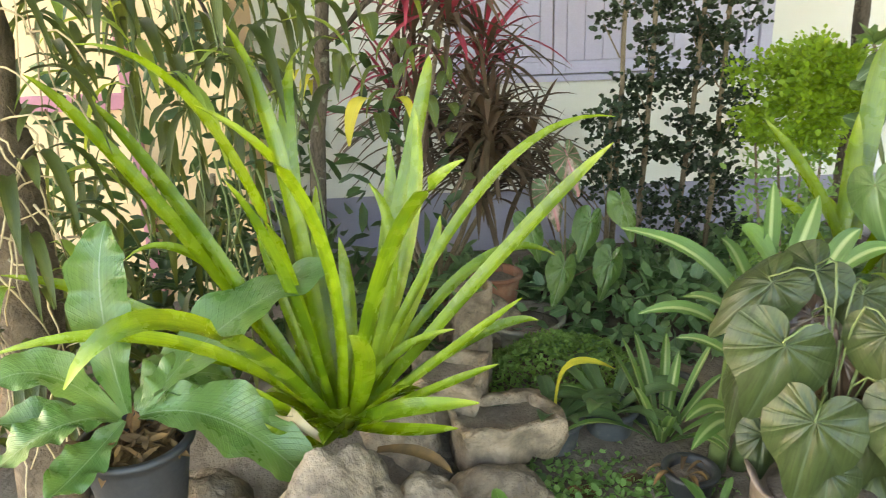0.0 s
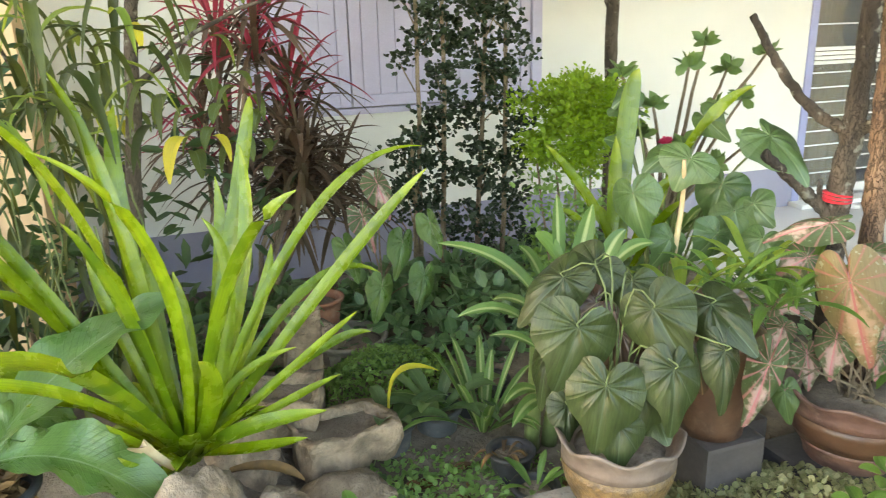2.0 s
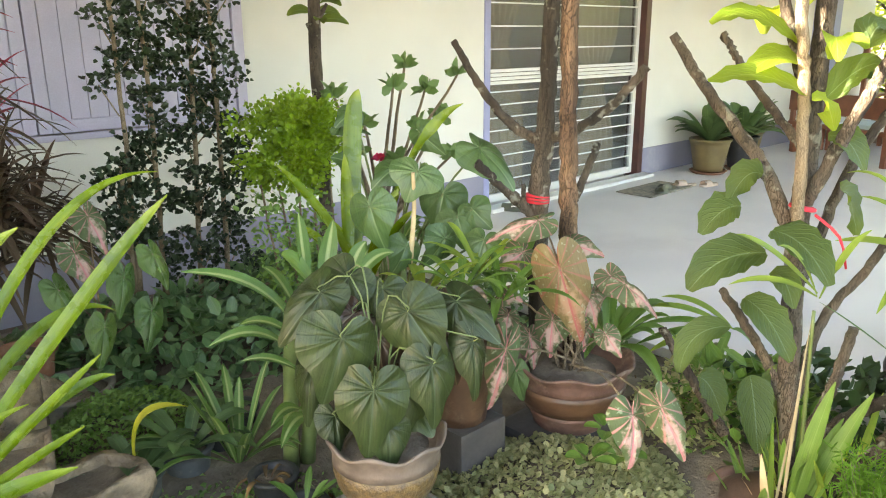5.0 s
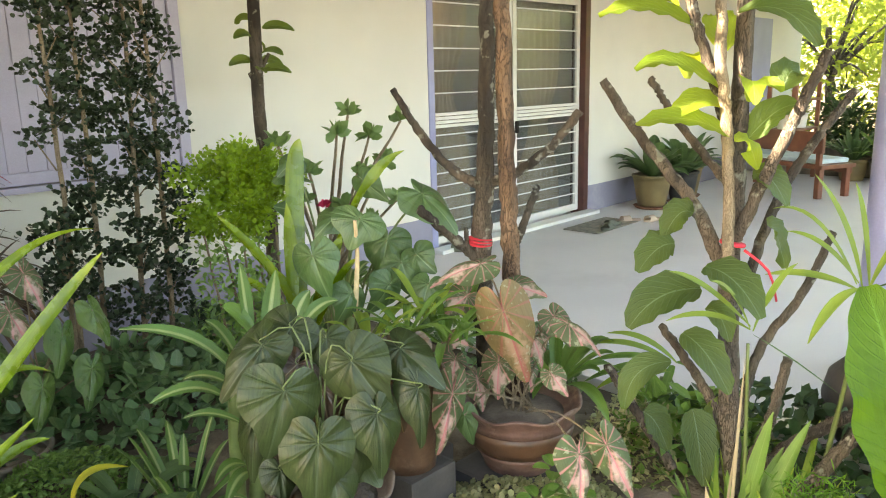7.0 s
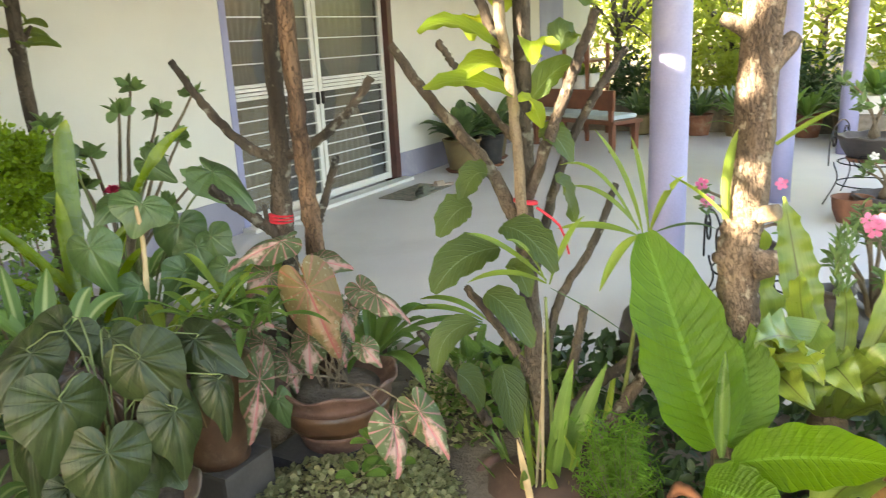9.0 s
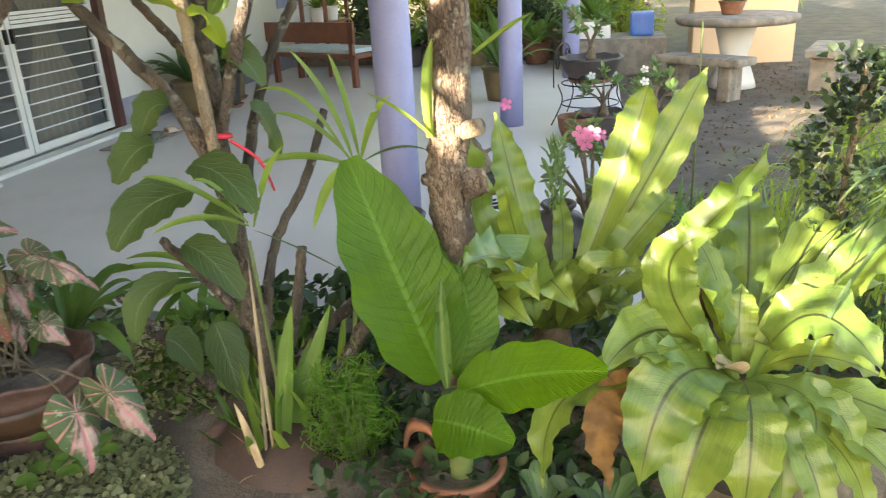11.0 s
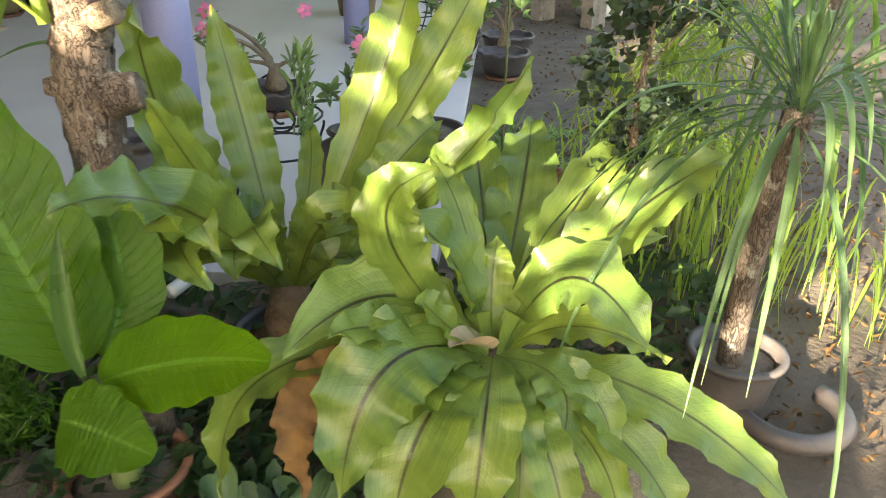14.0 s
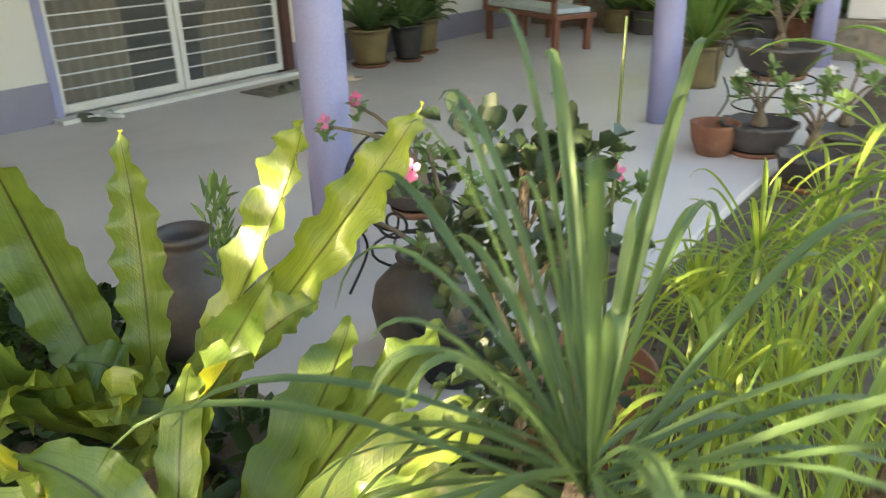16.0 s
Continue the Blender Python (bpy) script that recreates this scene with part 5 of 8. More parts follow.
# ---- low plants of the bed ----
def ground_cover(name, centre, size, count, leaf, material, label, seed, z0=0.02, z1=0.3, aspect=0.7, up=0.7, category="ground cover", kind="", slope=0.0):
    rng = random.Random(seed)
    ob = thing(name, (centre[0], centre[1], 0.0), label, category)
    spots = []
    for k in range(count):
        a, r = rng.uniform(0, 6.283), math.sqrt(rng.random())
        x, y = centre[0] + math.cos(a) * r * size[0], centre[1] + math.sin(a) * r * size[1]
        top = z0 + (z1 - z0) * (1 - r ** 2.5) * (0.75 + 0.35 * noise.noise((x * 4, y * 4, seed))) + slope * (y - centre[1])
        spots.append(((x, y, z0 + (top - z0) * (1 - rng.random() ** 3)), (math.cos(a) * 0.5 + rng.uniform(-1, 1), -0.35 + rng.uniform(-1, 1), rng.uniform(-0.3, 0.5))))
    leaf_cloud("foliage", spots, leaf, material, ob, "", aspect, seed, up)
    if kind:
        tagged(ob, kind=kind)
    return ob


ground_cover("leafy_cover", (1.05, 3.2, 0), (0.75, 0.55), 1500, 0.085, "bed_leaf", "dark green leafy ground cover along the wall", 51, 0.0, 0.42, 0.62)
ground_cover("leafy_cover", (1.85, 3.5, 0), (0.6, 0.5), 700, 0.09, "bed_leaf", "dark green leafy ground cover under the bushes", 52, 0.0, 0.40, 0.62)
ground_cover("leafy_cover", (0.25, 3.5, 0), (0.55, 0.4), 500, 0.08, "bed_leaf", "dark leafy plants round the cordyline foot", 53, 0.0, 0.30, 0.62)
ground_cover("small_bush", (0.60, 2.68, 0), (0.36, 0.30), 5200, 0.020, "tiny", "low dense bush of tiny green leaves", 54, 0.0, 0.24, 0.7, category="shrub")
ground_cover("creeper", (1.40, 1.20, 0), (0.58, 0.42), 8500, 0.021, "creeper", "creeping plant with small pale green and yellowing leaves", 55, 0.04, 0.20, 0.95, kind="stuff")
ground_cover("fern_patch", (2.55, 2.3, 0), (0.45, 0.6), 900, 0.06, "bed_leaf", "mixed green leaves behind the caladiums", 56, 0.0, 0.5, 0.5)
ground_cover("variegated_bush", (2.25, 1.15, 0), (0.28, 0.28), 1500, 0.026, "creeper", "small bush with pale speckled leaves", 57, 0.0, 0.42, 0.55, category="shrub")
ground_cover("leafy_cover", (2.6, 0.8, 0), (0.42, 0.55), 520, 0.07, "cover", "green leaves at the terrace edge", 58, 0.0, 0.36, 0.6)
ground_cover("weeds", (0.6, 1.85, 0), (0.55, 0.5), 3400, 0.026, "tiny", "scattered tiny weeds on the soil", 59, -0.04, 0.02, 0.8, kind="stuff")
ground_cover("leafy_cover", (1.9, 0.25, 0), (0.4, 0.35), 420, 0.05, "cover", "low green weeds round the fern pots", 60, 0.0, 0.22, 0.6)
ground_cover("yard_grass", (4.2, -1.0, 0), (0.5, 0.35), 300, 0.05, "tiny", "tuft of short grass in the yard", 61, 0.0, 0.16, 0.25)
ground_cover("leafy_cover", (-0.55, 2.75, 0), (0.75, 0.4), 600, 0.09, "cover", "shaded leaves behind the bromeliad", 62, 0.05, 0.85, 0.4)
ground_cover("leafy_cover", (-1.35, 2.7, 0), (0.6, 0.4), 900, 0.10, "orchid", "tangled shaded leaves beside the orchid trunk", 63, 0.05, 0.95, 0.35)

rng = random.Random(71)
litter = thing("leaf_litter", (2, 0, -0.05), "scattered dead brown leaves on the ground", "leaf litter")
spots = []
for k in range(7000):
    x, y = (rng.uniform(2.2, 11 if k % 2 else 5), rng.uniform(-5 if k % 2 else -2.6, -0.6)) if k % 4 else (rng.uniform(-0.3, 2.6), rng.uniform(0.2, 3.0))
    spots.append(((x, y, -0.035), (rng.uniform(-1, 1), rng.uniform(-1, 1), 0.0)))
leaf_cloud("litter", spots, 0.034, "dead", litter, "", 0.4, 71, 0.0, cup=0.3)
tagged(litter, kind="stuff")
for where, s in (((0.52, 1.98, -0.04), 0.14), ((0.62, 1.85, -0.04), 0.12), ((0.42, 1.80, -0.04), 0.10), ((0.7, 2.02, -0.03), 0.10)):
    ob = thing("dead_leaf", where, "curled brown dead leaf on the soil", "dead leaf", "fallen leaves")
    d = blade("blade", (where[0] - s / 2, where[1], where[2] + 0.01), (where[0], where[1] - 0.02, where[2] + 0.05), (where[0] + s / 2, where[1] + 0.03, where[2] + 0.01), s * 0.5, "dead", ob, "", profile="oval", fold=0.7)


def rosette(name, base, count, length, width, material, label, seed, lift=0.9, droop=0.5, profile="lance", category="plant", group="", spread=0.02, leaf_name="leaf"):
    """A tuft of arching leaves round one foot, each leaf a part."""
    rng = random.Random(seed)
    ob = thing(name, base, label, category, group)
    for k in range(count):
        a = k * 2.4 + rng.uniform(-0.3, 0.3)
        e = lift * rng.uniform(0.6, 1.15)
        n = length * rng.uniform(0.7, 1.1)
        d = Vector((math.cos(a) * math.cos(e), math.sin(a) * math.cos(e), math.sin(e)))
        s = Vector(base) + Vector((math.cos(a), math.sin(a), 0)) * spread
        blade(leaf_name, s, s + d * n * 0.65, s + d * n + Vector((0, 0, -droop * n * math.cos(e))), width * rng.uniform(0.8, 1.15), material, ob, "", profile=profile, fold=0.4, n=9, seed=seed + k)
    return ob


SMALL = "small plastic plant pots"
pot("plant_pot", (0.50, 2.26, -0.06), 0.085, 0.065, 0.16, "grey_pot", "blue-grey plastic pot with dry soil", group=SMALL)
rosette("spider_lily", (0.50, 2.26, 0.08), 9, 0.30, 0.06, "dull", "green lily plant in a plastic pot", 81, 0.8, 0.6, group="potted lilies")
blade("yellow_leaf", (0.50, 2.25, 0.10), (0.46, 2.2, 0.42), (0.68, 2.2, 0.30), 0.055, "yellow", thing("lily_shoot", (0.5, 2.25, 0.1), "yellowing lily shoot in the plastic pot", "plant"), "", fold=0.4)
pot("plant_pot", (0.70, 2.30, -0.06), 0.085, 0.07, 0.16, "grey_pot", "grey plastic pot with soil", group=SMALL)
rosette("spider_lily", (0.70, 2.30, 0.08), 10, 0.34, 0.065, "dull", "broad green lily in a grey pot", 82, 0.9, 0.6, group="potted lilies")
pot("plant_pot", (0.87, 2.36, -0.06), 0.085, 0.07, 0.15, "black", "dark plastic pot with a lily", group=SMALL)
rosette("spider_lily", (0.87, 2.36, 0.08), 5, 0.22, 0.045, "dull", "green lily in a dark pot", 83, 0.8, 0.6, group="potted lilies")
pot("plant_pot", (0.98, 2.45, -0.05), 0.08, 0.065, 0.15, "black", "black plastic pot with dry soil", group=SMALL)
pot("plant_pot", (0.85, 1.95, -0.06), 0.075, 0.06, 0.14, "black", "black plastic pot with yellowed stems", group=SMALL)
rosette("dry_plant", (0.82, 1.95, 0.06), 6, 0.16, 0.018, "dead", "dried orange stems in a pot", 84, 0.9, 1.3, group="")
pot("plant_pot", (0.84, 1.74, -0.06), 0.07, 0.055, 0.13, "black", "small black plastic pot on soil", group=SMALL)
rosette("seedling", (0.84, 1.74, 0.06), 8, 0.15, 0.025, "green", "green seedling in a small black pot", 85, 1.0, 0.4)
pot("plant_pot", (0.25, 1.60, -0.06), 0.08, 0.065, 0.15, "black", "black plastic pot with young leaves", group=SMALL)
rosette("seedling", (0.25, 1.60, 0.08), 8, 0.22, 0.055, "green", "young bright green leaves in a black pot", 86, 0.9, 0.4, "oval")
rosette("seedling", (0.36, 1.98, -0.03), 12, 0.14, 0.05, "dull", "small broad-leaved seedling by the rock", 87, 0.7, 0.5, "oval")
rosette("grass_tuft", (0.62, 1.62, -0.05), 12, 0.20, 0.012, "grass", "tuft of thin grass", 88, 0.9, 0.5)
rosette("fern_tuft", (0.2, 2.66, 0.42), 9, 0.16, 0.035, "dull", "small feathery fern on the concrete block", 89, 0.7, 0.7)
pot("plant_pot", (0.42, 3.15, 0.10), 0.11, 0.085, 0.2, "clay", "terracotta pot against the wall", group="")
bowl = pot("plant_pot", (0.52, 3.0, -0.05), 0.17, 0.12, 0.2, "concrete", "mossy concrete bowl by the wall", group="")

# begonia with spotted leaves by the wall
begonia = thing("spotted_begonia", (0.75, 3.15, 0.0), "dark begonia with pale spotted hanging leaves", "plant")
for k, (x, y, z) in enumerate(((0.62, 3.0, 0.70), (0.80, 3.0, 0.56), (0.55, 3.05, 0.55), (0.88, 2.95, 0.40), (0.72, 3.1, 0.82), (0.68, 2.95, 0.38), (0.95, 3.05, 0.62))):
    limb("stalk", [(0.75, 3.15, 0.0), (0.72 + 0.1 * (x - 0.7), 3.12, z * 0.6), (x, y, z)], 0.005, 0.003, "stem", begonia, "", 8, 5)
    heart_leaf("leaf", (x, y, z), (x + 0.05 * (-1) ** k, y - 0.06, z - 0.16), 0.13, "caladium" if k in (0, 4) else "nest_dark", begonia, "", (0.1, -0.8, 0.5), seed=k)

# ---- heart-leaved plant in the gold relief pot on a concrete block ----
block = box("concrete_block", (0.72, 1.28, -0.08), (1.10, 1.60, 0.15), "concrete", None, "", 0.02)
tagged(block, "rough weathered concrete block under the glazed pot", "block")


def relief_pot(where, r, h, label, body_mat, band_mat, rim_mat, ripple, category="pot"):
    """A glazed garden pot with foot rings, a relief band and a wavy flared rim."""
    ob = thing("glazed_pot", where, label, category, "glazed garden pots")
    bm = bmesh.new()
    add_lathe(bm, [(r * 0.60, 0), (r * 0.63, h * 0.03), (r * 0.62, h * 0.06), (r * 0.66, h * 0.12), (r * 0.71, h * 0.22), (r * 0.80, h * 0.32)], 48)
    foot = part("foot", bm, rim_mat, None, "ringed worn foot")
    foot.parent = ob
    bm = bmesh.new()
    add_lathe(bm, [(r * 0.80, h * 0.32), (r * 0.90, h * 0.45), (r * 0.96, h * 0.60), (r * 0.97, h * 0.70)], 96)
    band = part("relief_band", bm, band_mat, None, "gold brown relief band")
    band.parent = ob
    bm = bmesh.new()
    add_lathe(bm, [(r * 0.97, h * 0.70), (r * 0.965, h * 0.78), (r * 0.98, h * 0.86), (r * 1.06, h * 0.95), (r * 1.09, h), (r * 1.04, h), (r * 0.92, h * 0.92), (r * 0.88, h * 0.82)], 96, (0, 0, 0), ripple, 7)
    rim = part("rim", bm, rim_mat, None, "wavy flared rim")
    rim.parent = ob
    bm = bmesh.new()
    add_lathe(bm, [(r * 0.90, h * 0.80), (r * 0.5, h * 0.86), (0.01, h * 0.87)], 28)
    e = part("soil", bm, "soil")
    e.parent = ob
    return ob


relief_pot((0.94, 1.43, 0.15), 0.165, 0.27, "brown glazed pot with gold relief and pale wavy rim", "glaze", "gold_glaze", "pale_rim", 0.010)
plant = thing("heart_leaf_plant", (0.94, 1.43, 0.38), "potted plant with large dark bronze-green heart leaves", "plant")
count[0] = 0


def hearted(a, b, w, material):
    count[0] += 1
    k = count[0]
    b = Vector(a) + (Vector(b) - Vector(a)) * 1.22
    heart_leaf("leaf", a, b, w * 1.28, material, plant, "", (-0.45 + 0.35 * math.sin(k * 2.1), -0.72, 0.45 + 0.3 * math.cos(k * 1.3)), 0.3, seed=k)
    a = Vector(a)
    mid = Vector((0.93 + 0.3 * (a.x - 0.93), 1.45 + 0.3 * (a.y - 1.45), a.z + 0.02))
    limb("stalk", [(0.93 + 0.015 * math.cos(k), 1.45 + 0.015 * math.sin(k), 0.39), mid, a + Vector((0, 0, 0.015)), a], 0.003, 0.002, "petiole", plant, "", 10, 6, 0.0, 0.0, k)


hearted((0.8, 1.43, 0.75), (0.74, 1.41, 0.61), 0.185, "heart")
hearted((0.99, 1.38, 0.79), (1.02, 1.29, 0.67), 0.155, "heart")
hearted((0.84, 1.35, 0.61), (0.8, 1.32, 0.46), 0.165, "heart")
hearted((1.01, 1.3, 0.65), (0.99, 1.25, 0.51), 0.125, "heart")
hearted((0.83, 1.57, 0.84), (0.71, 1.59, 0.74), 0.12, "heart")
hearted((1.15, 1.35, 0.79), (1.18, 1.23, 0.72), 0.12, "heart")
hearted((1.14, 1.27, 0.69), (1.12, 1.22, 0.56), 0.085, "heart")
hearted((0.92, 1.54, 0.76), (0.84, 1.54, 0.72), 0.11, "heart_brown")
hearted((0.95, 1.6, 0.85), (0.85, 1.61, 0.76), 0.14, "heart")
hearted((0.88, 1.34, 0.49), (0.86, 1.3, 0.4), 0.12, "heart")
hearted((0.8, 1.59, 0.62), (0.75, 1.56, 0.48), 0.09, "heart")
hearted((1.04, 1.47, 0.64), (1, 1.44, 0.52), 0.09, "heart_brown")
hearted((0.82, 1.51, 0.48), (0.8, 1.47, 0.4), 0.09, "heart")
hearted((1.03, 1.54, 0.81), (1, 1.5, 0.73), 0.12, "heart")
hearted((1, 1.35, 0.49), (0.99, 1.29, 0.46), 0.1, "heart")
hearted((1.24, 1.39, 0.78), (1.21, 1.36, 0.72), 0.12, "heart_brown")
hearted((0.95, 1.47, 0.7), (0.93, 1.42, 0.56), 0.13, "heart_brown")
hearted((0.96, 1.36, 0.57), (0.91, 1.33, 0.44), 0.13, "heart")
hearted((1.1, 1.36, 0.7), (1.11, 1.29, 0.59), 0.12, "heart_brown")

# ---- striped lilies and broad leaves behind ----
plant = thing("striped_lily", (0.98, 2.05, 0.1), "clump of cream-striped broad strap leaves", "plant")


def striped(s, c, tip, width, material):
    count[0] += 1
    k = count[0]
    blade("leaf", s, c, tip, width, material, plant, "", profile="lance" if material != "bromeliad" else "strap", fold=0.35, facing=SOUTH, face_mix=0.6, n=12, seed=k)


striped((0.91, 1.86, 0.64), (0.81, 1.85, 0.85), (0.59, 1.93, 0.87), 0.055, "striped")
striped((0.89, 1.87, 0.56), (0.78, 1.86, 0.7), (0.64, 1.9, 0.63), 0.045, "striped")
striped((1, 1.9, 0.71), (1, 1.92, 0.9), (1, 1.93, 0.98), 0.05, "striped")
striped((1.05, 1.89, 0.72), (1.1, 1.92, 0.83), (1.12, 1.91, 0.94), 0.06, "striped")
striped((1.11, 1.85, 0.7), (1.16, 1.85, 0.84), (1.21, 1.85, 0.86), 0.055, "striped")
striped((1.01, 1.87, 0.73), (0.95, 1.9, 0.86), (0.92, 1.92, 0.86), 0.075, "green")
striped((0.88, 1.79, 0.37), (0.78, 1.72, 0.47), (0.69, 1.65, 0.44), 0.04, "striped")
striped((0.88, 1.76, 0.36), (0.78, 1.68, 0.44), (0.69, 1.6, 0.39), 0.045, "striped")
striped((0.94, 1.91, 0.66), (0.84, 1.97, 0.8), (0.73, 2.03, 0.82), 0.04, "striped")
striped((1.14, 1.83, 0.74), (1.21, 1.81, 0.84), (1.28, 1.79, 0.82), 0.05, "striped")
striped((0.98, 1.94, 0.64), (0.95, 1.99, 0.78), (0.92, 2.04, 0.79), 0.05, "striped")
striped((0.96, 1.95, 0.56), (0.9, 2.02, 0.64), (0.84, 2.09, 0.59), 0.04, "striped")
striped((0.96, 1.92, 0.44), (0.88, 1.98, 0.52), (0.81, 2.04, 0.48), 0.035, "striped")
striped((1.09, 1.89, 0.75), (1.1, 1.94, 0.87), (1.11, 1.98, 0.87), 0.05, "striped")
striped((1.02, 1.86, 0.65), (0.99, 1.88, 0.77), (0.96, 1.9, 0.77), 0.06, "striped")
striped((1.15, 1.84, 0.67), (1.17, 1.88, 0.79), (1.19, 1.93, 0.79), 0.05, "striped")
limb("stem", [(0.98, 2.05, 0.0), (0.97, 2.0, 0.35), (0.98, 1.98, 0.65)], 0.03, 0.025, "petiole", plant, "pale leaf bases", 8, 9)
limb("stem", [(1.05, 2.05, 0.0), (1.08, 2.03, 0.35), (1.1, 2.02, 0.7)], 0.03, 0.025, "petiole", plant, "", 8, 9)
rosette("striped_lily", (0.86, 2.22, 0.0), 16, 0.46, 0.036, "striped", "thin striped leaves at the clump foot", 91, 1.1, 0.5)
plant = thing("tall_bromeliad", (1.33, 2.15, 0.3), "tall green bromeliad with broad upright straps", "plant")
striped((1.35, 2.11, 0.69), (1.29, 2.21, 0.9), (1.15, 2.31, 1.08), 0.06, "bromeliad")
striped((1.34, 2.14, 0.69), (1.39, 2.2, 0.9), (1.39, 2.21, 1.1), 0.055, "bromeliad")
striped((1.43, 2.1, 0.68), (1.62, 2.07, 1.22), (1.77, 1.95, 1.28), 0.05, "bromeliad")
striped((1.4, 2.17, 0.72), (1.48, 2.31, 1.25), (1.53, 2.29, 1.33), 0.075, "bromeliad")
striped((1.38, 2.08, 0.67), (1.45, 2.06, 0.88), (1.52, 2.05, 0.97), 0.06, "bromeliad")
striped((1.39, 2.02, 0.7), (1.42, 2, 0.9), (1.46, 1.97, 0.97), 0.055, "bromeliad")
striped((1.29, 2.1, 0.68), (1.22, 2.14, 0.83), (1.15, 2.19, 0.86), 0.05, "bromeliad")
striped((1.35, 2, 0.67), (1.39, 1.93, 0.86), (1.43, 1.86, 0.93), 0.05, "bromeliad")
striped((1.37, 2.14, 0.63), (1.37, 2.22, 0.79), (1.37, 2.29, 0.83), 0.05, "bromeliad")
limb("stem", [(1.33, 2.18, 0.0), (1.33, 2.15, 0.4), (1.33, 2.14, 0.72)], 0.05, 0.04, "petiole", plant, "sheathed leaf bases", 8, 10)
plant = thing("anthurium", (1.6, 2.2, 0.0), "tall plant with large dull green ribbed leaves", "plant")


def backheart(a, b, w, material):
    count[0] += 1
    k = count[0]
    heart_leaf("leaf", a, b, w * 1.0, "anthurium", plant, "", (-0.5 + 0.5 * math.sin(k * 2.3), -0.7, 0.5 + 0.4 * math.cos(k * 1.7)), 0.35, seed=k)
    limb("stalk", [(1.6 + 0.05 * math.cos(k), 2.2 + 0.05 * math.sin(k), 0.0), (1.6 + 0.4 * (a[0] - 1.6), 2.2 + 0.4 * (a[1] - 2.2), a[2] * 0.7), a], 0.007, 0.004, "petiole", plant, "", 8, 6, 0, 0, k)


backheart((1.41, 1.81, 1.08), (1.35, 1.8, 0.99), 0.2, "dull")
backheart((1.25, 1.88, 0.97), (1.25, 1.82, 0.82), 0.17, "dull")
backheart((1.78, 1.87, 1.12), (1.85, 1.72, 1), 0.2, "dull")
backheart((1.68, 1.97, 0.94), (1.62, 1.96, 0.79), 0.2, "dull")
backheart((1.65, 1.86, 0.87), (1.64, 1.8, 0.76), 0.18, "dull")
backheart((1.55, 1.82, 0.81), (1.47, 1.82, 0.72), 0.15, "dull")
backheart((1.65, 1.72, 0.81), (1.59, 1.71, 0.72), 0.14, "dull")
backheart((1.54, 2.1, 1.04), (1.44, 2.11, 0.99), 0.14, "dull")
backheart((1.54, 2.35, 1.03), (1.45, 2.35, 1.07), 0.14, "dull")
backheart((1.75, 2.18, 1.15), (1.78, 2.08, 1.07), 0.12, "dull")
backheart((1.56, 2.46, 1.17), (1.62, 2.35, 1.17), 0.1, "dull")
backheart((1.6, 2.43, 1.23), (1.51, 2.43, 1.19), 0.12, "dull")
backheart((1.69, 1.82, 0.9), (1.7, 1.74, 0.84), 0.14, "dull")
backheart((1.38, 1.84, 0.81), (1.32, 1.83, 0.72), 0.14, "dull")
limb("spadix", [(1.4, 1.85, 0.72), (1.40, 1.82, 0.95), (1.38, 1.8, 1.08)], 0.012, 0.006, "straw", plant, "dry flower spike", 8, 6)
for k in range(5):
    rosette("spider_plant", (1.30 + 0.09 * k, 1.66 - 0.09 * (k % 3), 0.68 + 0.04 * (k % 2)), 13, 0.28, 0.030, "grass" if k % 3 == 0 else "green", "bright green narrow-leaved spider plant", 95 + k, 0.8, 0.5, group="spider plants")
pot("plant_pot", (1.38, 1.58, 0.25), 0.13, 0.10, 0.34, "glaze", "dark red-brown pot behind the heart leaves")
box_ob = box("concrete_stool", (1.28, 1.46, -0.08), (1.50, 1.70, 0.25), "jar", None, "", 0.015)
tagged(box_ob, "dark concrete stand for a pot", "block")
pot("plant_pot", (1.55, 1.72, 0.2), 0.12, 0.10, 0.30, "black", "black pot among the spider plants")
box_ob = box("brick_stand", (1.44, 1.62, -0.08), (1.66, 1.84, 0.2), "jar", None, "", 0.012)
tagged(box_ob, "low block under a black pot", "block")

# desert rose with fleshy round leaves by the wall
succ = thing("fleshy_shrub", (2.55, 3.35, 0.0), "pale stemmed shrub with fleshy round leaf rosettes", "shrub")
rng = random.Random(101)
for k, (x, y, z) in enumerate(((2.05, 3.2, 1.22), (2.28, 3.25, 1.05), (2.45, 3.2, 1.25), (2.62, 3.3, 1.35), (2.78, 3.3, 1.22), (2.15, 3.15, 0.92), (2.38, 3.1, 0.85), (2.6, 3.15, 1.02), (2.9, 3.3, 1.05), (2.52, 3.05, 0.75), (2.75, 3.05, 0.85), (2.95, 3.2, 1.3))):
    limb("branch", [(2.5, 3.4, 0.0), (2.5 + 0.3 * (x - 2.5), 3.35, z * 0.55), (x, y, z)], 0.016, 0.008, "stem", succ, "", 8, 6, 0.1, 0.005, k)
    spots = []
    for j in range(12):
        a = j * 2.4
        spots.append(((x, y, z), (math.cos(a), math.sin(a), 0.35 + 0.3 * (j % 3))))
    leaf_cloud("leaf_rosette", spots, 0.095, "succulent", succ, "", 0.6, k, 0.2, 0.2, 0.25)
flower = thing("red_flower", (2.35, 3.05, 0.55), "small red flower head on the shrub", "flower")
leaf_cloud("petals", [((2.34, 3.2, 0.86), (math.cos(j * 1.2), math.sin(j * 1.2), 0.5)) for j in range(18)], 0.04, "red_flower", flower, "", 0.9, 3)
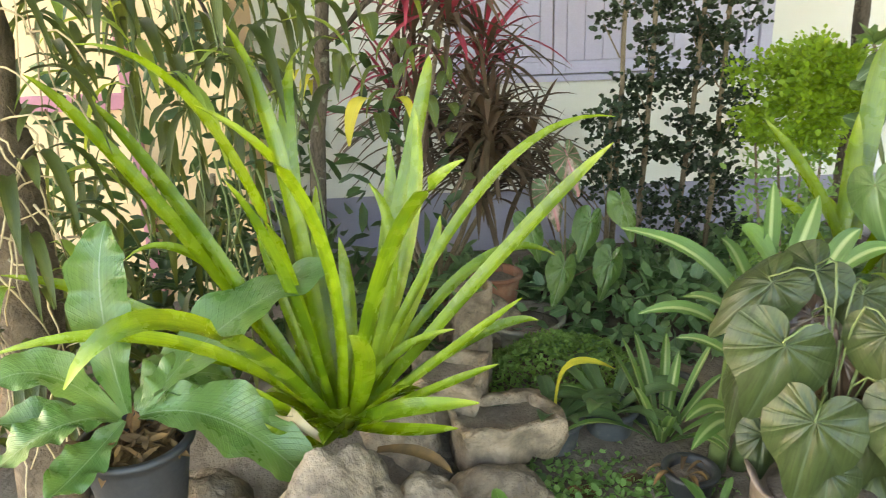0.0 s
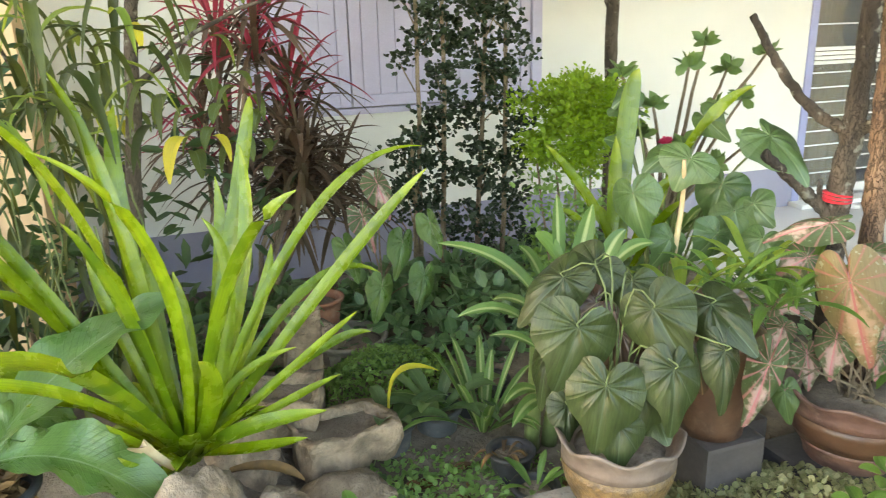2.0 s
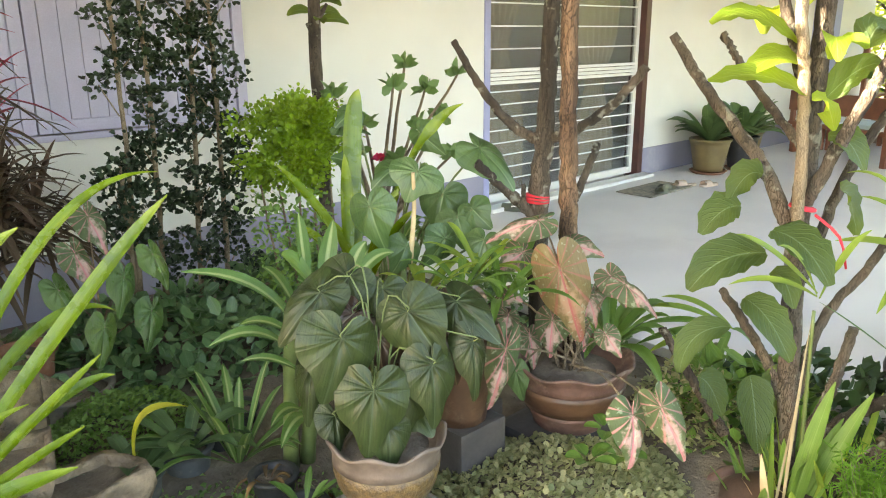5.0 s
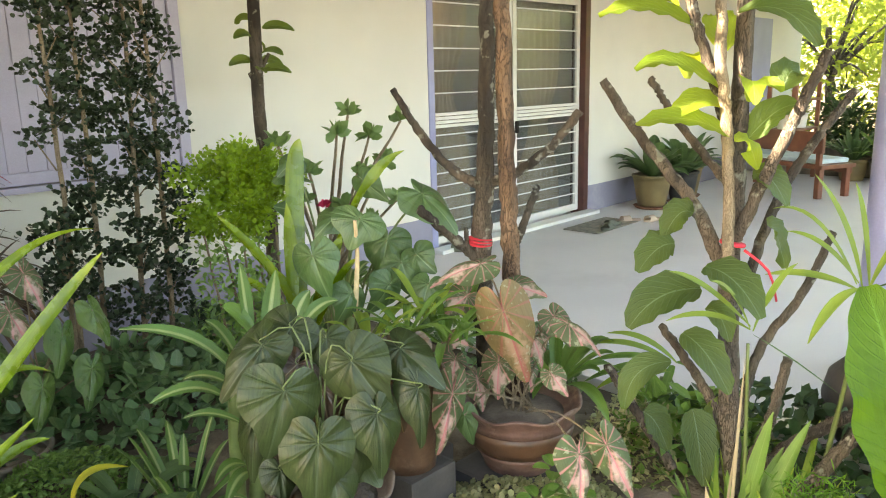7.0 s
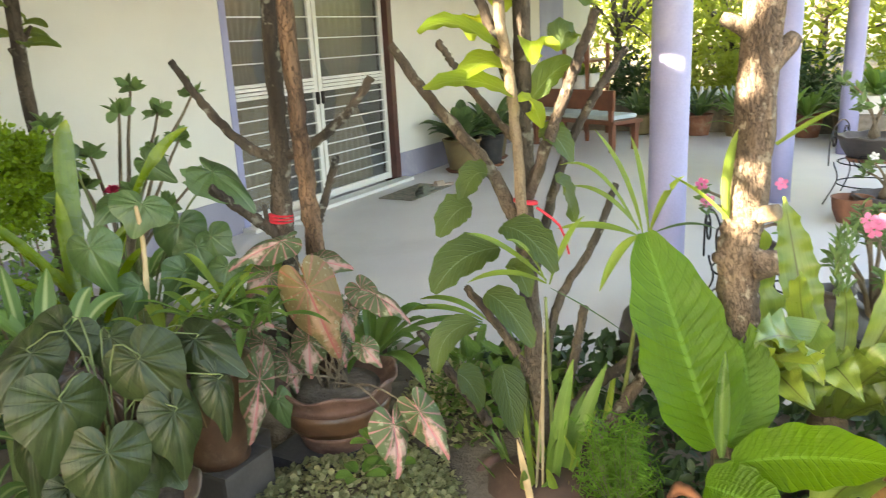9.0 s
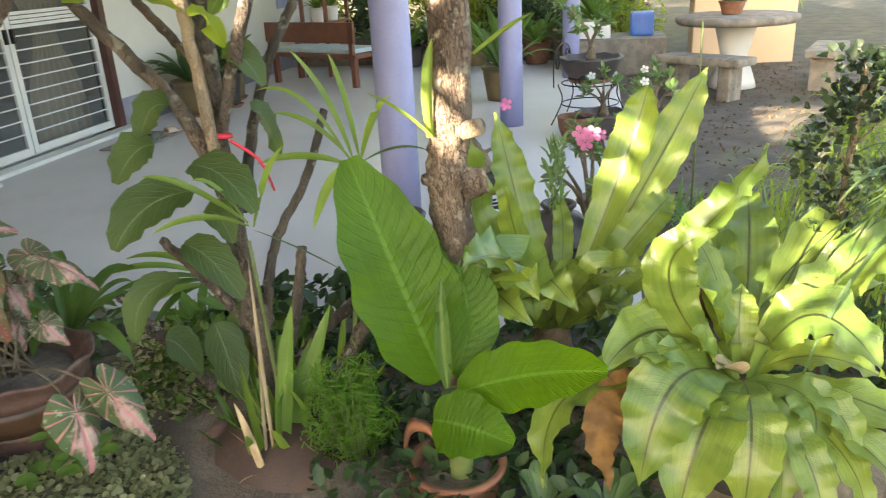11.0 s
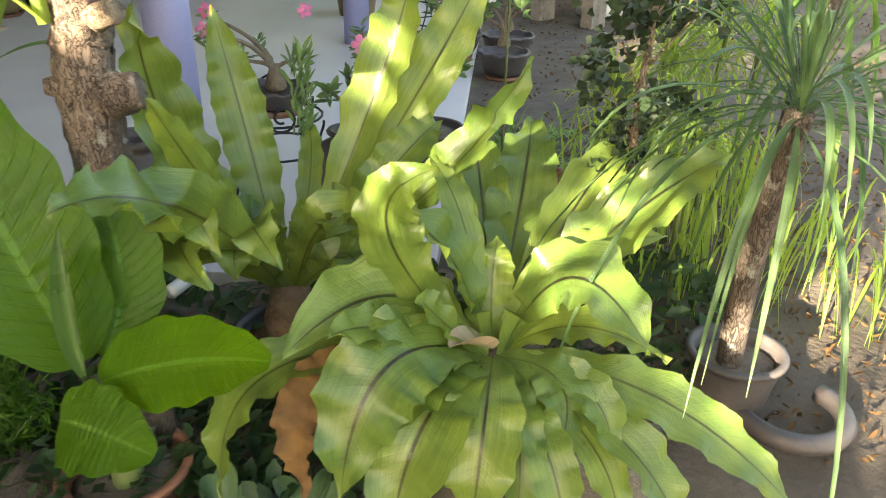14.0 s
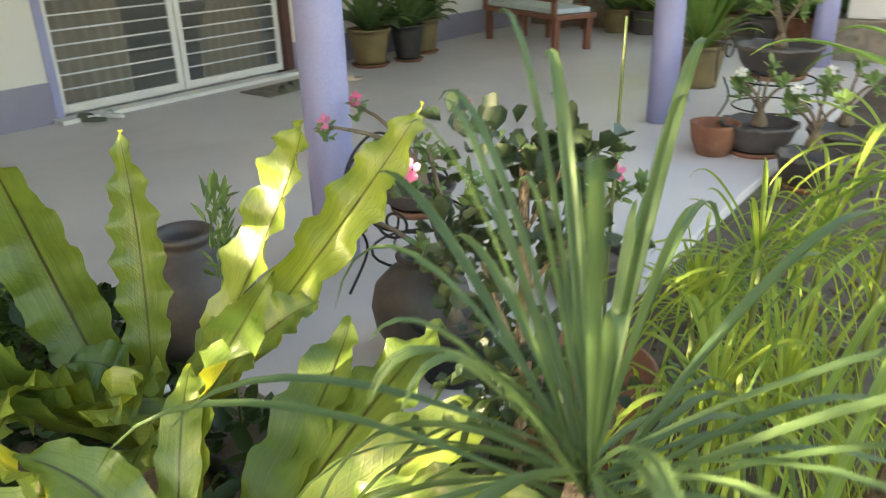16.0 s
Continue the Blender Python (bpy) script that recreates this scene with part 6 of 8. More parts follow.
limb("flower_stalk", [(2.35, 3.3, 0.3), (2.34, 3.22, 0.6), (2.34, 3.2, 0.85)], 0.004, 0.003, "petiole", flower)
rosette("fern", (2.1, 2.75, 0.5), 22, 0.40, 0.05, "striped", "pale striped arching fern leaves", 103, 0.8, 0.9, category="fern")
limb("fern_stem_bundle", [(2.1, 2.75, -0.02), (2.1, 2.75, 0.5)], 0.04, 0.03, "petiole", tagged(bpy.data.objects["fern"]))

# ---- caladiums in the wide brown pot ----
slab = box("stone_slab", (1.62, 1.26, -0.08), (2.0, 1.62, 0.12), "jar", None, "", 0.02)
tagged(slab, "dark stone slab under the caladium pot", "slab")
relief_pot((1.83, 1.44, 0.12), 0.215, 0.26, "wide brown glazed pot with a wavy red-brown rim", "glaze", "glaze", "red_rim", 0.010)
plant = thing("caladium", (1.83, 1.44, 0.34), "caladium with pink-hearted speckled hanging leaves", "plant")


def caladium(a, b, w, material):
    count[0] += 1
    k = count[0]
    heart_leaf("leaf", a, b, w * 1.12, material, plant, "", (-0.55 + 0.4 * math.sin(k * 2.1), -0.62, 0.5 + 0.35 * math.cos(k * 1.3)), 0.4, pinch=0.9, seed=k)
    a = Vector(a)
    limb("stalk", [(1.83 + 0.05 * math.cos(k * 2.4), 1.44 + 0.05 * math.sin(k * 2.4), 0.34), ((a.x + 1.83) / 2, (a.y + 1.44) / 2, max(0.45, a.z * 0.85)), a], 0.0045, 0.003, "stem", plant, "", 8, 5, 0, 0, k)


caladium((1.63, 1.35, 0.78), (1.65, 1.26, 0.52), 0.19, "caladium_old")
caladium((1.37, 1.35, 0.57), (1.32, 1.36, 0.34), 0.11, "caladium")
caladium((1.49, 0.95, 0.45), (1.46, 0.9, 0.29), 0.13, "caladium")
caladium((1.54, 0.89, 0.48), (1.55, 0.79, 0.32), 0.11, "caladium")
caladium((1.7, 1.51, 0.91), (1.55, 1.62, 0.87), 0.11, "caladium")
caladium((1.55, 1.53, 0.67), (1.56, 1.46, 0.67), 0.1, "caladium")
caladium((1.7, 1.43, 0.56), (1.66, 1.41, 0.43), 0.13, "caladium")
caladium((1.85, 1.3, 0.72), (1.86, 1.22, 0.63), 0.11, "caladium")
caladium((1.84, 1.23, 0.71), (1.87, 1.1, 0.64), 0.1, "caladium")
caladium((1.85, 1.48, 0.8), (1.88, 1.36, 0.79), 0.12, "caladium")
caladium((1.67, 1.55, 0.79), (1.58, 1.59, 0.73), 0.12, "caladium")
caladium((1.69, 1.52, 0.47), (1.68, 1.47, 0.36), 0.1, "caladium")
caladium((1.81, 1.28, 0.52), (1.8, 1.21, 0.46), 0.09, "caladium")
caladium((1.81, 1.36, 0.64), (1.81, 1.3, 0.54), 0.1, "caladium")
caladium((1.84, 1.41, 0.51), (1.82, 1.36, 0.43), 0.1, "caladium")
caladium((1.58, 1.49, 0.38), (1.57, 1.45, 0.27), 0.09, "dull")
caladium((1.9, 1.4, 0.63), (1.89, 1.36, 0.56), 0.09, "caladium")
caladium((1.68, 1.62, 0.53), (1.64, 1.6, 0.46), 0.1, "caladium")
rosette("fern", (2.15, 1.5, 0.3), 14, 0.42, 0.06, "green", "bright green fern fronds behind the post", 105, 0.9, 0.7, category="fern")
limb("fern_stem_bundle", [(2.15, 1.5, -0.02), (2.15, 1.5, 0.3)], 0.03, 0.025, "petiole", bpy.data.objects["fern.001"])
for k in range(4):
    rosette("vine_shoot", (1.52 + 0.05 * k, 1.12 - 0.03 * k, 0.22 + 0.1 * (k % 2)), 5, 0.08, 0.05, "green", "bright green vine shoot by the pot", 107 + k, 0.5, 0.3, "oval", group="vine shoots")

# ---- pruned trunks ----
tree = thing("pruned_tree", (1.97, 1.72, -0.05), "pruned dark trunk with cut branches and a red tie", "tree", "pruned trees")
limb("trunk_foot", [(1.98, 1.71, -0.08), (1.98, 1.71, 0.26)], 0.05, 0.046, "bark", tree, "", 6, 10, 0.14)
limb("trunk", [(1.99, 1.7, 0.23), (1.97, 1.73, 0.67), (1.97, 1.73, 0.96), (1.98, 1.72, 1.17), (1.98, 1.71, 1.4), (1.99, 1.71, 1.85)], 0.04524, 0.02808, "bark", tree, "", 36, 14, 0.15, 0.003, 3)
limb("branch", [(1.97, 1.73, 1.14), (1.94, 1.85, 1.19), (1.9, 1.99, 1.34), (1.87, 2.11, 1.51)], 0.02184, 0.01326, "bark", tree, "", 36, 14, 0.15, 0.003, 4)
limb("branch", [(1.98, 1.72, 1.14), (2.04, 1.59, 1.2), (2.1, 1.48, 1.3), (2.12, 1.38, 1.42)], 0.02028, 0.0156, "bark", tree, "", 36, 14, 0.15, 0.003, 5)
limb("stub", [(1.96, 1.74, 0.84), (1.87, 1.78, 0.93), (1.72, 1.83, 1.07)], 0.0234, 0.01716, "bark", tree, "", 36, 14, 0.15, 0.003, 6)
limb("stub", [(2.11, 1.68, 0.86), (2.17, 1.67, 0.97), (2.23, 1.65, 1.11)], 0.01716, 0.01404, "bark", tree, "", 36, 14, 0.15, 0.003, 7)
limb("stub", [(1.91, 1.76, 0.88), (1.91, 1.76, 0.94), (1.91, 1.76, 0.97)], 0.00936, 0.0078, "bark", tree, "", 36, 14, 0.15, 0.003, 8)
for k in range(3):
    bm = bmesh.new()
    bmesh.ops.create_cone(bm, segments=16, radius1=0.048, radius2=0.048, depth=0.005, cap_ends=True)
    ob = part("tie", bm, "red_tie", tree, "red string tie")
    ob.matrix_basis = pose(1.96, 1.73, 0.905 + 0.011 * k, 4, 3 * k, 0)
tree = thing("bark_post", (1.91, 1.51, 0.3), "upright post with flaking reddish bark", "post")
limb("post", [(1.93, 1.51, 0.32), (1.91, 1.53, 0.77), (1.9, 1.54, 1.06), (1.9, 1.55, 1.33), (1.89, 1.56, 1.86)], 0.03444, 0.02952, "bark_red", tree, "", 36, 14, 0.15, 0.003, 3)
limb("post_foot", [(1.91, 1.51, 0.3), (1.91, 1.51, 0.35)], 0.044, 0.044, "bark_red", tree, "", 3, 10, 0.1)

tree = thing("pruned_tree", (2.07, 0.75, -0.05), "many-stubbed pruned tree with large leaves and a red tie", "tree", "pruned trees")
limb("trunk_foot", [(2.09, 0.68, -0.08), (2.07, 0.72, 0.1)], 0.0413, 0.0351, "bark", tree, "", 8, 10, 0.14)
limb("trunk", [(2.07, 0.71, -0.04), (2.08, 0.75, 0.49), (2.07, 0.77, 0.88), (2.09, 0.78, 1.25), (2.09, 0.78, 1.6), (2.09, 0.78, 2)], 0.0337, 0.0253, "bark", tree, "", 36, 14, 0.15, 0.003, 3)
limb("branch", [(2.06, 0.8, 0.95), (2.08, 0.92, 1.14), (2.07, 1.12, 1.36), (2.06, 1.25, 1.53)], 0.0239, 0.0148, "bark", tree, "", 36, 14, 0.15, 0.003, 4)
limb("stub", [(2.12, 0.81, 1.19), (2.22, 1.05, 1.39), (2.23, 1.16, 1.53)], 0.014, 0.0126, "bark", tree, "", 36, 14, 0.15, 0.003, 5)
limb("branch", [(2.07, 0.76, 1.03), (2.04, 0.66, 1.26), (2, 0.57, 1.45), (2, 0.51, 1.6)], 0.0197, 0.0134, "bark", tree, "", 36, 14, 0.15, 0.003, 6)
limb("branch", [(2.14, 0.77, 0.76), (2.29, 0.72, 1.12), (2.38, 0.63, 1.34), (2.47, 0.56, 1.48)], 0.0183, 0.0126, "bark", tree, "", 36, 14, 0.15, 0.003, 7)
limb("stub", [(2.09, 0.72, 0.38), (2.22, 0.72, 0.61), (2.33, 0.63, 0.81), (2.41, 0.57, 1.02)], 0.0169, 0.0126, "bark", tree, "", 36, 14, 0.15, 0.003, 8)
limb("stub", [(2.04, 0.66, 0.28), (2.12, 0.63, 0.43), (2.19, 0.61, 0.63)], 0.0183, 0.0154, "bark", tree, "", 36, 14, 0.15, 0.003, 9)
limb("stub", [(2.13, 0.96, 0.13), (2.13, 1.1, 0.29), (2.12, 1.24, 0.47)], 0.0197, 0.0154, "bark", tree, "", 36, 14, 0.15, 0.003, 10)
limb("branch", [(2.08, 0.76, 0.37), (2.04, 0.83, 0.53), (1.99, 0.96, 0.72)], 0.0197, 0.0126, "bark", tree, "", 36, 14, 0.15, 0.003, 11)
limb("branch", [(2.11, 0.68, 0.18), (2.19, 0.59, 0.32), (2.31, 0.4, 0.47)], 0.0225, 0.0183, "bark", tree, "", 36, 14, 0.15, 0.003, 12)
limb("branch", [(2, 0.59, 0.11), (2.09, 0.49, 0.25), (2.19, 0.37, 0.47)], 0.0253, 0.0211, "bark", tree, "", 36, 14, 0.15, 0.003, 13)
limb("pole", [(2, 0.75, 0.95), (1.99, 0.77, 1.35), (1.98, 0.8, 1.6), (1.97, 0.81, 1.99)], 0.0176, 0.0151, "stem", tree, "", 36, 14, 0.15, 0.003, 14)
limb("branch", [(2.07, 0.78, 1.25), (2.02, 0.82, 1.48), (1.95, 0.88, 1.73), (1.93, 0.91, 1.92)], 0.0183, 0.014, "bark", tree, "", 36, 14, 0.15, 0.003, 15)
plant = tree


def bleaf(s, c, tip, width, material):
    count[0] += 1
    k = count[0]
    blade("leaf", s, c, tip, width, material, plant, "", profile="oval", fold=0.25, wave=0.05, facing=(-0.6, -0.55, 0.6), face_mix=0.6, n=10, across=4, seed=k)


bleaf((1.97, 0.87, 1.68), (1.84, 0.98, 1.79), (1.77, 1.09, 1.72), 0.0945, "young_leaf")
bleaf((1.99, 0.8, 1.5), (1.87, 0.91, 1.64), (1.8, 0.98, 1.56), 0.0882, "young_leaf")
bleaf((1.99, 0.76, 1.36), (1.89, 0.86, 1.46), (1.78, 0.96, 1.4), 0.0945, "young_leaf")
bleaf((1.99, 0.76, 1.72), (1.97, 0.61, 1.77), (1.95, 0.52, 1.61), 0.1386, "tree_leaf")
bleaf((2, 0.8, 1.45), (1.94, 0.85, 1.51), (1.88, 0.9, 1.41), 0.1008, "young_leaf")
bleaf((1.99, 0.71, 1.51), (1.92, 0.68, 1.56), (1.85, 0.64, 1.46), 0.0756, "young_leaf")
bleaf((2.08, 0.75, 1.34), (2.11, 0.68, 1.46), (2.13, 0.62, 1.45), 0.1134, "tree_leaf")
bleaf((1.97, 0.82, 0.88), (1.84, 0.91, 0.91), (1.77, 0.96, 0.77), 0.1512, "tree_leaf")
bleaf((1.95, 0.8, 0.96), (1.92, 0.69, 0.98), (1.87, 0.59, 0.85), 0.1386, "tree_leaf")
bleaf((1.94, 0.86, 0.73), (1.92, 0.77, 0.73), (1.9, 0.68, 0.58), 0.126, "tree_leaf")
bleaf((1.98, 0.92, 1.01), (1.94, 0.96, 1.03), (1.89, 1, 0.92), 0.126, "tree_leaf")
bleaf((2.02, 0.88, 1.11), (1.99, 0.92, 1.15), (1.98, 0.96, 1.02), 0.1134, "tree_leaf")
bleaf((2.07, 0.83, 1.61), (2.08, 0.86, 1.74), (2.09, 0.88, 1.72), 0.126, "young_leaf")
bleaf((1.98, 0.83, 0.46), (1.97, 0.8, 0.4), (1.94, 0.76, 0.22), 0.126, "tree_leaf")
bleaf((2.07, 0.78, 0.49), (2.07, 0.78, 0.42), (2.06, 0.8, 0.19), 0.126, "tree_leaf")
bleaf((2.07, 0.72, 1.24), (2.07, 0.66, 1.27), (2.07, 0.61, 1.15), 0.1134, "tree_leaf")
bleaf((1.95, 0.9, 0.62), (1.84, 1, 0.63), (1.83, 1, 0.46), 0.1008, "tree_leaf")
bleaf((2.03, 0.73, 1.46), (2.02, 0.68, 1.55), (1.99, 0.62, 1.49), 0.0756, "young_leaf")
bleaf((2.03, 0.69, 1.26), (1.98, 0.71, 1.39), (1.93, 0.72, 1.35), 0.063, "young_leaf")
bleaf((2.13, 0.68, 1.07), (2.16, 0.66, 1.09), (2.18, 0.64, 0.93), 0.1008, "tree_leaf")
bleaf((2.07, 0.92, 1.6), (2.09, 0.95, 1.64), (2.12, 0.97, 1.53), 0.1008, "young_leaf")
bleaf((2.13, 0.67, 1.49), (2.16, 0.66, 1.59), (2.18, 0.64, 1.53), 0.1134, "tree_leaf")
bleaf((1.97, 1, 0.4), (1.99, 0.96, 0.4), (2, 0.92, 0.27), 0.126, "tree_leaf")
bleaf((2, 0.81, 0.8), (1.98, 0.76, 0.85), (1.95, 0.71, 0.73), 0.1008, "tree_leaf")
bleaf((1.99, 1.06, 1.83), (2.04, 1.03, 1.85), (2.11, 1, 1.73), 0.1134, "young_leaf")
bleaf((2.04, 0.88, 1.8), (2.04, 0.96, 1.87), (2.03, 1.02, 1.77), 0.1134, "young_leaf")
bm = bmesh.new()
bmesh.ops.create_cone(bm, segments=14, radius1=0.041, radius2=0.04, depth=0.008, cap_ends=True)
ob = part("tie", bm, "red_tie", tree, "red string tie")
ob.matrix_basis = pose(2.05, 0.76, 1.02, 8, 5, 0)
limb("tie_end", [(2.02, 0.71, 1.01), (2.04, 0.64, 0.95), (2.07, 0.62, 0.85)], 0.00504, 0.00378, "red_tie", tree, "hanging red string", 6, 5)

plant = thing("fan_palm", (2.7, 1.38, 0), "low palm fan with narrow bright green segments", "plant", "fan palms")


def fanleaf(s, c, tip, width, material):
    count[0] += 1
    k = count[0]
    blade("leaf", s, c, tip, width, material, plant, "", profile="lance", fold=0.5, facing=(-0.5, -0.5, 0.7), face_mix=0.5, n=9, across=2, seed=k)


fanleaf((2.61, 1.22, 0.34), (2.5, 1.36, 0.46), (2.37, 1.5, 0.42), 0.0378, "grass")
fanleaf((2.61, 1.22, 0.33), (2.5, 1.35, 0.4), (2.38, 1.49, 0.34), 0.0378, "green")
fanleaf((2.61, 1.22, 0.32), (2.5, 1.36, 0.35), (2.37, 1.5, 0.25), 0.0441, "green")
fanleaf((2.6, 1.21, 0.3), (2.47, 1.32, 0.35), (2.35, 1.43, 0.24), 0.0441, "grass")
fanleaf((2.6, 1.21, 0.3), (2.5, 1.29, 0.33), (2.4, 1.35, 0.19), 0.0378, "green")
fanleaf((2.66, 1.22, 0.32), (2.6, 1.35, 0.46), (2.53, 1.49, 0.43), 0.0378, "grass")
fanleaf((2.62, 1.21, 0.32), (2.57, 1.21, 0.32), (2.52, 1.22, 0.15), 0.0378, "green")
fanleaf((2.66, 1.22, 0.32), (2.69, 1.16, 0.33), (2.72, 1.1, 0.18), 0.0378, "green")
limb("stalk", [(2.7, 1.34, -0.05), (2.7, 1.29, -0.02), (2.67, 1.29, 0.23)], 0.0151, 0.0101, "petiole", plant)
plant = thing("fan_palm", (2.19, 0.43, 0), "young palm fan with star-like narrow leaflets", "plant", "fan palms")
fanleaf((2.21, 0.42, 0.9), (2.19, 0.47, 1.12), (2.17, 0.57, 1.24), 0.03528, "grass")
fanleaf((2.21, 0.4, 0.9), (2.19, 0.43, 1.14), (2.19, 0.46, 1.22), 0.03528, "grass")
fanleaf((2.22, 0.4, 0.9), (2.22, 0.35, 1.06), (2.23, 0.3, 1.09), 0.0315, "grass")
fanleaf((2.18, 0.43, 0.9), (2.11, 0.54, 0.96), (2.07, 0.66, 0.93), 0.0378, "grass")
fanleaf((2.18, 0.42, 0.9), (2.14, 0.48, 0.88), (2.11, 0.53, 0.72), 0.0378, "grass")
fanleaf((2.21, 0.43, 0.91), (2.17, 0.53, 1.06), (2.14, 0.63, 1.06), 0.0315, "grass")
fanleaf((2.23, 0.44, 0.9), (2.23, 0.57, 1.16), (2.18, 0.69, 1.12), 0.0252, "grass")
fanleaf((2.22, 0.39, 0.9), (2.24, 0.28, 0.96), (2.26, 0.2, 0.92), 0.01512, "dull")
limb("stalk", [(2.22, 0.58, -0.05), (2.22, 0.49, 0.23), (2.19, 0.4, 0.88)], 0.0113, 0.0063, "petiole", plant)
plant = thing("fan_palm", (1.94, 0.68, 0), "small palm fan before the trunk", "plant", "fan palms")
fanleaf((1.9, 0.63, 0.81), (1.8, 0.75, 0.97), (1.75, 0.82, 0.98), 0.0315, "grass")
fanleaf((1.9, 0.63, 0.8), (1.82, 0.73, 0.88), (1.74, 0.82, 0.83), 0.02772, "grass")
fanleaf((1.9, 0.63, 0.8), (1.84, 0.67, 0.96), (1.79, 0.71, 0.96), 0.0252, "grass")
fanleaf((1.95, 0.64, 0.78), (1.97, 0.59, 0.96), (1.99, 0.54, 1), 0.0252, "grass")
fanleaf((1.95, 0.64, 0.77), (1.99, 0.53, 0.71), (2.03, 0.4, 0.61), 0.00756, "dull")
limb("stalk", [(2.02, 0.66, -0.05), (1.94, 0.63, 0.23), (1.89, 0.63, 0.76)], 0.00882, 0.00504, "petiole", plant)
plant = thing("iris_clump", (1.97, 0.56, 0), "clump of upright sword leaves with dry brown blades", "plant")
fanleaf((1.88, 0.63, -0.06), (1.92, 0.61, 0.3), (1.97, 0.57, 0.53), 0.0567, "green")
fanleaf((1.9, 0.63, -0.06), (1.99, 0.57, 0.25), (2.07, 0.49, 0.49), 0.0567, "green")
fanleaf((1.9, 0.64, -0.06), (1.98, 0.61, 0.22), (2.06, 0.56, 0.38), 0.0441, "green")
fanleaf((1.84, 0.64, -0.06), (1.83, 0.68, 0.19), (1.82, 0.68, 0.42), 0.0378, "grass")
fanleaf((1.9, 0.59, -0.05), (2, 0.52, 0.11), (2.06, 0.44, 0.13), 0.0378, "green")
fanleaf((1.85, 0.63, -0.06), (1.87, 0.61, 0.19), (1.88, 0.59, 0.33), 0.0378, "green")
fanleaf((1.82, 0.64, -0.06), (1.78, 0.66, 0.19), (1.74, 0.67, 0.34), 0.0252, "straw")
fanleaf((1.85, 0.63, -0.06), (1.85, 0.63, 0.34), (1.85, 0.62, 0.73), 0.01512, "straw")
fanleaf((1.84, 0.66, -0.06), (1.84, 0.64, 0.23), (1.85, 0.63, 0.46), 0.01512, "straw")
fanleaf((1.9, 0.66, -0.06), (1.99, 0.61, 0.18), (2.07, 0.54, 0.34), 0.0378, "grass")
limb("leaf_base", [(1.97, 0.58, -0.05), (1.97, 0.58, -0.06)], 0.063, 0.0378, "straw", plant, "dry sheaths")

# brown jar lying under the clump, logs and a broken rim
def lying_jar(where, turn):
    """A big round jar on its side, half sunk, with a thick lip."""
    ob = thing("clay_jar", where, "old brown clay jar lying half sunk in the soil", "jar", "", turn)
    bm = bmesh.new()
    add_lathe(bm, [(0.06, -0.24), (0.13, -0.22), (0.18, -0.12), (0.195, 0.0), (0.17, 0.12), (0.12, 0.19), (0.10, 0.21)], 40)
    for v in bm.verts:
        v.co = Vector((v.co.z, v.co.y, v.co.x * 0.9 + 0.004 * noise.noise(v.co * 14)))
    b = part("body", bm, "old_jar")
    b.parent = ob
    bm = bmesh.new()
    add_lathe(bm, [(0.10, 0.205), (0.125, 0.21), (0.13, 0.23), (0.12, 0.245), (0.095, 0.24), (0.085, 0.20)], 36)
    for v in bm.verts:
        v.co = Vector((v.co.z, v.co.y, v.co.x * 0.9))
    b = part("rim", bm, "red_rim", None, "thick worn rim")
    b.parent = ob


lying_jar((1.94, 0.67, -0.03), 75)
log = thing("log", (2.12, 0.91, 0), "grey weathered log with split end", "log")
limb("wood", [(1.94, 1.06, -0.06), (2.09, 0.93, -0.06), (2.29, 0.78, -0.06)], 0.0378, 0.0428, "bark_rough", log, "", 8, 10, 0.12)
limb("prop", [(2.12, 0.91, -0.06), (2.12, 0.91, -0.06)], 0.0378, 0.0328, "bark_rough", log, "", 4, 8, 0.1)
rim = thing("broken_pot", (1.89, 0.25, -0.05), "broken terracotta rim standing in the soil", "pot shard")
bm = bmesh.new()
arc = []
for k in range(19):
    a = -0.4 + 2.3 * k / 18
    ring = []
    for r, z in ((0.13, 0.0), (0.145, 0.0), (0.15, 0.06), (0.135, 0.062)):
        ring.append(bm.verts.new((1.89 + 0.06 * math.cos(a) + z * 0.4, 0.25 - 0.02 + r * 0.9 * math.cos(a) - 0.1, -0.04 + 1.55 * r * math.sin(a + 0.5) + 0.01 * noise.noise((k, r * 30, z * 30)))))
    arc.append(ring)
for one, two in zip(arc, arc[1:]):
    for j in range(4):
        bm.faces.new((one[j], one[(j + 1) % 4], two[(j + 1) % 4], two[j]))
bm.faces.new(arc[0][::-1])
bm.faces.new(arc[-1])
part("shard", bm, "clay", rim)
ASP_X, ASP_Y = 1.86, 0.37
asp = thing("asparagus_fern", (2, 0.43, -0.02), "feathery light green asparagus fern", "fern")
rng = random.Random(111)
spots = []
for k in range(46):
    a, n = rng.uniform(0, 6.28), rng.uniform(0.06, 0.19)
    top = Vector((ASP_X + math.cos(a) * n * 0.7, ASP_Y + math.sin(a) * n * 0.7, 0.18 + rng.uniform(0.0, 0.25)))
    limb("frond_stem", [(2, 0.43, -0.02), (ASP_X + math.cos(a) * n * 0.3, ASP_Y + math.sin(a) * n * 0.3, 0.15), top], 0.0016, 0.001, "petiole", asp, "", 6, 4)
    for j in range(70):
        u = 0.35 + 0.65 * rng.random()
        p = Vector((2, 0.43, -0.02)).lerp(top, u) + Vector((rng.gauss(0, 0.018), rng.gauss(0, 0.018), rng.gauss(0, 0.014)))
        spots.append((tuple(p), (rng.gauss(0, 1), rng.gauss(0, 1), rng.gauss(0, 1))))
leaf_cloud("needles", spots, 0.036, "feather", asp, "", 0.10, 111)

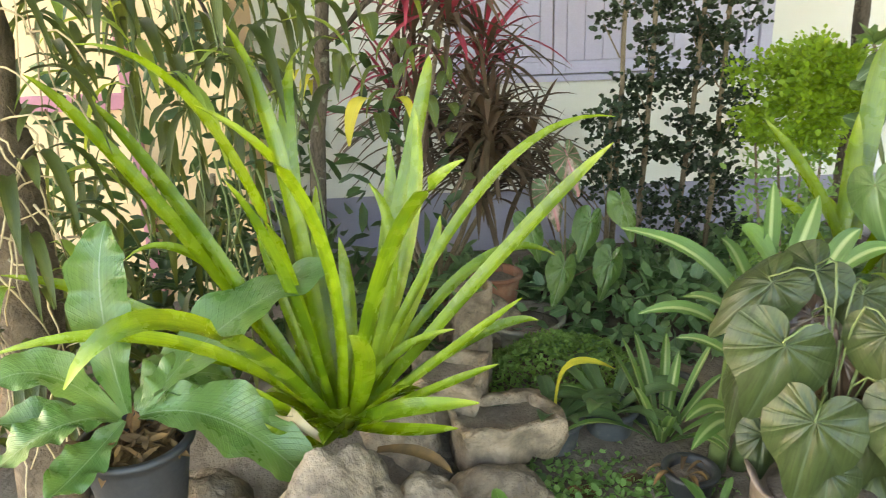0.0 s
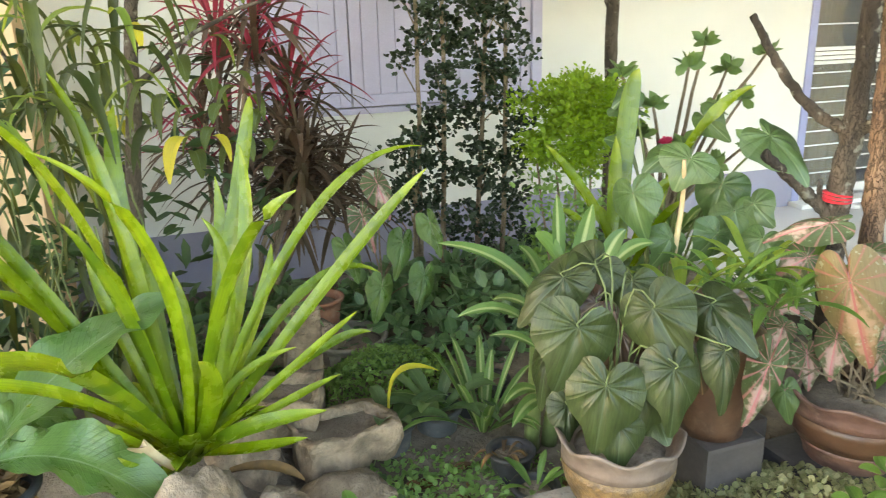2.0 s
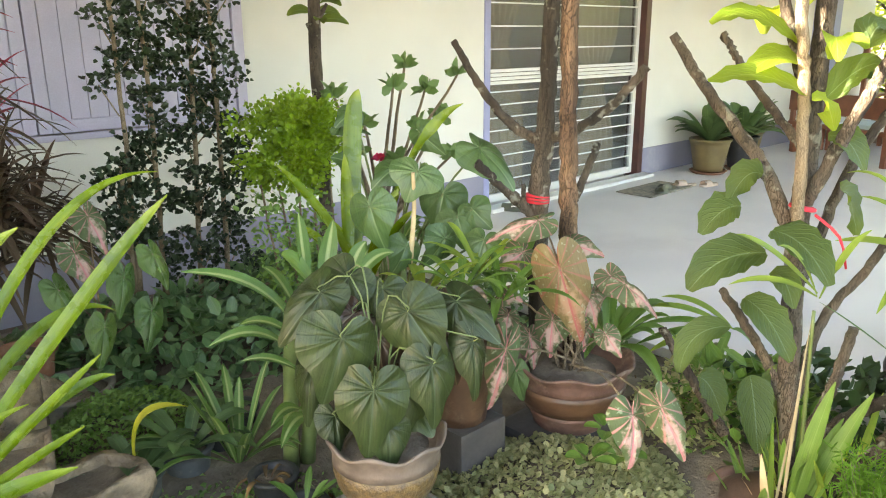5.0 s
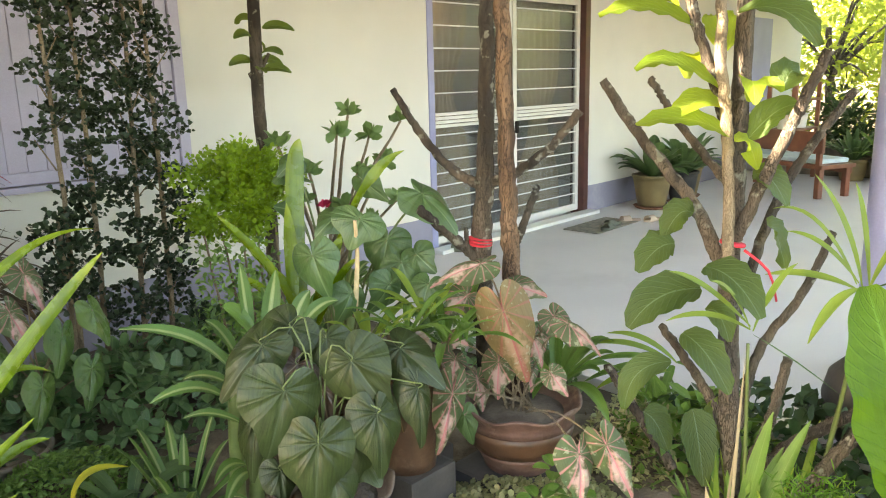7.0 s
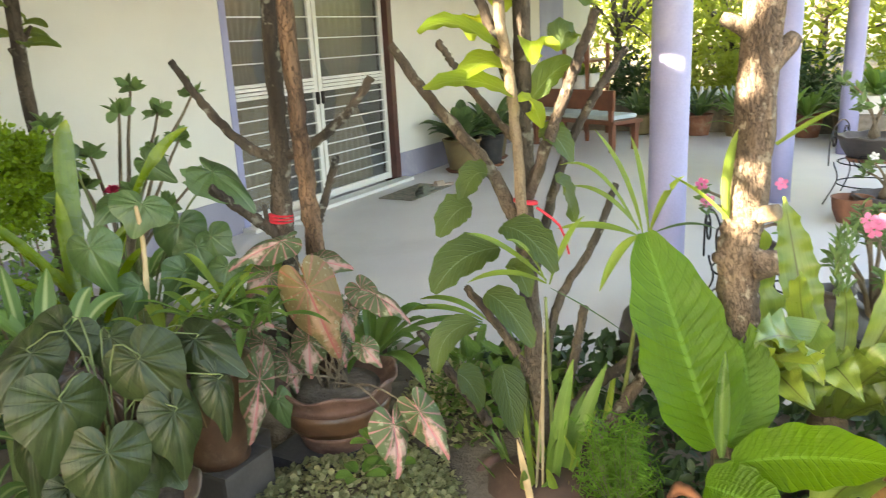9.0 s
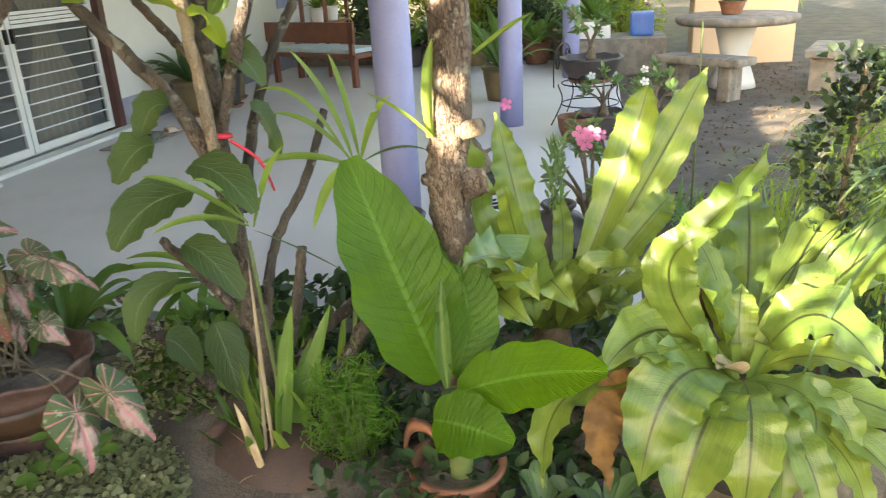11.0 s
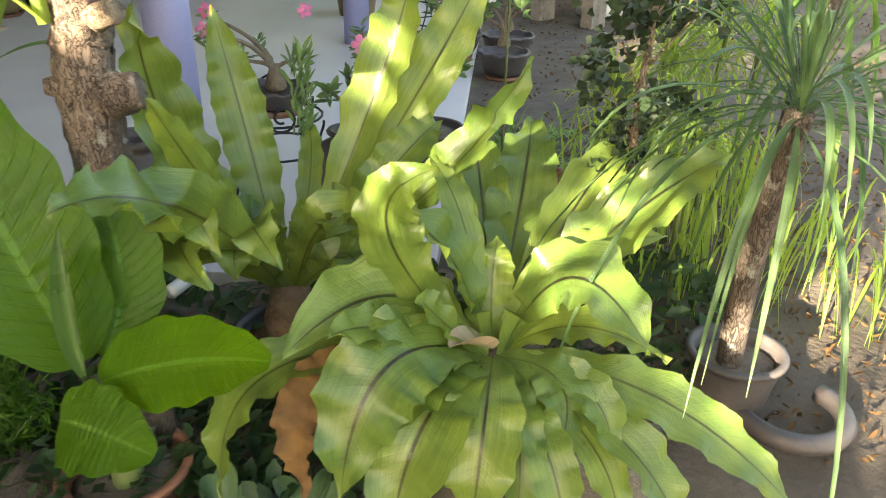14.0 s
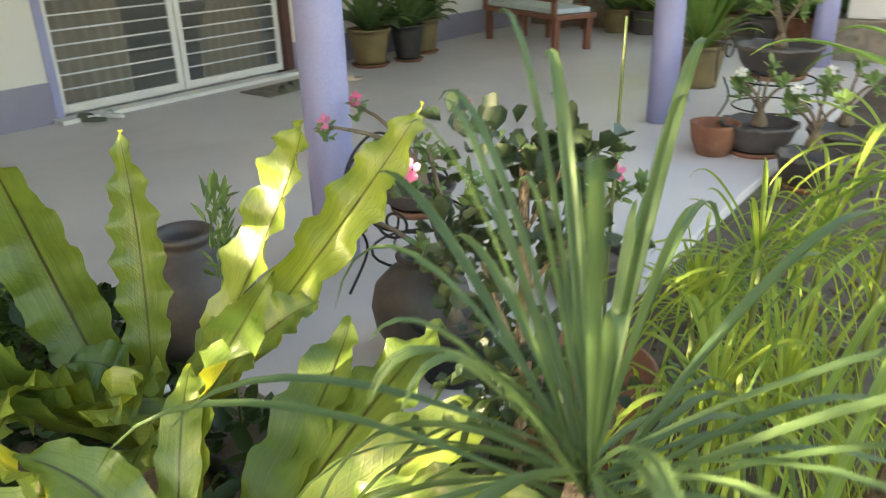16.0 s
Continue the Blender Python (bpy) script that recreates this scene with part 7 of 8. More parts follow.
# thick trunk by the terrace with plated bark
tree = thing("rough_tree", (2.03, 0.09, -0.05), "thick trunk with plated rough bark and cut knots", "tree")
limb("trunk", [(2.0, 0.08, -0.1), (2.0, 0.08, 0.34), (2.03, 0.09, 0.66), (2.05, 0.10, 0.94), (2.06, 0.08, 1.25), (2.10, 0.06, 2.9)], 0.062, 0.05, "bark_rough", tree, "", 60, 28, 0.10, 0.003, 8)
limb("knot", [(2.04, 0.06, 0.88), (2.05, -0.005, 0.89)], 0.05, 0.034, "bark_rough", tree, "dark cut knot", 6, 14, 0.12)
limb("knot", [(2.03, 0.05, 1.03), (2.01, 0.0, 1.045)], 0.028, 0.022, "stem", tree, "pale cut knot", 4, 12, 0.1)
limb("knot", [(2.04, 0.10, 0.90), (2.0, 0.16, 0.905)], 0.03, 0.015, "bark_rough", tree, "", 5, 12, 0.12)
limb("knot", [(2.06, 0.06, 1.42), (2.12, 0.0, 1.50)], 0.034, 0.024, "bark_rough", tree, "", 4, 12, 0.1)
limb("knot", [(2.06, 0.10, 1.52), (2.02, 0.17, 1.56)], 0.03, 0.015, "bark_rough", tree, "", 4, 12, 0.1)
for k, (s, c, t) in enumerate((((2.0, 0.13, 1.02), (1.97, 0.19, 1.10), (1.92, 0.27, 1.15)), ((2.0, 0.13, 1.02), (1.99, 0.14, 1.16), (1.98, 0.11, 1.27)), ((2.06, 0.02, 1.22), (2.10, -0.06, 1.28), (2.14, -0.12, 1.31)))):
    blade("orchid_leaf", s, c, t, 0.034, "grass", tree, "bright orchid leaf on the bark", fold=0.5, n=8, seed=k)

# ---- broad glossy plant ----
plant = thing("dieffenbachia", (1.87, 0.08, 0.0), "plant with huge glossy ribbed bright green leaves", "plant")


def broadleaf(s, c, tip, width, material):
    count[0] += 1
    k = count[0]
    blade("leaf", s, c, tip, width, material, plant, "", profile="oval", fold=0.22, wave=0.018, waves=3, facing=(-0.8, -0.35, 0.45), face_mix=0.8, n=96, across=12, quilt=0.017, quilts=17, seed=k)


broadleaf((1.83, 0.1, 0.4), (1.8, 0.19, 0.72), (1.93, 0.34, 0.98), 0.275, "broad")
broadleaf((1.87, 0.07, 0.4), (1.94, -0.01, 0.57), (2, 0.12, 0.75), 0.17, "broad")
broadleaf((1.8, 0.05, 0.38), (1.78, -0.14, 0.48), (1.69, -0.33, 0.53), 0.17, "broad")
broadleaf((1.74, 0.11, 0.33), (1.7, 0.03, 0.36), (1.66, -0.11, 0.33), 0.17, "broad")
broadleaf((1.88, 0.06, 0.38), (1.9, 0.05, 0.47), (1.93, 0.09, 0.63), 0.1, "broad")
limb("stem", [(1.87, 0.08, -0.05), (1.84, 0.06, 0.16), (1.83, 0.08, 0.36)], 0.04, 0.024, "petiole", plant, "thick ringed stem", 12, 12)
blade("rolled_leaf", (1.8, 0.08, 0.39), (1.79, 0.09, 0.52), (1.84, 0.09, 0.69), 0.042, "nest_dark", plant, "pale rolled young leaf", profile="lance", fold=1.6, n=14)
pot("plant_pot", (1.87, 0.08, -0.06), 0.13, 0.10, 0.17, "clay", "terracotta pot of the broad-leaved plant", group=SMALL)

# ---- the two large birds nest ferns ----
plant = thing("birds_nest_fern", (2.40, -0.16, 0.0), "tall birds nest fern with sunlit wavy yellow-green fronds", "fern", "birds nest ferns")
frond_waves, frond_wave, frond_turn = 6, 0.11, 0.55
frond_mat, frond_face, frond_wide = "nest", (-0.83, -0.27, 0.5), 1.0
frond((2.39, -0.14, 0.27), (2.41, 0.16, 0.58), (2.3, 0.11, 1.05), 0.17)
frond((2.42, -0.14, 0.27), (2.54, -0.04, 0.65), (2.58, 0.04, 0.97), 0.135)
frond((2.38, -0.16, 0.27), (2.09, -0.05, 0.75), (1.93, -0.07, 0.91), 0.075)
frond((2.38, -0.15, 0.27), (1.87, -0.13, 0.85), (1.68, -0, 0.79), 0.15)
frond((2.38, -0.15, 0.27), (2.14, -0.03, 0.6), (1.95, 0.01, 0.69), 0.14)
frond((2.38, -0.16, 0.27), (2.16, -0.09, 0.63), (2.1, -0.13, 0.45), 0.13)
frond((2.38, -0.17, 0.27), (2.19, -0.06, 0.71), (2.05, -0.25, 0.51), 0.13)
frond((2.38, -0.16, 0.27), (2.02, 0.02, 0.86), (1.98, -0.15, 0.57), 0.13)
frond((2.42, -0.16, 0.27), (2.62, -0.21, 0.58), (2.73, -0.15, 0.64), 0.07)
frond((2.42, -0.18, 0.27), (2.68, -0.44, 0.93), (2.7, -0.45, 1.03), 0.135)
frond((2.42, -0.18, 0.27), (2.72, -0.53, 0.81), (2.85, -0.65, 1.06), 0.15)
frond((2.4, -0.18, 0.27), (2.24, -0.64, 0.67), (2.33, -0.77, 0.92), 0.11)
frond((2.39, -0.18, 0.27), (2.38, -0.25, 0.61), (2.25, -0.4, 0.55), 0.13)
frond((2.41, -0.18, 0.27), (2.48, -0.48, 0.69), (2.62, -0.54, 0.68), 0.12)
frond((2.38, -0.14, 0.27), (2.46, -0.09, 0.5), (2.3, -0.05, 0.52), 0.12)
frond((2.39, -0.18, 0.27), (2.31, -0.25, 0.58), (2.2, -0.44, 0.59), 0.13)
frond((2.38, -0.18, 0.27), (2.31, -0.37, 0.54), (2.2, -0.39, 0.39), 0.11)
frond((2.38, -0.16, 0.27), (2.14, 0.13, 0.66), (1.95, -0.13, 0.51), 0.14)
frond((2.38, -0.18, 0.27), (2.31, -0.37, 0.49), (2.2, -0.37, 0.41), 0.11)
limb("root_ball", [(2.40, -0.16, 0.0), (2.40, -0.16, 0.29)], 0.11, 0.05, "moss", plant, "fibrous root ball", 5, 12, 0.2)
pot("plant_pot", (2.40, -0.16, -0.06), 0.16, 0.13, 0.2, "black", "black pot under the tall fern", soil_mat="dead")
plant = thing("birds_nest_fern", (2.10, -0.71, 0.1), "large spreading birds nest fern with dark midribs", "fern", "birds nest ferns")
frond_face, frond_turn = (-0.75, -0.1, 0.65), 0.5
frond_waves, frond_wave = 4, 0.09
frond((2.08, -0.69, 0.3), (1.8, -0.46, 0.61), (1.76, -0.42, 0.16), 0.2)
frond((2.08, -0.7, 0.3), (1.76, -0.55, 0.43), (1.76, -0.52, 0.07), 0.19)
frond((2.08, -0.71, 0.3), (1.79, -0.7, 0.4), (1.78, -0.68, 0.06), 0.16)
frond((2.08, -0.71, 0.3), (1.82, -0.8, 0.35), (1.8, -0.77, 0.05), 0.1)
frond((2.08, -0.72, 0.3), (1.94, -0.95, 0.4), (1.88, -0.83, 0.13), 0.13)
frond((2.09, -0.73, 0.3), (1.94, -0.97, 0.38), (1.92, -0.97, 0.17), 0.09)
frond((2.09, -0.73, 0.3), (2, -1.1, 0.36), (1.9, -1.37, 0.07), 0.13)
frond((2.09, -0.73, 0.3), (1.87, -1.07, 0.27), (1.85, -1.12, 0.03), 0.12)
frond((2.08, -0.73, 0.3), (1.85, -1, 0.25), (1.82, -0.98, 0.05), 0.1)
frond((2.08, -0.72, 0.3), (1.77, -0.86, 0.29), (1.78, -0.87, 0.06), 0.1)
frond((2.09, -0.73, 0.3), (2.11, -0.85, 0.7), (2, -1.04, 0.38), 0.18)
frond((2.1, -0.73, 0.3), (2.17, -0.9, 0.43), (2.08, -1.1, 0.31), 0.12)
frond((2.11, -0.73, 0.3), (2.24, -0.96, 0.63), (2.36, -1.24, 0.71), 0.16)
frond((2.11, -0.73, 0.3), (2.11, -0.78, 0.59), (2.3, -1.11, 0.52), 0.1)
frond((2.12, -0.71, 0.3), (2.47, -0.67, 0.55), (2.62, -0.63, 0.67), 0.14)
frond((2.12, -0.71, 0.3), (2.48, -0.78, 0.61), (2.71, -0.79, 0.67), 0.17)
frond((2.12, -0.72, 0.3), (2.41, -0.92, 0.65), (2.57, -1.03, 0.64), 0.13)
frond((2.12, -0.69, 0.3), (2.18, -0.65, 0.64), (2.31, -0.54, 0.69), 0.075)
frond((2.12, -0.7, 0.3), (2.18, -0.63, 0.52), (2.32, -0.59, 0.69), 0.085)
frond((2.12, -0.72, 0.3), (2.39, -0.92, 0.62), (2.5, -0.9, 0.54), 0.1)
frond((2.09, -0.69, 0.3), (2.14, -0.64, 0.61), (2.02, -0.49, 0.66), 0.12)
frond((2.08, -0.69, 0.3), (2.02, -0.34, 0.69), (1.96, -0.59, 0.79), 0.14)
frond((2.08, -0.69, 0.3), (2.14, -0.49, 0.57), (1.79, -0.32, 0.47), 0.17)
frond((2.08, -0.69, 0.3), (1.97, -0.47, 0.48), (1.82, -0.4, 0.5), 0.1)
frond((2.09, -0.69, 0.3), (1.88, -0.1, 0.52), (1.76, -0.18, 0.13), 0.13)
frond((2.08, -0.69, 0.3), (1.97, -0.57, 0.49), (1.98, -0.55, 0.51), 0.08)
frond((2.12, -0.71, 0.3), (2.15, -0.69, 0.48), (2.22, -0.71, 0.53), 0.1)
frond((2.08, -0.69, 0.3), (1.89, -0.59, 0.44), (1.82, -0.46, 0.26), 0.15)
blade("dead_frond", (2.06, -0.62, 0.3), (1.84, -0.23, 0.48), (1.78, -0.35, 0.12), 0.11, "dead", plant, "brown curled dead frond", profile="frond", wave=0.10, waves=9, facing=(-0.9, 0, 0.2), face_mix=0.6, n=60, across=10, quilt=0.05, quilts=9)
blade("dead_frond", (2.10, -0.71, 0.31), (2.03, -0.66, 0.40), (1.96, -0.62, 0.40), 0.07, "straw", plant, "dry brown heart of the fern", profile="oval", fold=0.9, n=8)
limb("root_ball", [(2.10, -0.71, 0.0), (2.10, -0.71, 0.30)], 0.10, 0.06, "moss", plant, "fibrous root ball", 5, 12, 0.2)
pot("plant_pot", (2.10, -0.71, -0.06), 0.14, 0.12, 0.16, "black", "black plastic pot under the spreading fern", soil_mat="dead")
for x, y, r in ((1.78, -0.17, 0.085), (2.1, 0.3, 0.08), (1.80, -0.34, 0.08)):
    pot("plant_pot", (x, y, -0.06), r, r * 0.75, 0.13, "black", "black plastic pot on the ground", group=SMALL)
    rosette("seedling", (x, y, 0.05), 6, 0.13, 0.05, "dull", "green seedling in a black pot", int(x * 100), 0.8, 0.4, "oval")
bottle = thing("bottle", (2.55, 0.22, 0.1), "clear plastic bottle lying among the leaves", "bottle")
limb("bottle_body", [(2.52, 0.24, 0.16), (2.62, 0.20, 0.17)], 0.022, 0.022, "bottle", bottle, "", 6, 12, 0)
limb("bottle_neck", [(2.62, 0.20, 0.17), (2.66, 0.185, 0.172)], 0.02, 0.01, "bottle", bottle, "", 4, 12, 0)

# ---- ribbon plants, dark shrub and papyrus on the sunny side ----
aralia("aralia", (2.56, -1.06, -0.05), 0.0, 1.16, 620, 131, 0.30, 0.13)


def fountain(name, head, foot, count, length, width, material, label, seed, up=0.5, droop=0.9, trunk="stem", r=0.03, joined=True):
    """A head of long arching ribbon leaves on a trunk."""
    rng = random.Random(seed)
    ob = thing(name, foot, label, "plant", "ribbon-leaved plants")
    limb("trunk", [foot, tuple((a + b) / 2 + 0.015 for a, b in zip(foot, head)), head], r * 1.2, r, trunk, ob, "", 10, 9, 0.06, 0.004, seed)
    near, spec = [], []
    for k in range(count):
        a = k * 2.4 + rng.uniform(-0.4, 0.4)
        e = rng.uniform(0.35, 1.5) if k % 5 > 1 else rng.uniform(-0.2, 0.5)
        n = length * rng.uniform(0.6, 1.1)
        d = Vector((math.cos(a) * math.cos(e), math.sin(a) * math.cos(e), math.sin(e)))
        s = Vector(head) + Vector((0, 0, rng.uniform(-0.04, 0.04)))
        tip = s + d * n * 0.8 + Vector((0, 0, -droop * n * (0.45 + 0.5 * math.cos(e)) * ((0.3 + up * rng.random()) if k % 5 > 1 else 1.1)))
        spec.append((s, s + d * n * 0.62, tip, width * rng.uniform(0.7, 1.2)))
    for k, (s, c, t, w) in enumerate(spec):
        blade("leaf", s, c, t, w, material, ob, "", profile="lance", fold=0.6, n=10, across=2, seed=k)
    return ob


fountain("pandanus", (2.26, -1.33, 0.84), (2.42, -1.36, -0.06), 80, 0.80, 0.014, "dull", "pandanus with long drooping dark green ribbon leaves on a ringed trunk", 141, 0.5, 0.9, "bark", 0.03)
fountain("pandanus", (2.95, -1.62, 1.05), (2.92, -1.55, -0.06), 50, 0.75, 0.015, "green", "pandanus with long drooping ribbon leaves", 142, 0.4, 0.9, "bark", 0.03)
for k, (x, y, z) in enumerate(((3.15, -1.25, 0.75), (3.3, -1.45, 0.95), (3.05, -1.35, 0.5), (3.5, -1.3, 0.7), (3.4, -1.6, 0.8), (3.7, -1.55, 0.65), (3.25, -1.1, 0.55), (2.85, -1.28, 0.6))):
    fountain("papyrus", (x, y, z), (x + 0.04, y - 0.02, -0.06), 40, 0.38, 0.011, "grass", "sunlit yellow-green papyrus with fine arching leaves", 150 + k, 0.5, 0.9, "petiole", 0.007)
pot("plant_pot", (2.42, -1.37, -0.06), 0.12, 0.09, 0.20, "jar", "old dark grey pot of the pandanus")
# plain tube ring standing in for a broken grey pot and its rim
planter_ring = thing("old_planter_ring", (2.36, -1.52, -0.05), "grey curved ring of an old planter on the soil", "planter")
bm = bmesh.new()
for k in range(1):
    ring = [(0.14 * math.cos(a), 0.14 * math.sin(a), 0.04) for a in [j / 24 * 5.4 for j in range(25)]]
    add_tube(bm, ring, [0.028] * 25, 8)
ob = part("ring", bm, "jar")
ob.parent = planter_ring
rng = random.Random(143)
under = thing("sedge_bed", (3.1, -1.4, -0.05), "dense sunlit sedge blades under the ribbon plants", "sedge")
spec = []
for k in range(300):
    x, y = rng.uniform(2.75, 4.0), rng.uniform(-2.0, -1.0)
    a, n = rng.uniform(0, 6.28), rng.uniform(0.2, 0.5)
    spec.append(((x, y, -0.06), (x + 0.06 * math.cos(a), y + 0.06 * math.sin(a), n), (x + 0.32 * n * math.cos(a), y + 0.32 * n * math.sin(a), n * rng.uniform(0.5, 1.0)), rng.uniform(0.008, 0.016)))
blades_joined("blades", spec, "grass", under, "", n=6)
tagged(under, kind="stuff")
# low cover leaves, coloured dark to fill the plant gaps with shade
ground_cover("leafy_cover", (2.75, -1.15, 0), (0.42, 0.35), 520, 0.06, "cover", "dark low leaves round the shrub foot", 64, -0.03, 0.3, 0.5)
ground_cover("leafy_cover", (2.55, -0.25, 0), (0.5, 0.5), 500, 0.08, "cover", "low leaves between the ferns, coloured dark as shade", 65, -0.03, 0.22, 0.5)
ground_cover("leafy_cover", (1.75, -0.2, 0), (0.35, 0.4), 360, 0.06, "cover", "low shaded weeds before the ferns", 66, -0.03, 0.14, 0.55)
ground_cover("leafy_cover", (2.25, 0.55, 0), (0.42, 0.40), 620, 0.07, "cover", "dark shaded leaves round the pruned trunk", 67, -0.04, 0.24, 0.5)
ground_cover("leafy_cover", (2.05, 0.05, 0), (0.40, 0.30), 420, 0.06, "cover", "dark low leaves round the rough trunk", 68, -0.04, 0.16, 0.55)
ground_cover("leafy_cover", (2.45, 1.05, 0), (0.40, 0.35), 460, 0.09, "green", "bright mixed leaves at the terrace edge", 69, 0.0, 0.34, 0.4)
for k, (x, y, h) in enumerate(((1.98, 0.62, 0.42), (2.04, 0.70, 0.5), (2.10, 0.55, 0.46), (1.95, 0.74, 0.4))):
    rosette("sword_leaf_clump", (x, y, -0.05), 9, h, 0.028, "green" if k % 2 else "grass", "tuft of upright green sword leaves", 240 + k, 1.35, 0.1, group="sword leaf clumps")
for k, (x, y) in enumerate(((2.0, 0.60), (1.94, 0.66), (2.08, 0.64))):
    rosette("dry_grass_clump", (x, y, -0.05), 8, 0.36, 0.008, "straw", "tuft of dry straw blades", 250 + k, 1.3, 0.3, group="dry grass clumps")
tall = thing("tall_shoot", (3.6, -0.72, -0.05), "single tall thin yellow-green stem", "plant")
limb("stem", [(3.6, -0.72, -0.05), (3.6, -0.72, 0.5), (3.62, -0.72, 1.15)], 0.007, 0.004, "petiole", tall, "", 10, 6)
rosette("grass_tuft", (4.3, -0.85, -0.05), 40, 0.34, 0.012, "green", "tuft of dark grass at the terrace edge", 161, 1.0, 0.5)
rosette("grass_tuft", (4.55, -0.75, -0.05), 30, 0.30, 0.012, "green", "tuft of dark grass at the terrace edge", 162, 1.0, 0.5)


# ---- things on the terrace ----
def lathe_thing(name, where, profile, material, label, category, group="", sides=40):
    bm = bmesh.new()
    add_lathe(bm, profile, sides)
    ob = part(name, bm, material)
    ob.matrix_basis = pose(*where)
    return tagged(ob, label, category, group)


JAR = [(0.09, 0.0), (0.15, 0.06), (0.20, 0.16), (0.215, 0.25), (0.195, 0.34), (0.13, 0.41), (0.085, 0.43), (0.08, 0.445), (0.10, 0.46), (0.105, 0.475), (0.095, 0.485), (0.075, 0.48), (0.07, 0.44), (0.07, 0.40)]
lathe_thing("clay_jar", (2.98, 0.50, 0.0), JAR, "jar", "round dark grey clay jar with a small mouth", "jar", "grey jars")
lathe_thing("clay_jar", (3.45, -0.12, 0.0), [(r * 0.8, z * 0.8) for r, z in JAR], "jar", "small dark clay jar on the terrace edge", "jar", "grey jars")


def scroll(centre, r, turns, plane, start=0.0, sign=1):
    out = []
    for k in range(22):
        u = k / 21
        a = start + sign * turns * 6.283 * u
        q = r * (1 - 0.72 * u)
        x, z = math.cos(a) * q, math.sin(a) * q
        out.append((centre[0] + x * plane[0], centre[1] + x * plane[1], centre[2] + z))
    return out


def iron_stand(where, turn, label, h=0.5, half=0.2, level=0.32):
    """A plant stand of bent black iron with scrolls and thin legs."""
    ob = thing("plant_stand", where, label, "plant stand", "iron plant stands", turn)

    def rod(name, pts, r=0.006):
        bm = bmesh.new()
        path = limb_path(pts, 24) if len(pts) < 12 else [Vector(p) for p in pts]
        add_tube(bm, path, [r] * len(path), 7)
        p = part(name, bm, "iron")
        p.parent = ob
    for sx in (-1, 1):
        for sy in (-1, 1):
            rod("leg", [(sx * half * 1.25, sy * half * 1.1, 0.0), (sx * half * 0.9, sy * half * 0.8, level * 0.6), (sx * half, sy * half * 0.9, level), (sx * half * 1.05, sy * half * 0.9, level + 0.02)])
    for z in (level, level * 0.45):
        rod("hoop", [(half * 1.05 * math.cos(a), half * 1.0 * math.sin(a), z) for a in [j / 20 * 6.2832 for j in range(21)]])
    rod("back_arch", [(-half * 1.3, half, level), (-half * 1.2, half, h), (0, half, h * 1.15), (half * 1.2, half, h), (half * 1.3, half, level)])
    for sx in (-1, 1):
        rod("scroll", scroll((sx * half * 0.75, half, h * 0.9), 0.09, 1.4, (1, 0), 0 if sx > 0 else 3.14, sx))
        rod("scroll", scroll((sx * half * 1.35, 0, level + 0.06), 0.07, 1.3, (0, 1), 0, sx))
    return ob


def bonsai_pot(where, r, h, label, material="jar", saucer=True):
    ob = thing("bonsai_pot", where, label, "pot", "bowl pots")
    bm = bmesh.new()
    add_lathe(bm, [(r * 0.55, 0.03), (r * 0.72, 0.04), (r * 0.9, h * 0.5), (r, h * 0.85), (r * 1.08, h * 0.92), (r * 1.08, h), (r * 0.96, h), (r * 0.9, h * 0.82), (0.01, h * 0.86)], 40, (0, 0, 0), 0.006, 10)
    b = part("bowl", bm, material)
    b.parent = ob
    if saucer:
        bm = bmesh.new()
        add_lathe(bm, [(r * 0.55, 0.0), (r * 0.7, 0.0), (r * 0.75, 0.03), (r * 0.7, 0.03), (r * 0.6, 0.012)], 32)
        s = part("saucer", bm, "clay", None, "terracotta saucer")
        s.parent = ob
    return ob


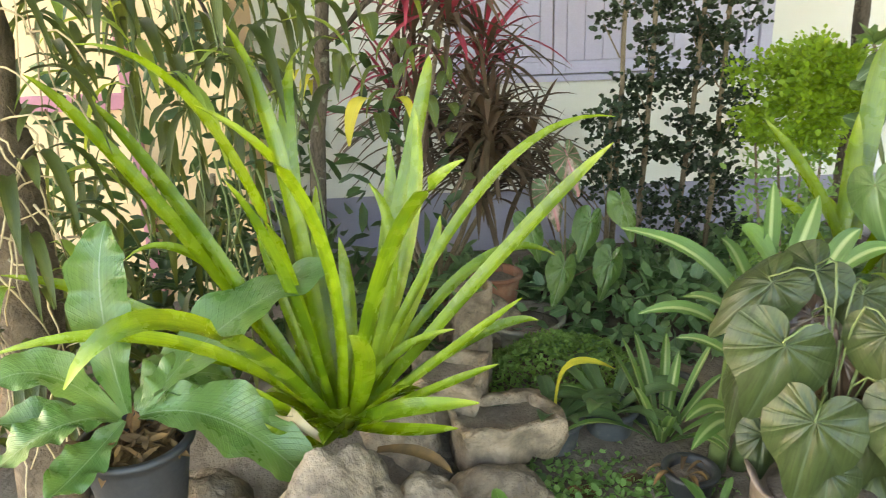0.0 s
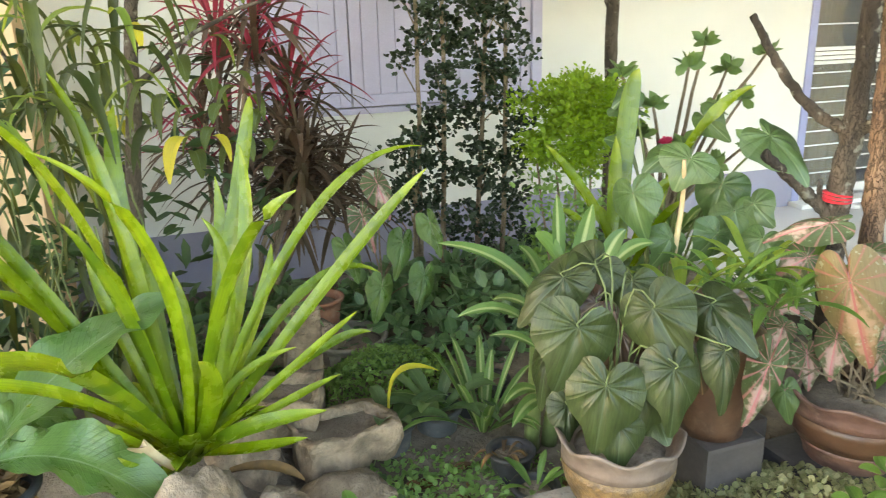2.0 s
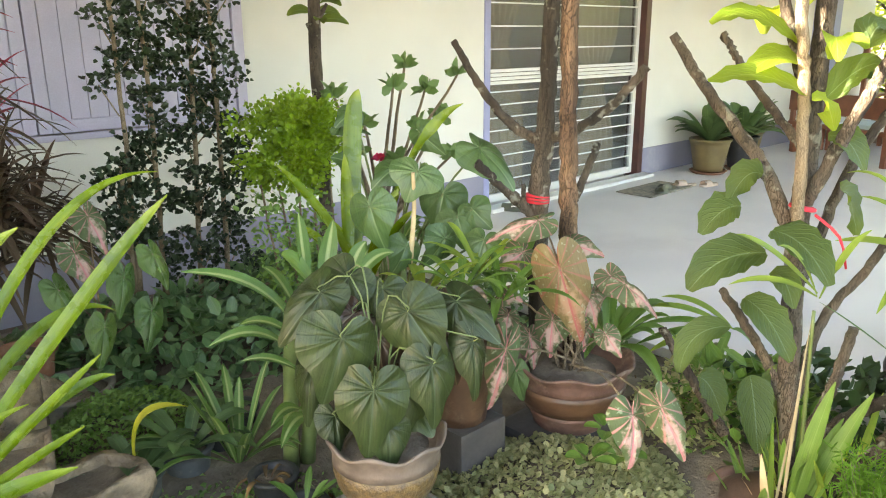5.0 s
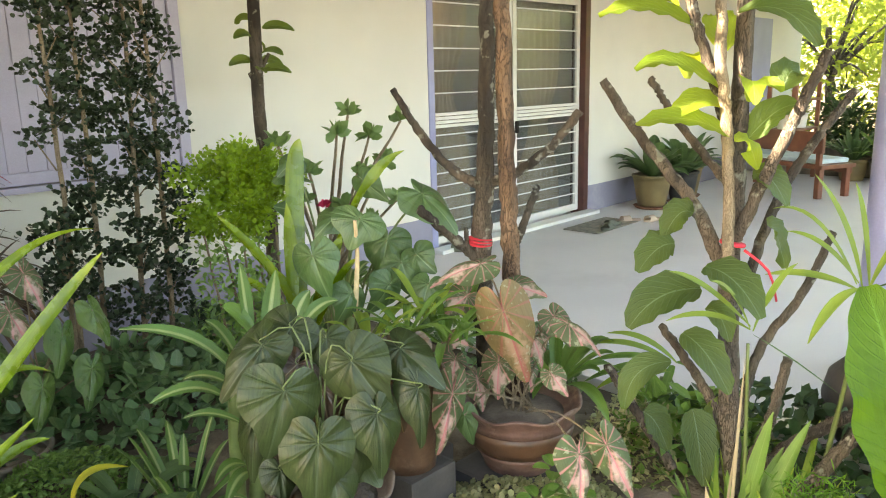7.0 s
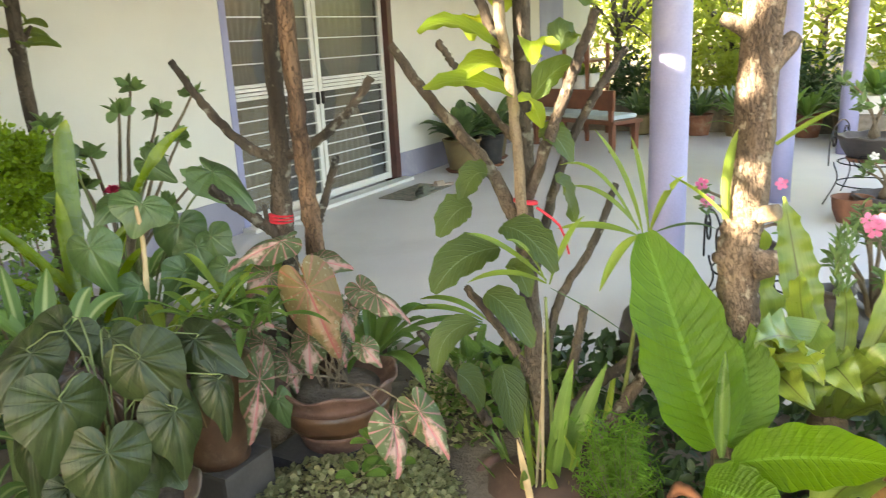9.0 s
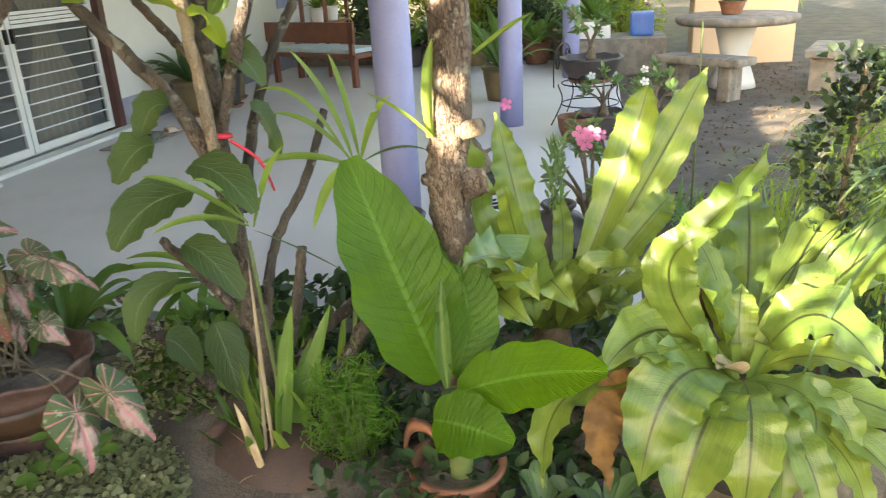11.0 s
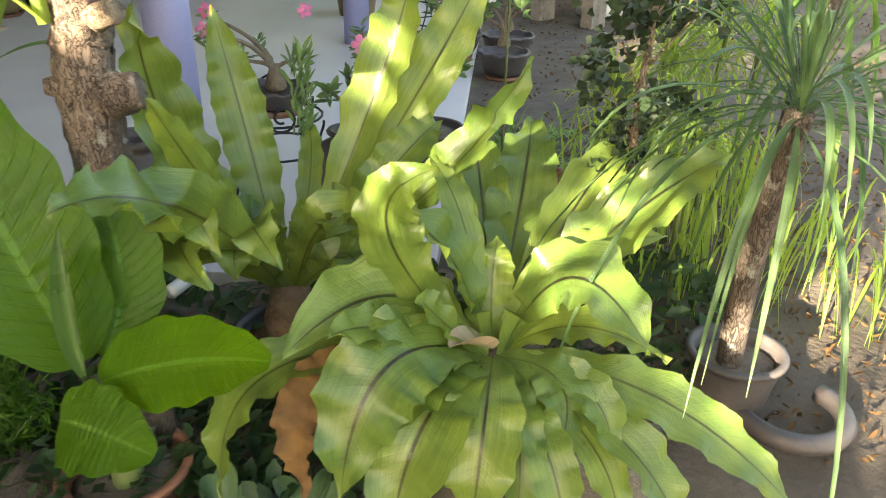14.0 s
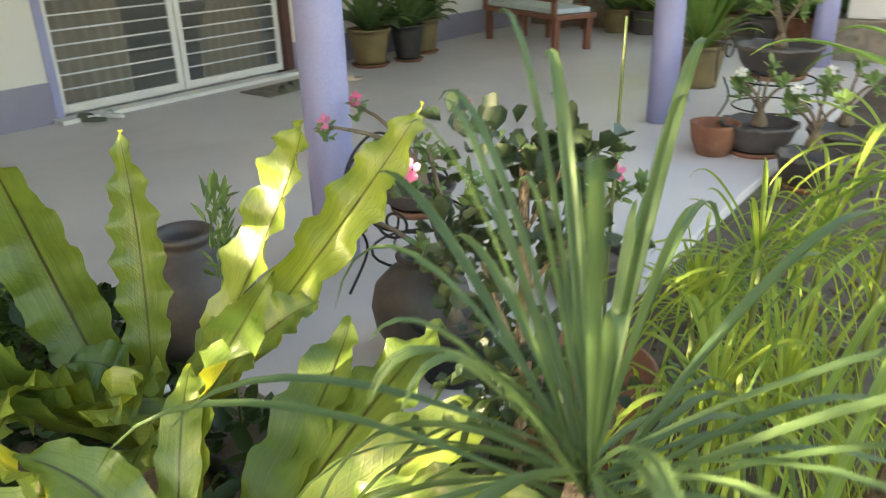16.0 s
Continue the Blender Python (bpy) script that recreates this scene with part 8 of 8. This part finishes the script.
def desert_rose(name, base, spread, heads, label, seed, flowers=(), flower_mat="pink_flower", leaf=0.055):
    """A swollen-footed shrub with bare branches, leaf rosettes and five-petalled flowers."""
    rng = random.Random(seed)
    ob = thing(name, base, label, "plant", "desert roses")
    bx, by, bz = base
    bm = bmesh.new()
    add_lathe(bm, [(0.03, 0), (0.05, 0.02), (0.045, 0.05), (0.028, 0.09), (0.018, 0.12)], 14, base)
    part("swollen_foot", bm, "stem", ob, "pale swollen stem foot")
    for k, (x, y, z) in enumerate(heads):
        tip = (bx + x, by + y, bz + z)
        limb("branch", [(bx, by, bz + 0.1), (bx + x * 0.35, by + y * 0.35, bz + 0.1 + (z - 0.1) * 0.6), tip], 0.013, 0.006, "stem", ob, "", 8, 7, 0.08, 0.004, k)
        leaf_cloud("leaf_rosette", [((tip[0], tip[1], tip[2] + rng.uniform(-0.06, 0.02)), (math.cos(j * 2.4), math.sin(j * 2.4), 0.2 + 0.25 * (j % 3))) for j in range(18)], leaf, "succulent", ob, "", 0.42, seed + k, 0.2, 0.25, 0.2)
    for k, (x, y, z) in enumerate(flowers):
        f = Vector((bx + x, by + y, bz + z))
        data = bpy.data.meshes.new("flower")
        verts, faces, uv = [], [], []
        for j in range(5):
            a = j * 1.2566
            o, s = Vector((0, math.cos(a), math.sin(a))), Vector((0, -math.sin(a), math.cos(a)))
            o = Matrix.Rotation(radians(25), 3, "Y") @ o
            s = Matrix.Rotation(radians(25), 3, "Y") @ s
            n0 = len(verts)
            for d, w, lift in ((0.004, 0.003, 0.012), (0.018, 0.012, 0.0), (0.030, 0.012, 0.003), (0.036, 0.002, 0.006)):
                verts += [f + o * d - s * w + Vector((lift, 0, 0)), f + o * d + s * w + Vector((lift, 0, 0))]
                uv += [(0.1, d * 28), (0.9, d * 28)]
            faces += [(n0 + 2 * i, n0 + 2 * i + 1, n0 + 2 * i + 3, n0 + 2 * i + 2) for i in range(3)]
        data.from_pydata(verts, [], faces)
        lay = data.uv_layers.new(name="UVMap")
        for poly in data.polygons:
            for li, vi in zip(poly.loop_indices, poly.vertices):
                lay.data[li].uv = uv[vi]
        finish("flower", data, flower_mat, ob, "pink five-petalled flower" if flower_mat == "pink_flower" else "white flower")
    return ob


# near stand with a bowl of pink-flowered desert rose
iron_stand((3.95, 0.30, 0.0), 20, "black scrolled iron plant stand", 0.52, 0.2, 0.28)
bonsai_pot((3.95, 0.30, 0.29), 0.15, 0.12, "dark bowl pot on the iron stand", "jar")
desert_rose("desert_rose", (3.95, 0.30, 0.39), 0.3, [(-0.15, 0.1, 0.16), (0.05, -0.12, 0.14), (0.12, 0.1, 0.18), (-0.3, 0.18, 0.30), (-0.05, 0.25, 0.32)], "sparse desert rose with pink buds in a bowl", 171, [(-0.32, 0.18, 0.32), (-0.06, 0.26, 0.35), (0.2, -0.1, 0.32)], leaf=0.05)
pot("plant_pot", (3.42, -0.28, 0.0), 0.14, 0.11, 0.22, "black", "dark pot of the pink desert rose", group="")
desert_rose("desert_rose", (3.42, -0.27, 0.14), 0.3, [(-0.10, 0.06, 0.55), (0.0, 0.08, 0.62), (-0.2, 0.16, 0.45), (0.12, 0.0, 0.5), (-0.16, -0.02, 0.36), (-0.02, -0.1, 0.48), (0.14, 0.16, 0.42)], "leafy desert rose with bright pink flowers", 173, [(-0.18, 0.05, 0.61), (-0.18, 0.0, 0.61), (-0.17, 0.03, 0.57)])
pot("plant_pot", (4.18, -0.36, 0.0), 0.17, 0.12, 0.18, "jar", "broad dark pot of a desert rose", group="")
desert_rose("desert_rose", (4.18, -0.36, 0.14), 0.3, [(-0.16, 0.05, 0.34), (0.0, 0.1, 0.46), (0.1, -0.05, 0.44), (-0.02, -0.14, 0.34), (0.18, 0.08, 0.36), (-0.08, -0.05, 0.44), (-0.1, 0.18, 0.36), (0.12, -0.16, 0.32), (0.05, 0.2, 0.38)], "round leafy desert rose with pink flowers", 175, [(-0.20, 0.06, 0.44), (-0.2, -0.02, 0.40), (-0.1, -0.15, 0.42)])
lathe_thing("terracotta_planter", (3.32, -0.80, -0.06), [(0.13, 0), (0.17, 0.12), (0.19, 0.28), (0.20, 0.32), (0.185, 0.32), (0.16, 0.26), (0.02, 0.27)], "clay", "worn terracotta planter behind the fern", "planter")
weed = rosette("feathery_weed", (2.66, -0.13, 0.0), 3, 0.1, 0.03, "dull", "thin upright weed with a narrow leafy head", 177, 1.2, 0.2)
limb("stalk", [(2.66, -0.13, 0.0), (2.67, -0.14, 0.4), (2.68, -0.15, 0.66)], 0.005, 0.004, "petiole", weed)
tagged(leaf_cloud("leafy_head", [((2.68 + 0.02 * math.sin(k * 2.1), -0.15 + 0.02 * math.cos(k * 3.7), 0.60 + 0.24 * k / 90), (0.2, -0.2, 1)) for k in range(90)], 0.05, "succulent", weed, "", 0.25, 5, 0.8), kind="stuff")

# second stand and bowls by the far column
iron_stand((7.25, -0.2, 0.0), -10, "black scrolled iron plant stand", 0.6, 0.26, 0.34)
bonsai_pot((7.25, -0.2, 0.35), 0.27, 0.22, "wide dark bowl on the iron stand", "jar")
desert_rose("desert_rose", (7.25, -0.2, 0.54), 0.3, [(-0.2, 0.1, 0.3), (0.1, 0.15, 0.4), (0.0, -0.15, 0.35), (0.2, -0.05, 0.25), (-0.1, 0.25, 0.5)], "grey-green desert rose in a wide bowl", 176, leaf=0.09)
for x, y, r in ((6.55, -0.32, 0.22), (6.85, -0.75, 0.2), (6.2, -0.72, 0.18)):
    bonsai_pot((x, y, 0.0 if y > -0.5 else -0.06), r, 0.2, "dark bowl pot near the terrace edge", "jar")
    desert_rose("desert_rose", (x, y, 0.16), 0.3, [(-0.1, 0.1, 0.3), (0.12, 0.0, 0.35), (0.0, -0.12, 0.28), (0.1, 0.16, 0.2)], "desert rose with a swollen stem and white flower", 178, [(-0.15, 0.1, 0.36)], "white_petal", leaf=0.08)
lathe_thing("terracotta_pot", (6.4, -0.1, 0.0), [(0.10, 0), (0.14, 0.1), (0.15, 0.18), (0.155, 0.2), (0.14, 0.2), (0.12, 0.15), (0.01, 0.16)], "clay", "small red terracotta pot on the terrace", "pot")

# plants, slippers and mat by the door
for x, y, r, mat, n, leaf in ((7.75, 4.05, 0.22, "olive_pot", 30, 0.15), (8.2, 3.9, 0.18, "black", 24, 0.12), (8.7, 4.1, 0.2, "olive_pot", 28, 0.13)):
    pot("plant_pot", (x, y, 0.03), r, r * 0.72, 0.36, mat, "olive glazed pot by the door" if mat == "olive_pot" else "black pot by the door", group="pots along the wall")
    lathe_thing("saucer", (x, y, 0.0), [(r * 0.8, 0), (r * 0.95, 0.03), (r * 0.9, 0.03), (r * 0.7, 0.015)], "clay", "terracotta saucer under a pot", "saucer", "saucers")
    rosette("peace_lily", (x, y, 0.34), n, 0.66, leaf, "dull", "leafy dark green plant in a pot by the door", int(x * 10), 1.0, 0.55, group="leafy plants by the door")
box_ob = box("door_mat", (6.05, 3.72, 0.004), (6.85, 4.12, 0.016), "mat", None, "", 0.004)
tagged(box_ob, "worn patterned mat before the door", "mat")


def slipper(where, turn, material, label):
    ob = thing("slipper", where, label, "slipper", "slippers", turn)
    bm = bmesh.new()
    rows = []
    for k in range(9):
        u = k / 8
        w = 0.045 * (0.75 + 0.35 * math.sin(u * 2.6)) * (0.4 if k in (0, 8) else 1)
        rows.append([bm.verts.new((x * w, u * 0.26, z)) for x, z in ((-1, 0), (-1, 0.022), (1, 0.022), (1, 0))])
    for a, b in zip(rows, rows[1:]):
        for j in range(4):
            bm.faces.new((a[j], a[(j + 1) % 4], b[(j + 1) % 4], b[j]))
    bm.faces.new(rows[0][::-1])
    bm.faces.new(rows[-1])
    s = part("sole", bm, material)
    s.parent = ob
    bm = bmesh.new()
    rows = []
    for k in range(4):
        y = 0.13 + 0.03 * k
        rows.append([bm.verts.new((math.cos(a) * 0.05, y, 0.02 + math.sin(a) * 0.045)) for a in [j / 8 * 3.1416 for j in range(9)]])
    for a, b in zip(rows, rows[1:]):
        for j in range(8):
            bm.faces.new((a[j], a[j + 1], b[j + 1], b[j]))
    s = part("strap", bm, material)
    s.parent = ob


slipper((6.95, 3.75, 0.002), 60, "slipper", "pale brown slipper on the terrace floor")
slipper((7.15, 3.62, 0.002), 80, "slipper", "pale brown slipper on the terrace floor")
slipper((6.45, 3.78, 0.017), 100, "dark_slipper", "grey-green slipper on the mat")
slipper((6.62, 3.80, 0.017), 85, "dark_slipper", "grey-green slipper on the mat")
slipper((4.78, 4.2, 0.002), 30, "dark_slipper", "dark shoe by the door sill")
slipper((4.92, 4.18, 0.002), 20, "white", "white shoe by the door sill")


def bench(where, turn):
    ob = thing("wooden_bench", where, "low red-brown wooden bench with a pale cushion", "bench", "", turn)
    for name, lo, hi in [("seat", (-0.8, -0.28, 0.36), (0.8, 0.28, 0.41)), ("back", (-0.8, 0.25, 0.55), (0.8, 0.29, 0.8)), ("apron", (-0.76, -0.27, 0.28), (0.76, -0.245, 0.36))] + \
            [("leg", (x - 0.035, y - 0.035, 0.0), (x + 0.035, y + 0.035, 0.36)) for x in (-0.72, 0.72) for y in (-0.22, 0.22)] + [("post", (x - 0.03, 0.24, 0.41), (x + 0.03, 0.29, 0.8)) for x in (-0.74, 0.74)]:
        p = box(name, lo, hi, "wood", None, "", 0.008)
        p.parent = ob
    c = box("seat_pad", (-0.7, -0.27, 0.412), (0.7, 0.22, 0.47), "cushion", None, "pale blue cushion", 0.02)
    c.parent = ob


bench((9.9, 3.3, 0.0), 65)
table = thing("side_table", (10.9, 3.6, 0.0), "brown bamboo shelf with pots", "shelf")
for name, lo, hi in [("shelf_board", (-0.5, -0.2, z), (0.5, 0.2, z + 0.03)) for z in (0.3, 0.7, 1.1)] + [("post", (x - 0.025, y - 0.025, 0), (x + 0.025, y + 0.025, 1.35)) for x in (-0.47, 0.47) for y in (-0.17, 0.17)]:
    p = box(name, lo, hi, "wood", None, "", 0.006)
    p.parent = table
for k, (x, y, z) in enumerate(((10.6, 3.6, 0.73), (11.0, 3.55, 0.73), (11.2, 3.62, 0.33), (10.8, 3.6, 0.33))):
    pot("white_pot", (x, y, z), 0.11, 0.09, 0.2, "white", "white pot on the shelf", group="white pots")
    rosette("shelf_plant", (x, y, z + 0.17), 14, 0.28, 0.05, "green", "green plant in a white pot", 190 + k, 0.9, 0.5, group="shelf plants")
rng = random.Random(201)
for k in range(9):
    y = 0.2 + 0.45 * k + rng.uniform(-0.1, 0.1)
    if 2.9 < y < 4.2:
        continue
    pot("plant_pot", (11.3, y, 0.0), 0.2, 0.15, 0.3, ("olive_pot", "clay", "jar")[k % 3], "glazed pot along the end of the terrace", group="pots at the terrace end")
    rosette("potted_shrub", (11.3, y, 0.26), 30, 0.7, 0.07, "green" if k % 2 else "dull", "leafy potted plant at the terrace end", 210 + k, 1.0, 0.5, group="potted shrubs")
for k in range(7):
    lathe_thing("water_bottle", (11.66, 1.65 + 0.11 * k, 0.42), [(0.045, 0), (0.047, 0.16), (0.02, 0.22), (0.018, 0.25), (0.001, 0.25)], "bottle", "cloudy plastic water bottle on the low wall", "bottle", "water bottles", 14)

# stone table and benches with blue pots in the yard
st = thing("stone_table", (9.3, -1.75, -0.06), "round pale concrete garden table", "table")
for name, prof, m in (("table_top", [(0.02, 0.70), (0.62, 0.70), (0.65, 0.73), (0.65, 0.77), (0.62, 0.79), (0.01, 0.79)], "concrete"), ("pedestal", [(0.26, 0), (0.24, 0.08), (0.14, 0.35), (0.22, 0.66), (0.28, 0.70)], "wall")):
    bm = bmesh.new()
    add_lathe(bm, prof, 40)
    p = part(name, bm, m)
    p.parent = st
for x, y, turn in ((8.6, -1.35, 50), (9.2, -2.7, -20)):
    b = thing("stone_bench", (x, y, -0.06), "curved pale concrete garden bench", "bench", "stone benches", turn)
    for name, lo, hi in (("bench_top", (-0.5, -0.17, 0.36), (0.5, 0.17, 0.44)), ("support", (-0.38, -0.12, 0), (-0.24, 0.12, 0.36)), ("support", (0.24, -0.12, 0), (0.38, 0.12, 0.36))):
        p = box(name, lo, hi, "concrete", None, "", 0.02)
        p.parent = b
pot("plant_pot", (9.35, -1.7, 0.73), 0.14, 0.1, 0.14, "clay", "terracotta bowl on the stone table")
rosette("agave", (9.35, -1.7, 0.84), 16, 0.22, 0.06, "dull", "grey-green agave in a bowl", 221, 0.7, 0.1)
box_ob = box("blue_crate", (10.6, -0.95, 0.40), (10.9, -0.65, 0.7), "blue_pot", None, "", 0.03)
tagged(box_ob, "bright blue plastic pail", "pail")
box_ob = box("white_trough", (10.4, -0.4, 0.40), (10.9, 0.0, 0.62), "white", None, "", 0.03)
tagged(box_ob, "white plastic planter box", "planter")
box_ob = box("concrete_ledge", (10.3, -1.1, -0.06), (11.2, 0.1, 0.40), "concrete", None, "", 0.015)
tagged(box_ob, "low concrete ledge with planters", "ledge")
rosette("potted_shrub", (10.65, -0.2, 0.6), 40, 0.6, 0.08, "green", "leafy plant in the white planter box", 223, 1.0, 0.5, group="potted shrubs")
pot("plant_pot", (8.4, 0.75, 0.0), 0.22, 0.17, 0.36, "olive_pot", "large olive pot near the column")
rosette("potted_palm", (8.4, 0.75, 0.3), 34, 0.9, 0.07, "green", "bushy green palm in a large pot", 224, 1.1, 0.5)


# ---- trees and shrubs beyond ----
def tree_far(where, height, crown, count, seed, material="far", leaf=0.16):
    rng = random.Random(seed)
    ob = thing("garden_tree", where, "sunlit leafy garden tree outside the terrace", "tree", "garden trees")
    x, y, z = where
    limb("trunk", [where, (x + 0.1, y, z + height * 0.3), (x, y + 0.1, z + height * 0.6)], 0.12, 0.06, "bark", ob, "", 8, 8, 0.1, 0.02, seed)
    spots = []
    low = 0.3 if height < 10 else 0.72
    for k in range(14):
        a, e = rng.uniform(0, 6.28), rng.uniform(0.0, 1.3)
        h = Vector((x + math.cos(a) * crown * rng.uniform(0.3, 1), y + math.sin(a) * crown * rng.uniform(0.3, 1), z + height * rng.uniform(low, 1.0)))
        limb("limb", [(x, y, z + height * 0.35), ((x + h.x) / 2, (y + h.y) / 2, (z + height * 0.5 + h.z) / 2), tuple(h)], 0.04, 0.012, "bark", ob, "", 6, 6, 0.05, 0.02, seed + k)
        for j in range(count // 14):
            o = Vector((rng.gauss(0, 1), rng.gauss(0, 1), rng.gauss(0, 0.8)))
            spots.append((tuple(h + o * crown * 0.26), tuple(o.normalized())))
    leaf_cloud("crown", spots, leaf, material, ob, "", 0.42, seed, 0.2)
    return ob


for k, (x, y, h, c) in enumerate(((15, 2.2, 3.0, 1.5), (17, 5.0, 4.0, 1.9), (16, -0.8, 3.2, 1.5), (19, 1.0, 4.5, 2.2), (20, 7.5, 5.0, 2.4), (22, 3.5, 5.0, 2.5), (18.5, -3.5, 4.0, 2.0), (24, -1.5, 5.5, 2.8), (25, 9, 6, 3), (15.5, 6.8, 3.4, 1.6), (28, 4.5, 6, 3.2), (16, -6.5, 4, 2.0), (13, -8.5, 4.5, 2.2))):
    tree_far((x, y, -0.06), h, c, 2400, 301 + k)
for k, (x, y) in enumerate(((12.6, 0.8), (12.8, 2.0), (12.5, 3.4), (13.0, -0.6), (13.4, 1.4), (13.2, 4.6))):
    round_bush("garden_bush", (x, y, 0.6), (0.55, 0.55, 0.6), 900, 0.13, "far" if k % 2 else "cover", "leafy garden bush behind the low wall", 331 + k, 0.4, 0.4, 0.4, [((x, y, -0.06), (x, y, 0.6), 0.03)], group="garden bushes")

for k, (x, y, h, c) in enumerate(((30, 0.5, 7, 3.4), (31, 7.5, 8, 3.6), (27, 13, 8, 3.6), (33, 3.5, 9, 4.0), (32, -5, 8, 3.6), (24, 5.8, 5.5, 2.8))):
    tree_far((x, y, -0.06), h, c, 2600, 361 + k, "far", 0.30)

# unseen tall tree, added behind the house so its shade falls on the yard
tree_far((-20.5, 13.0, -0.06), 15.0, 4.6, 5200, 351, "far", 0.42)
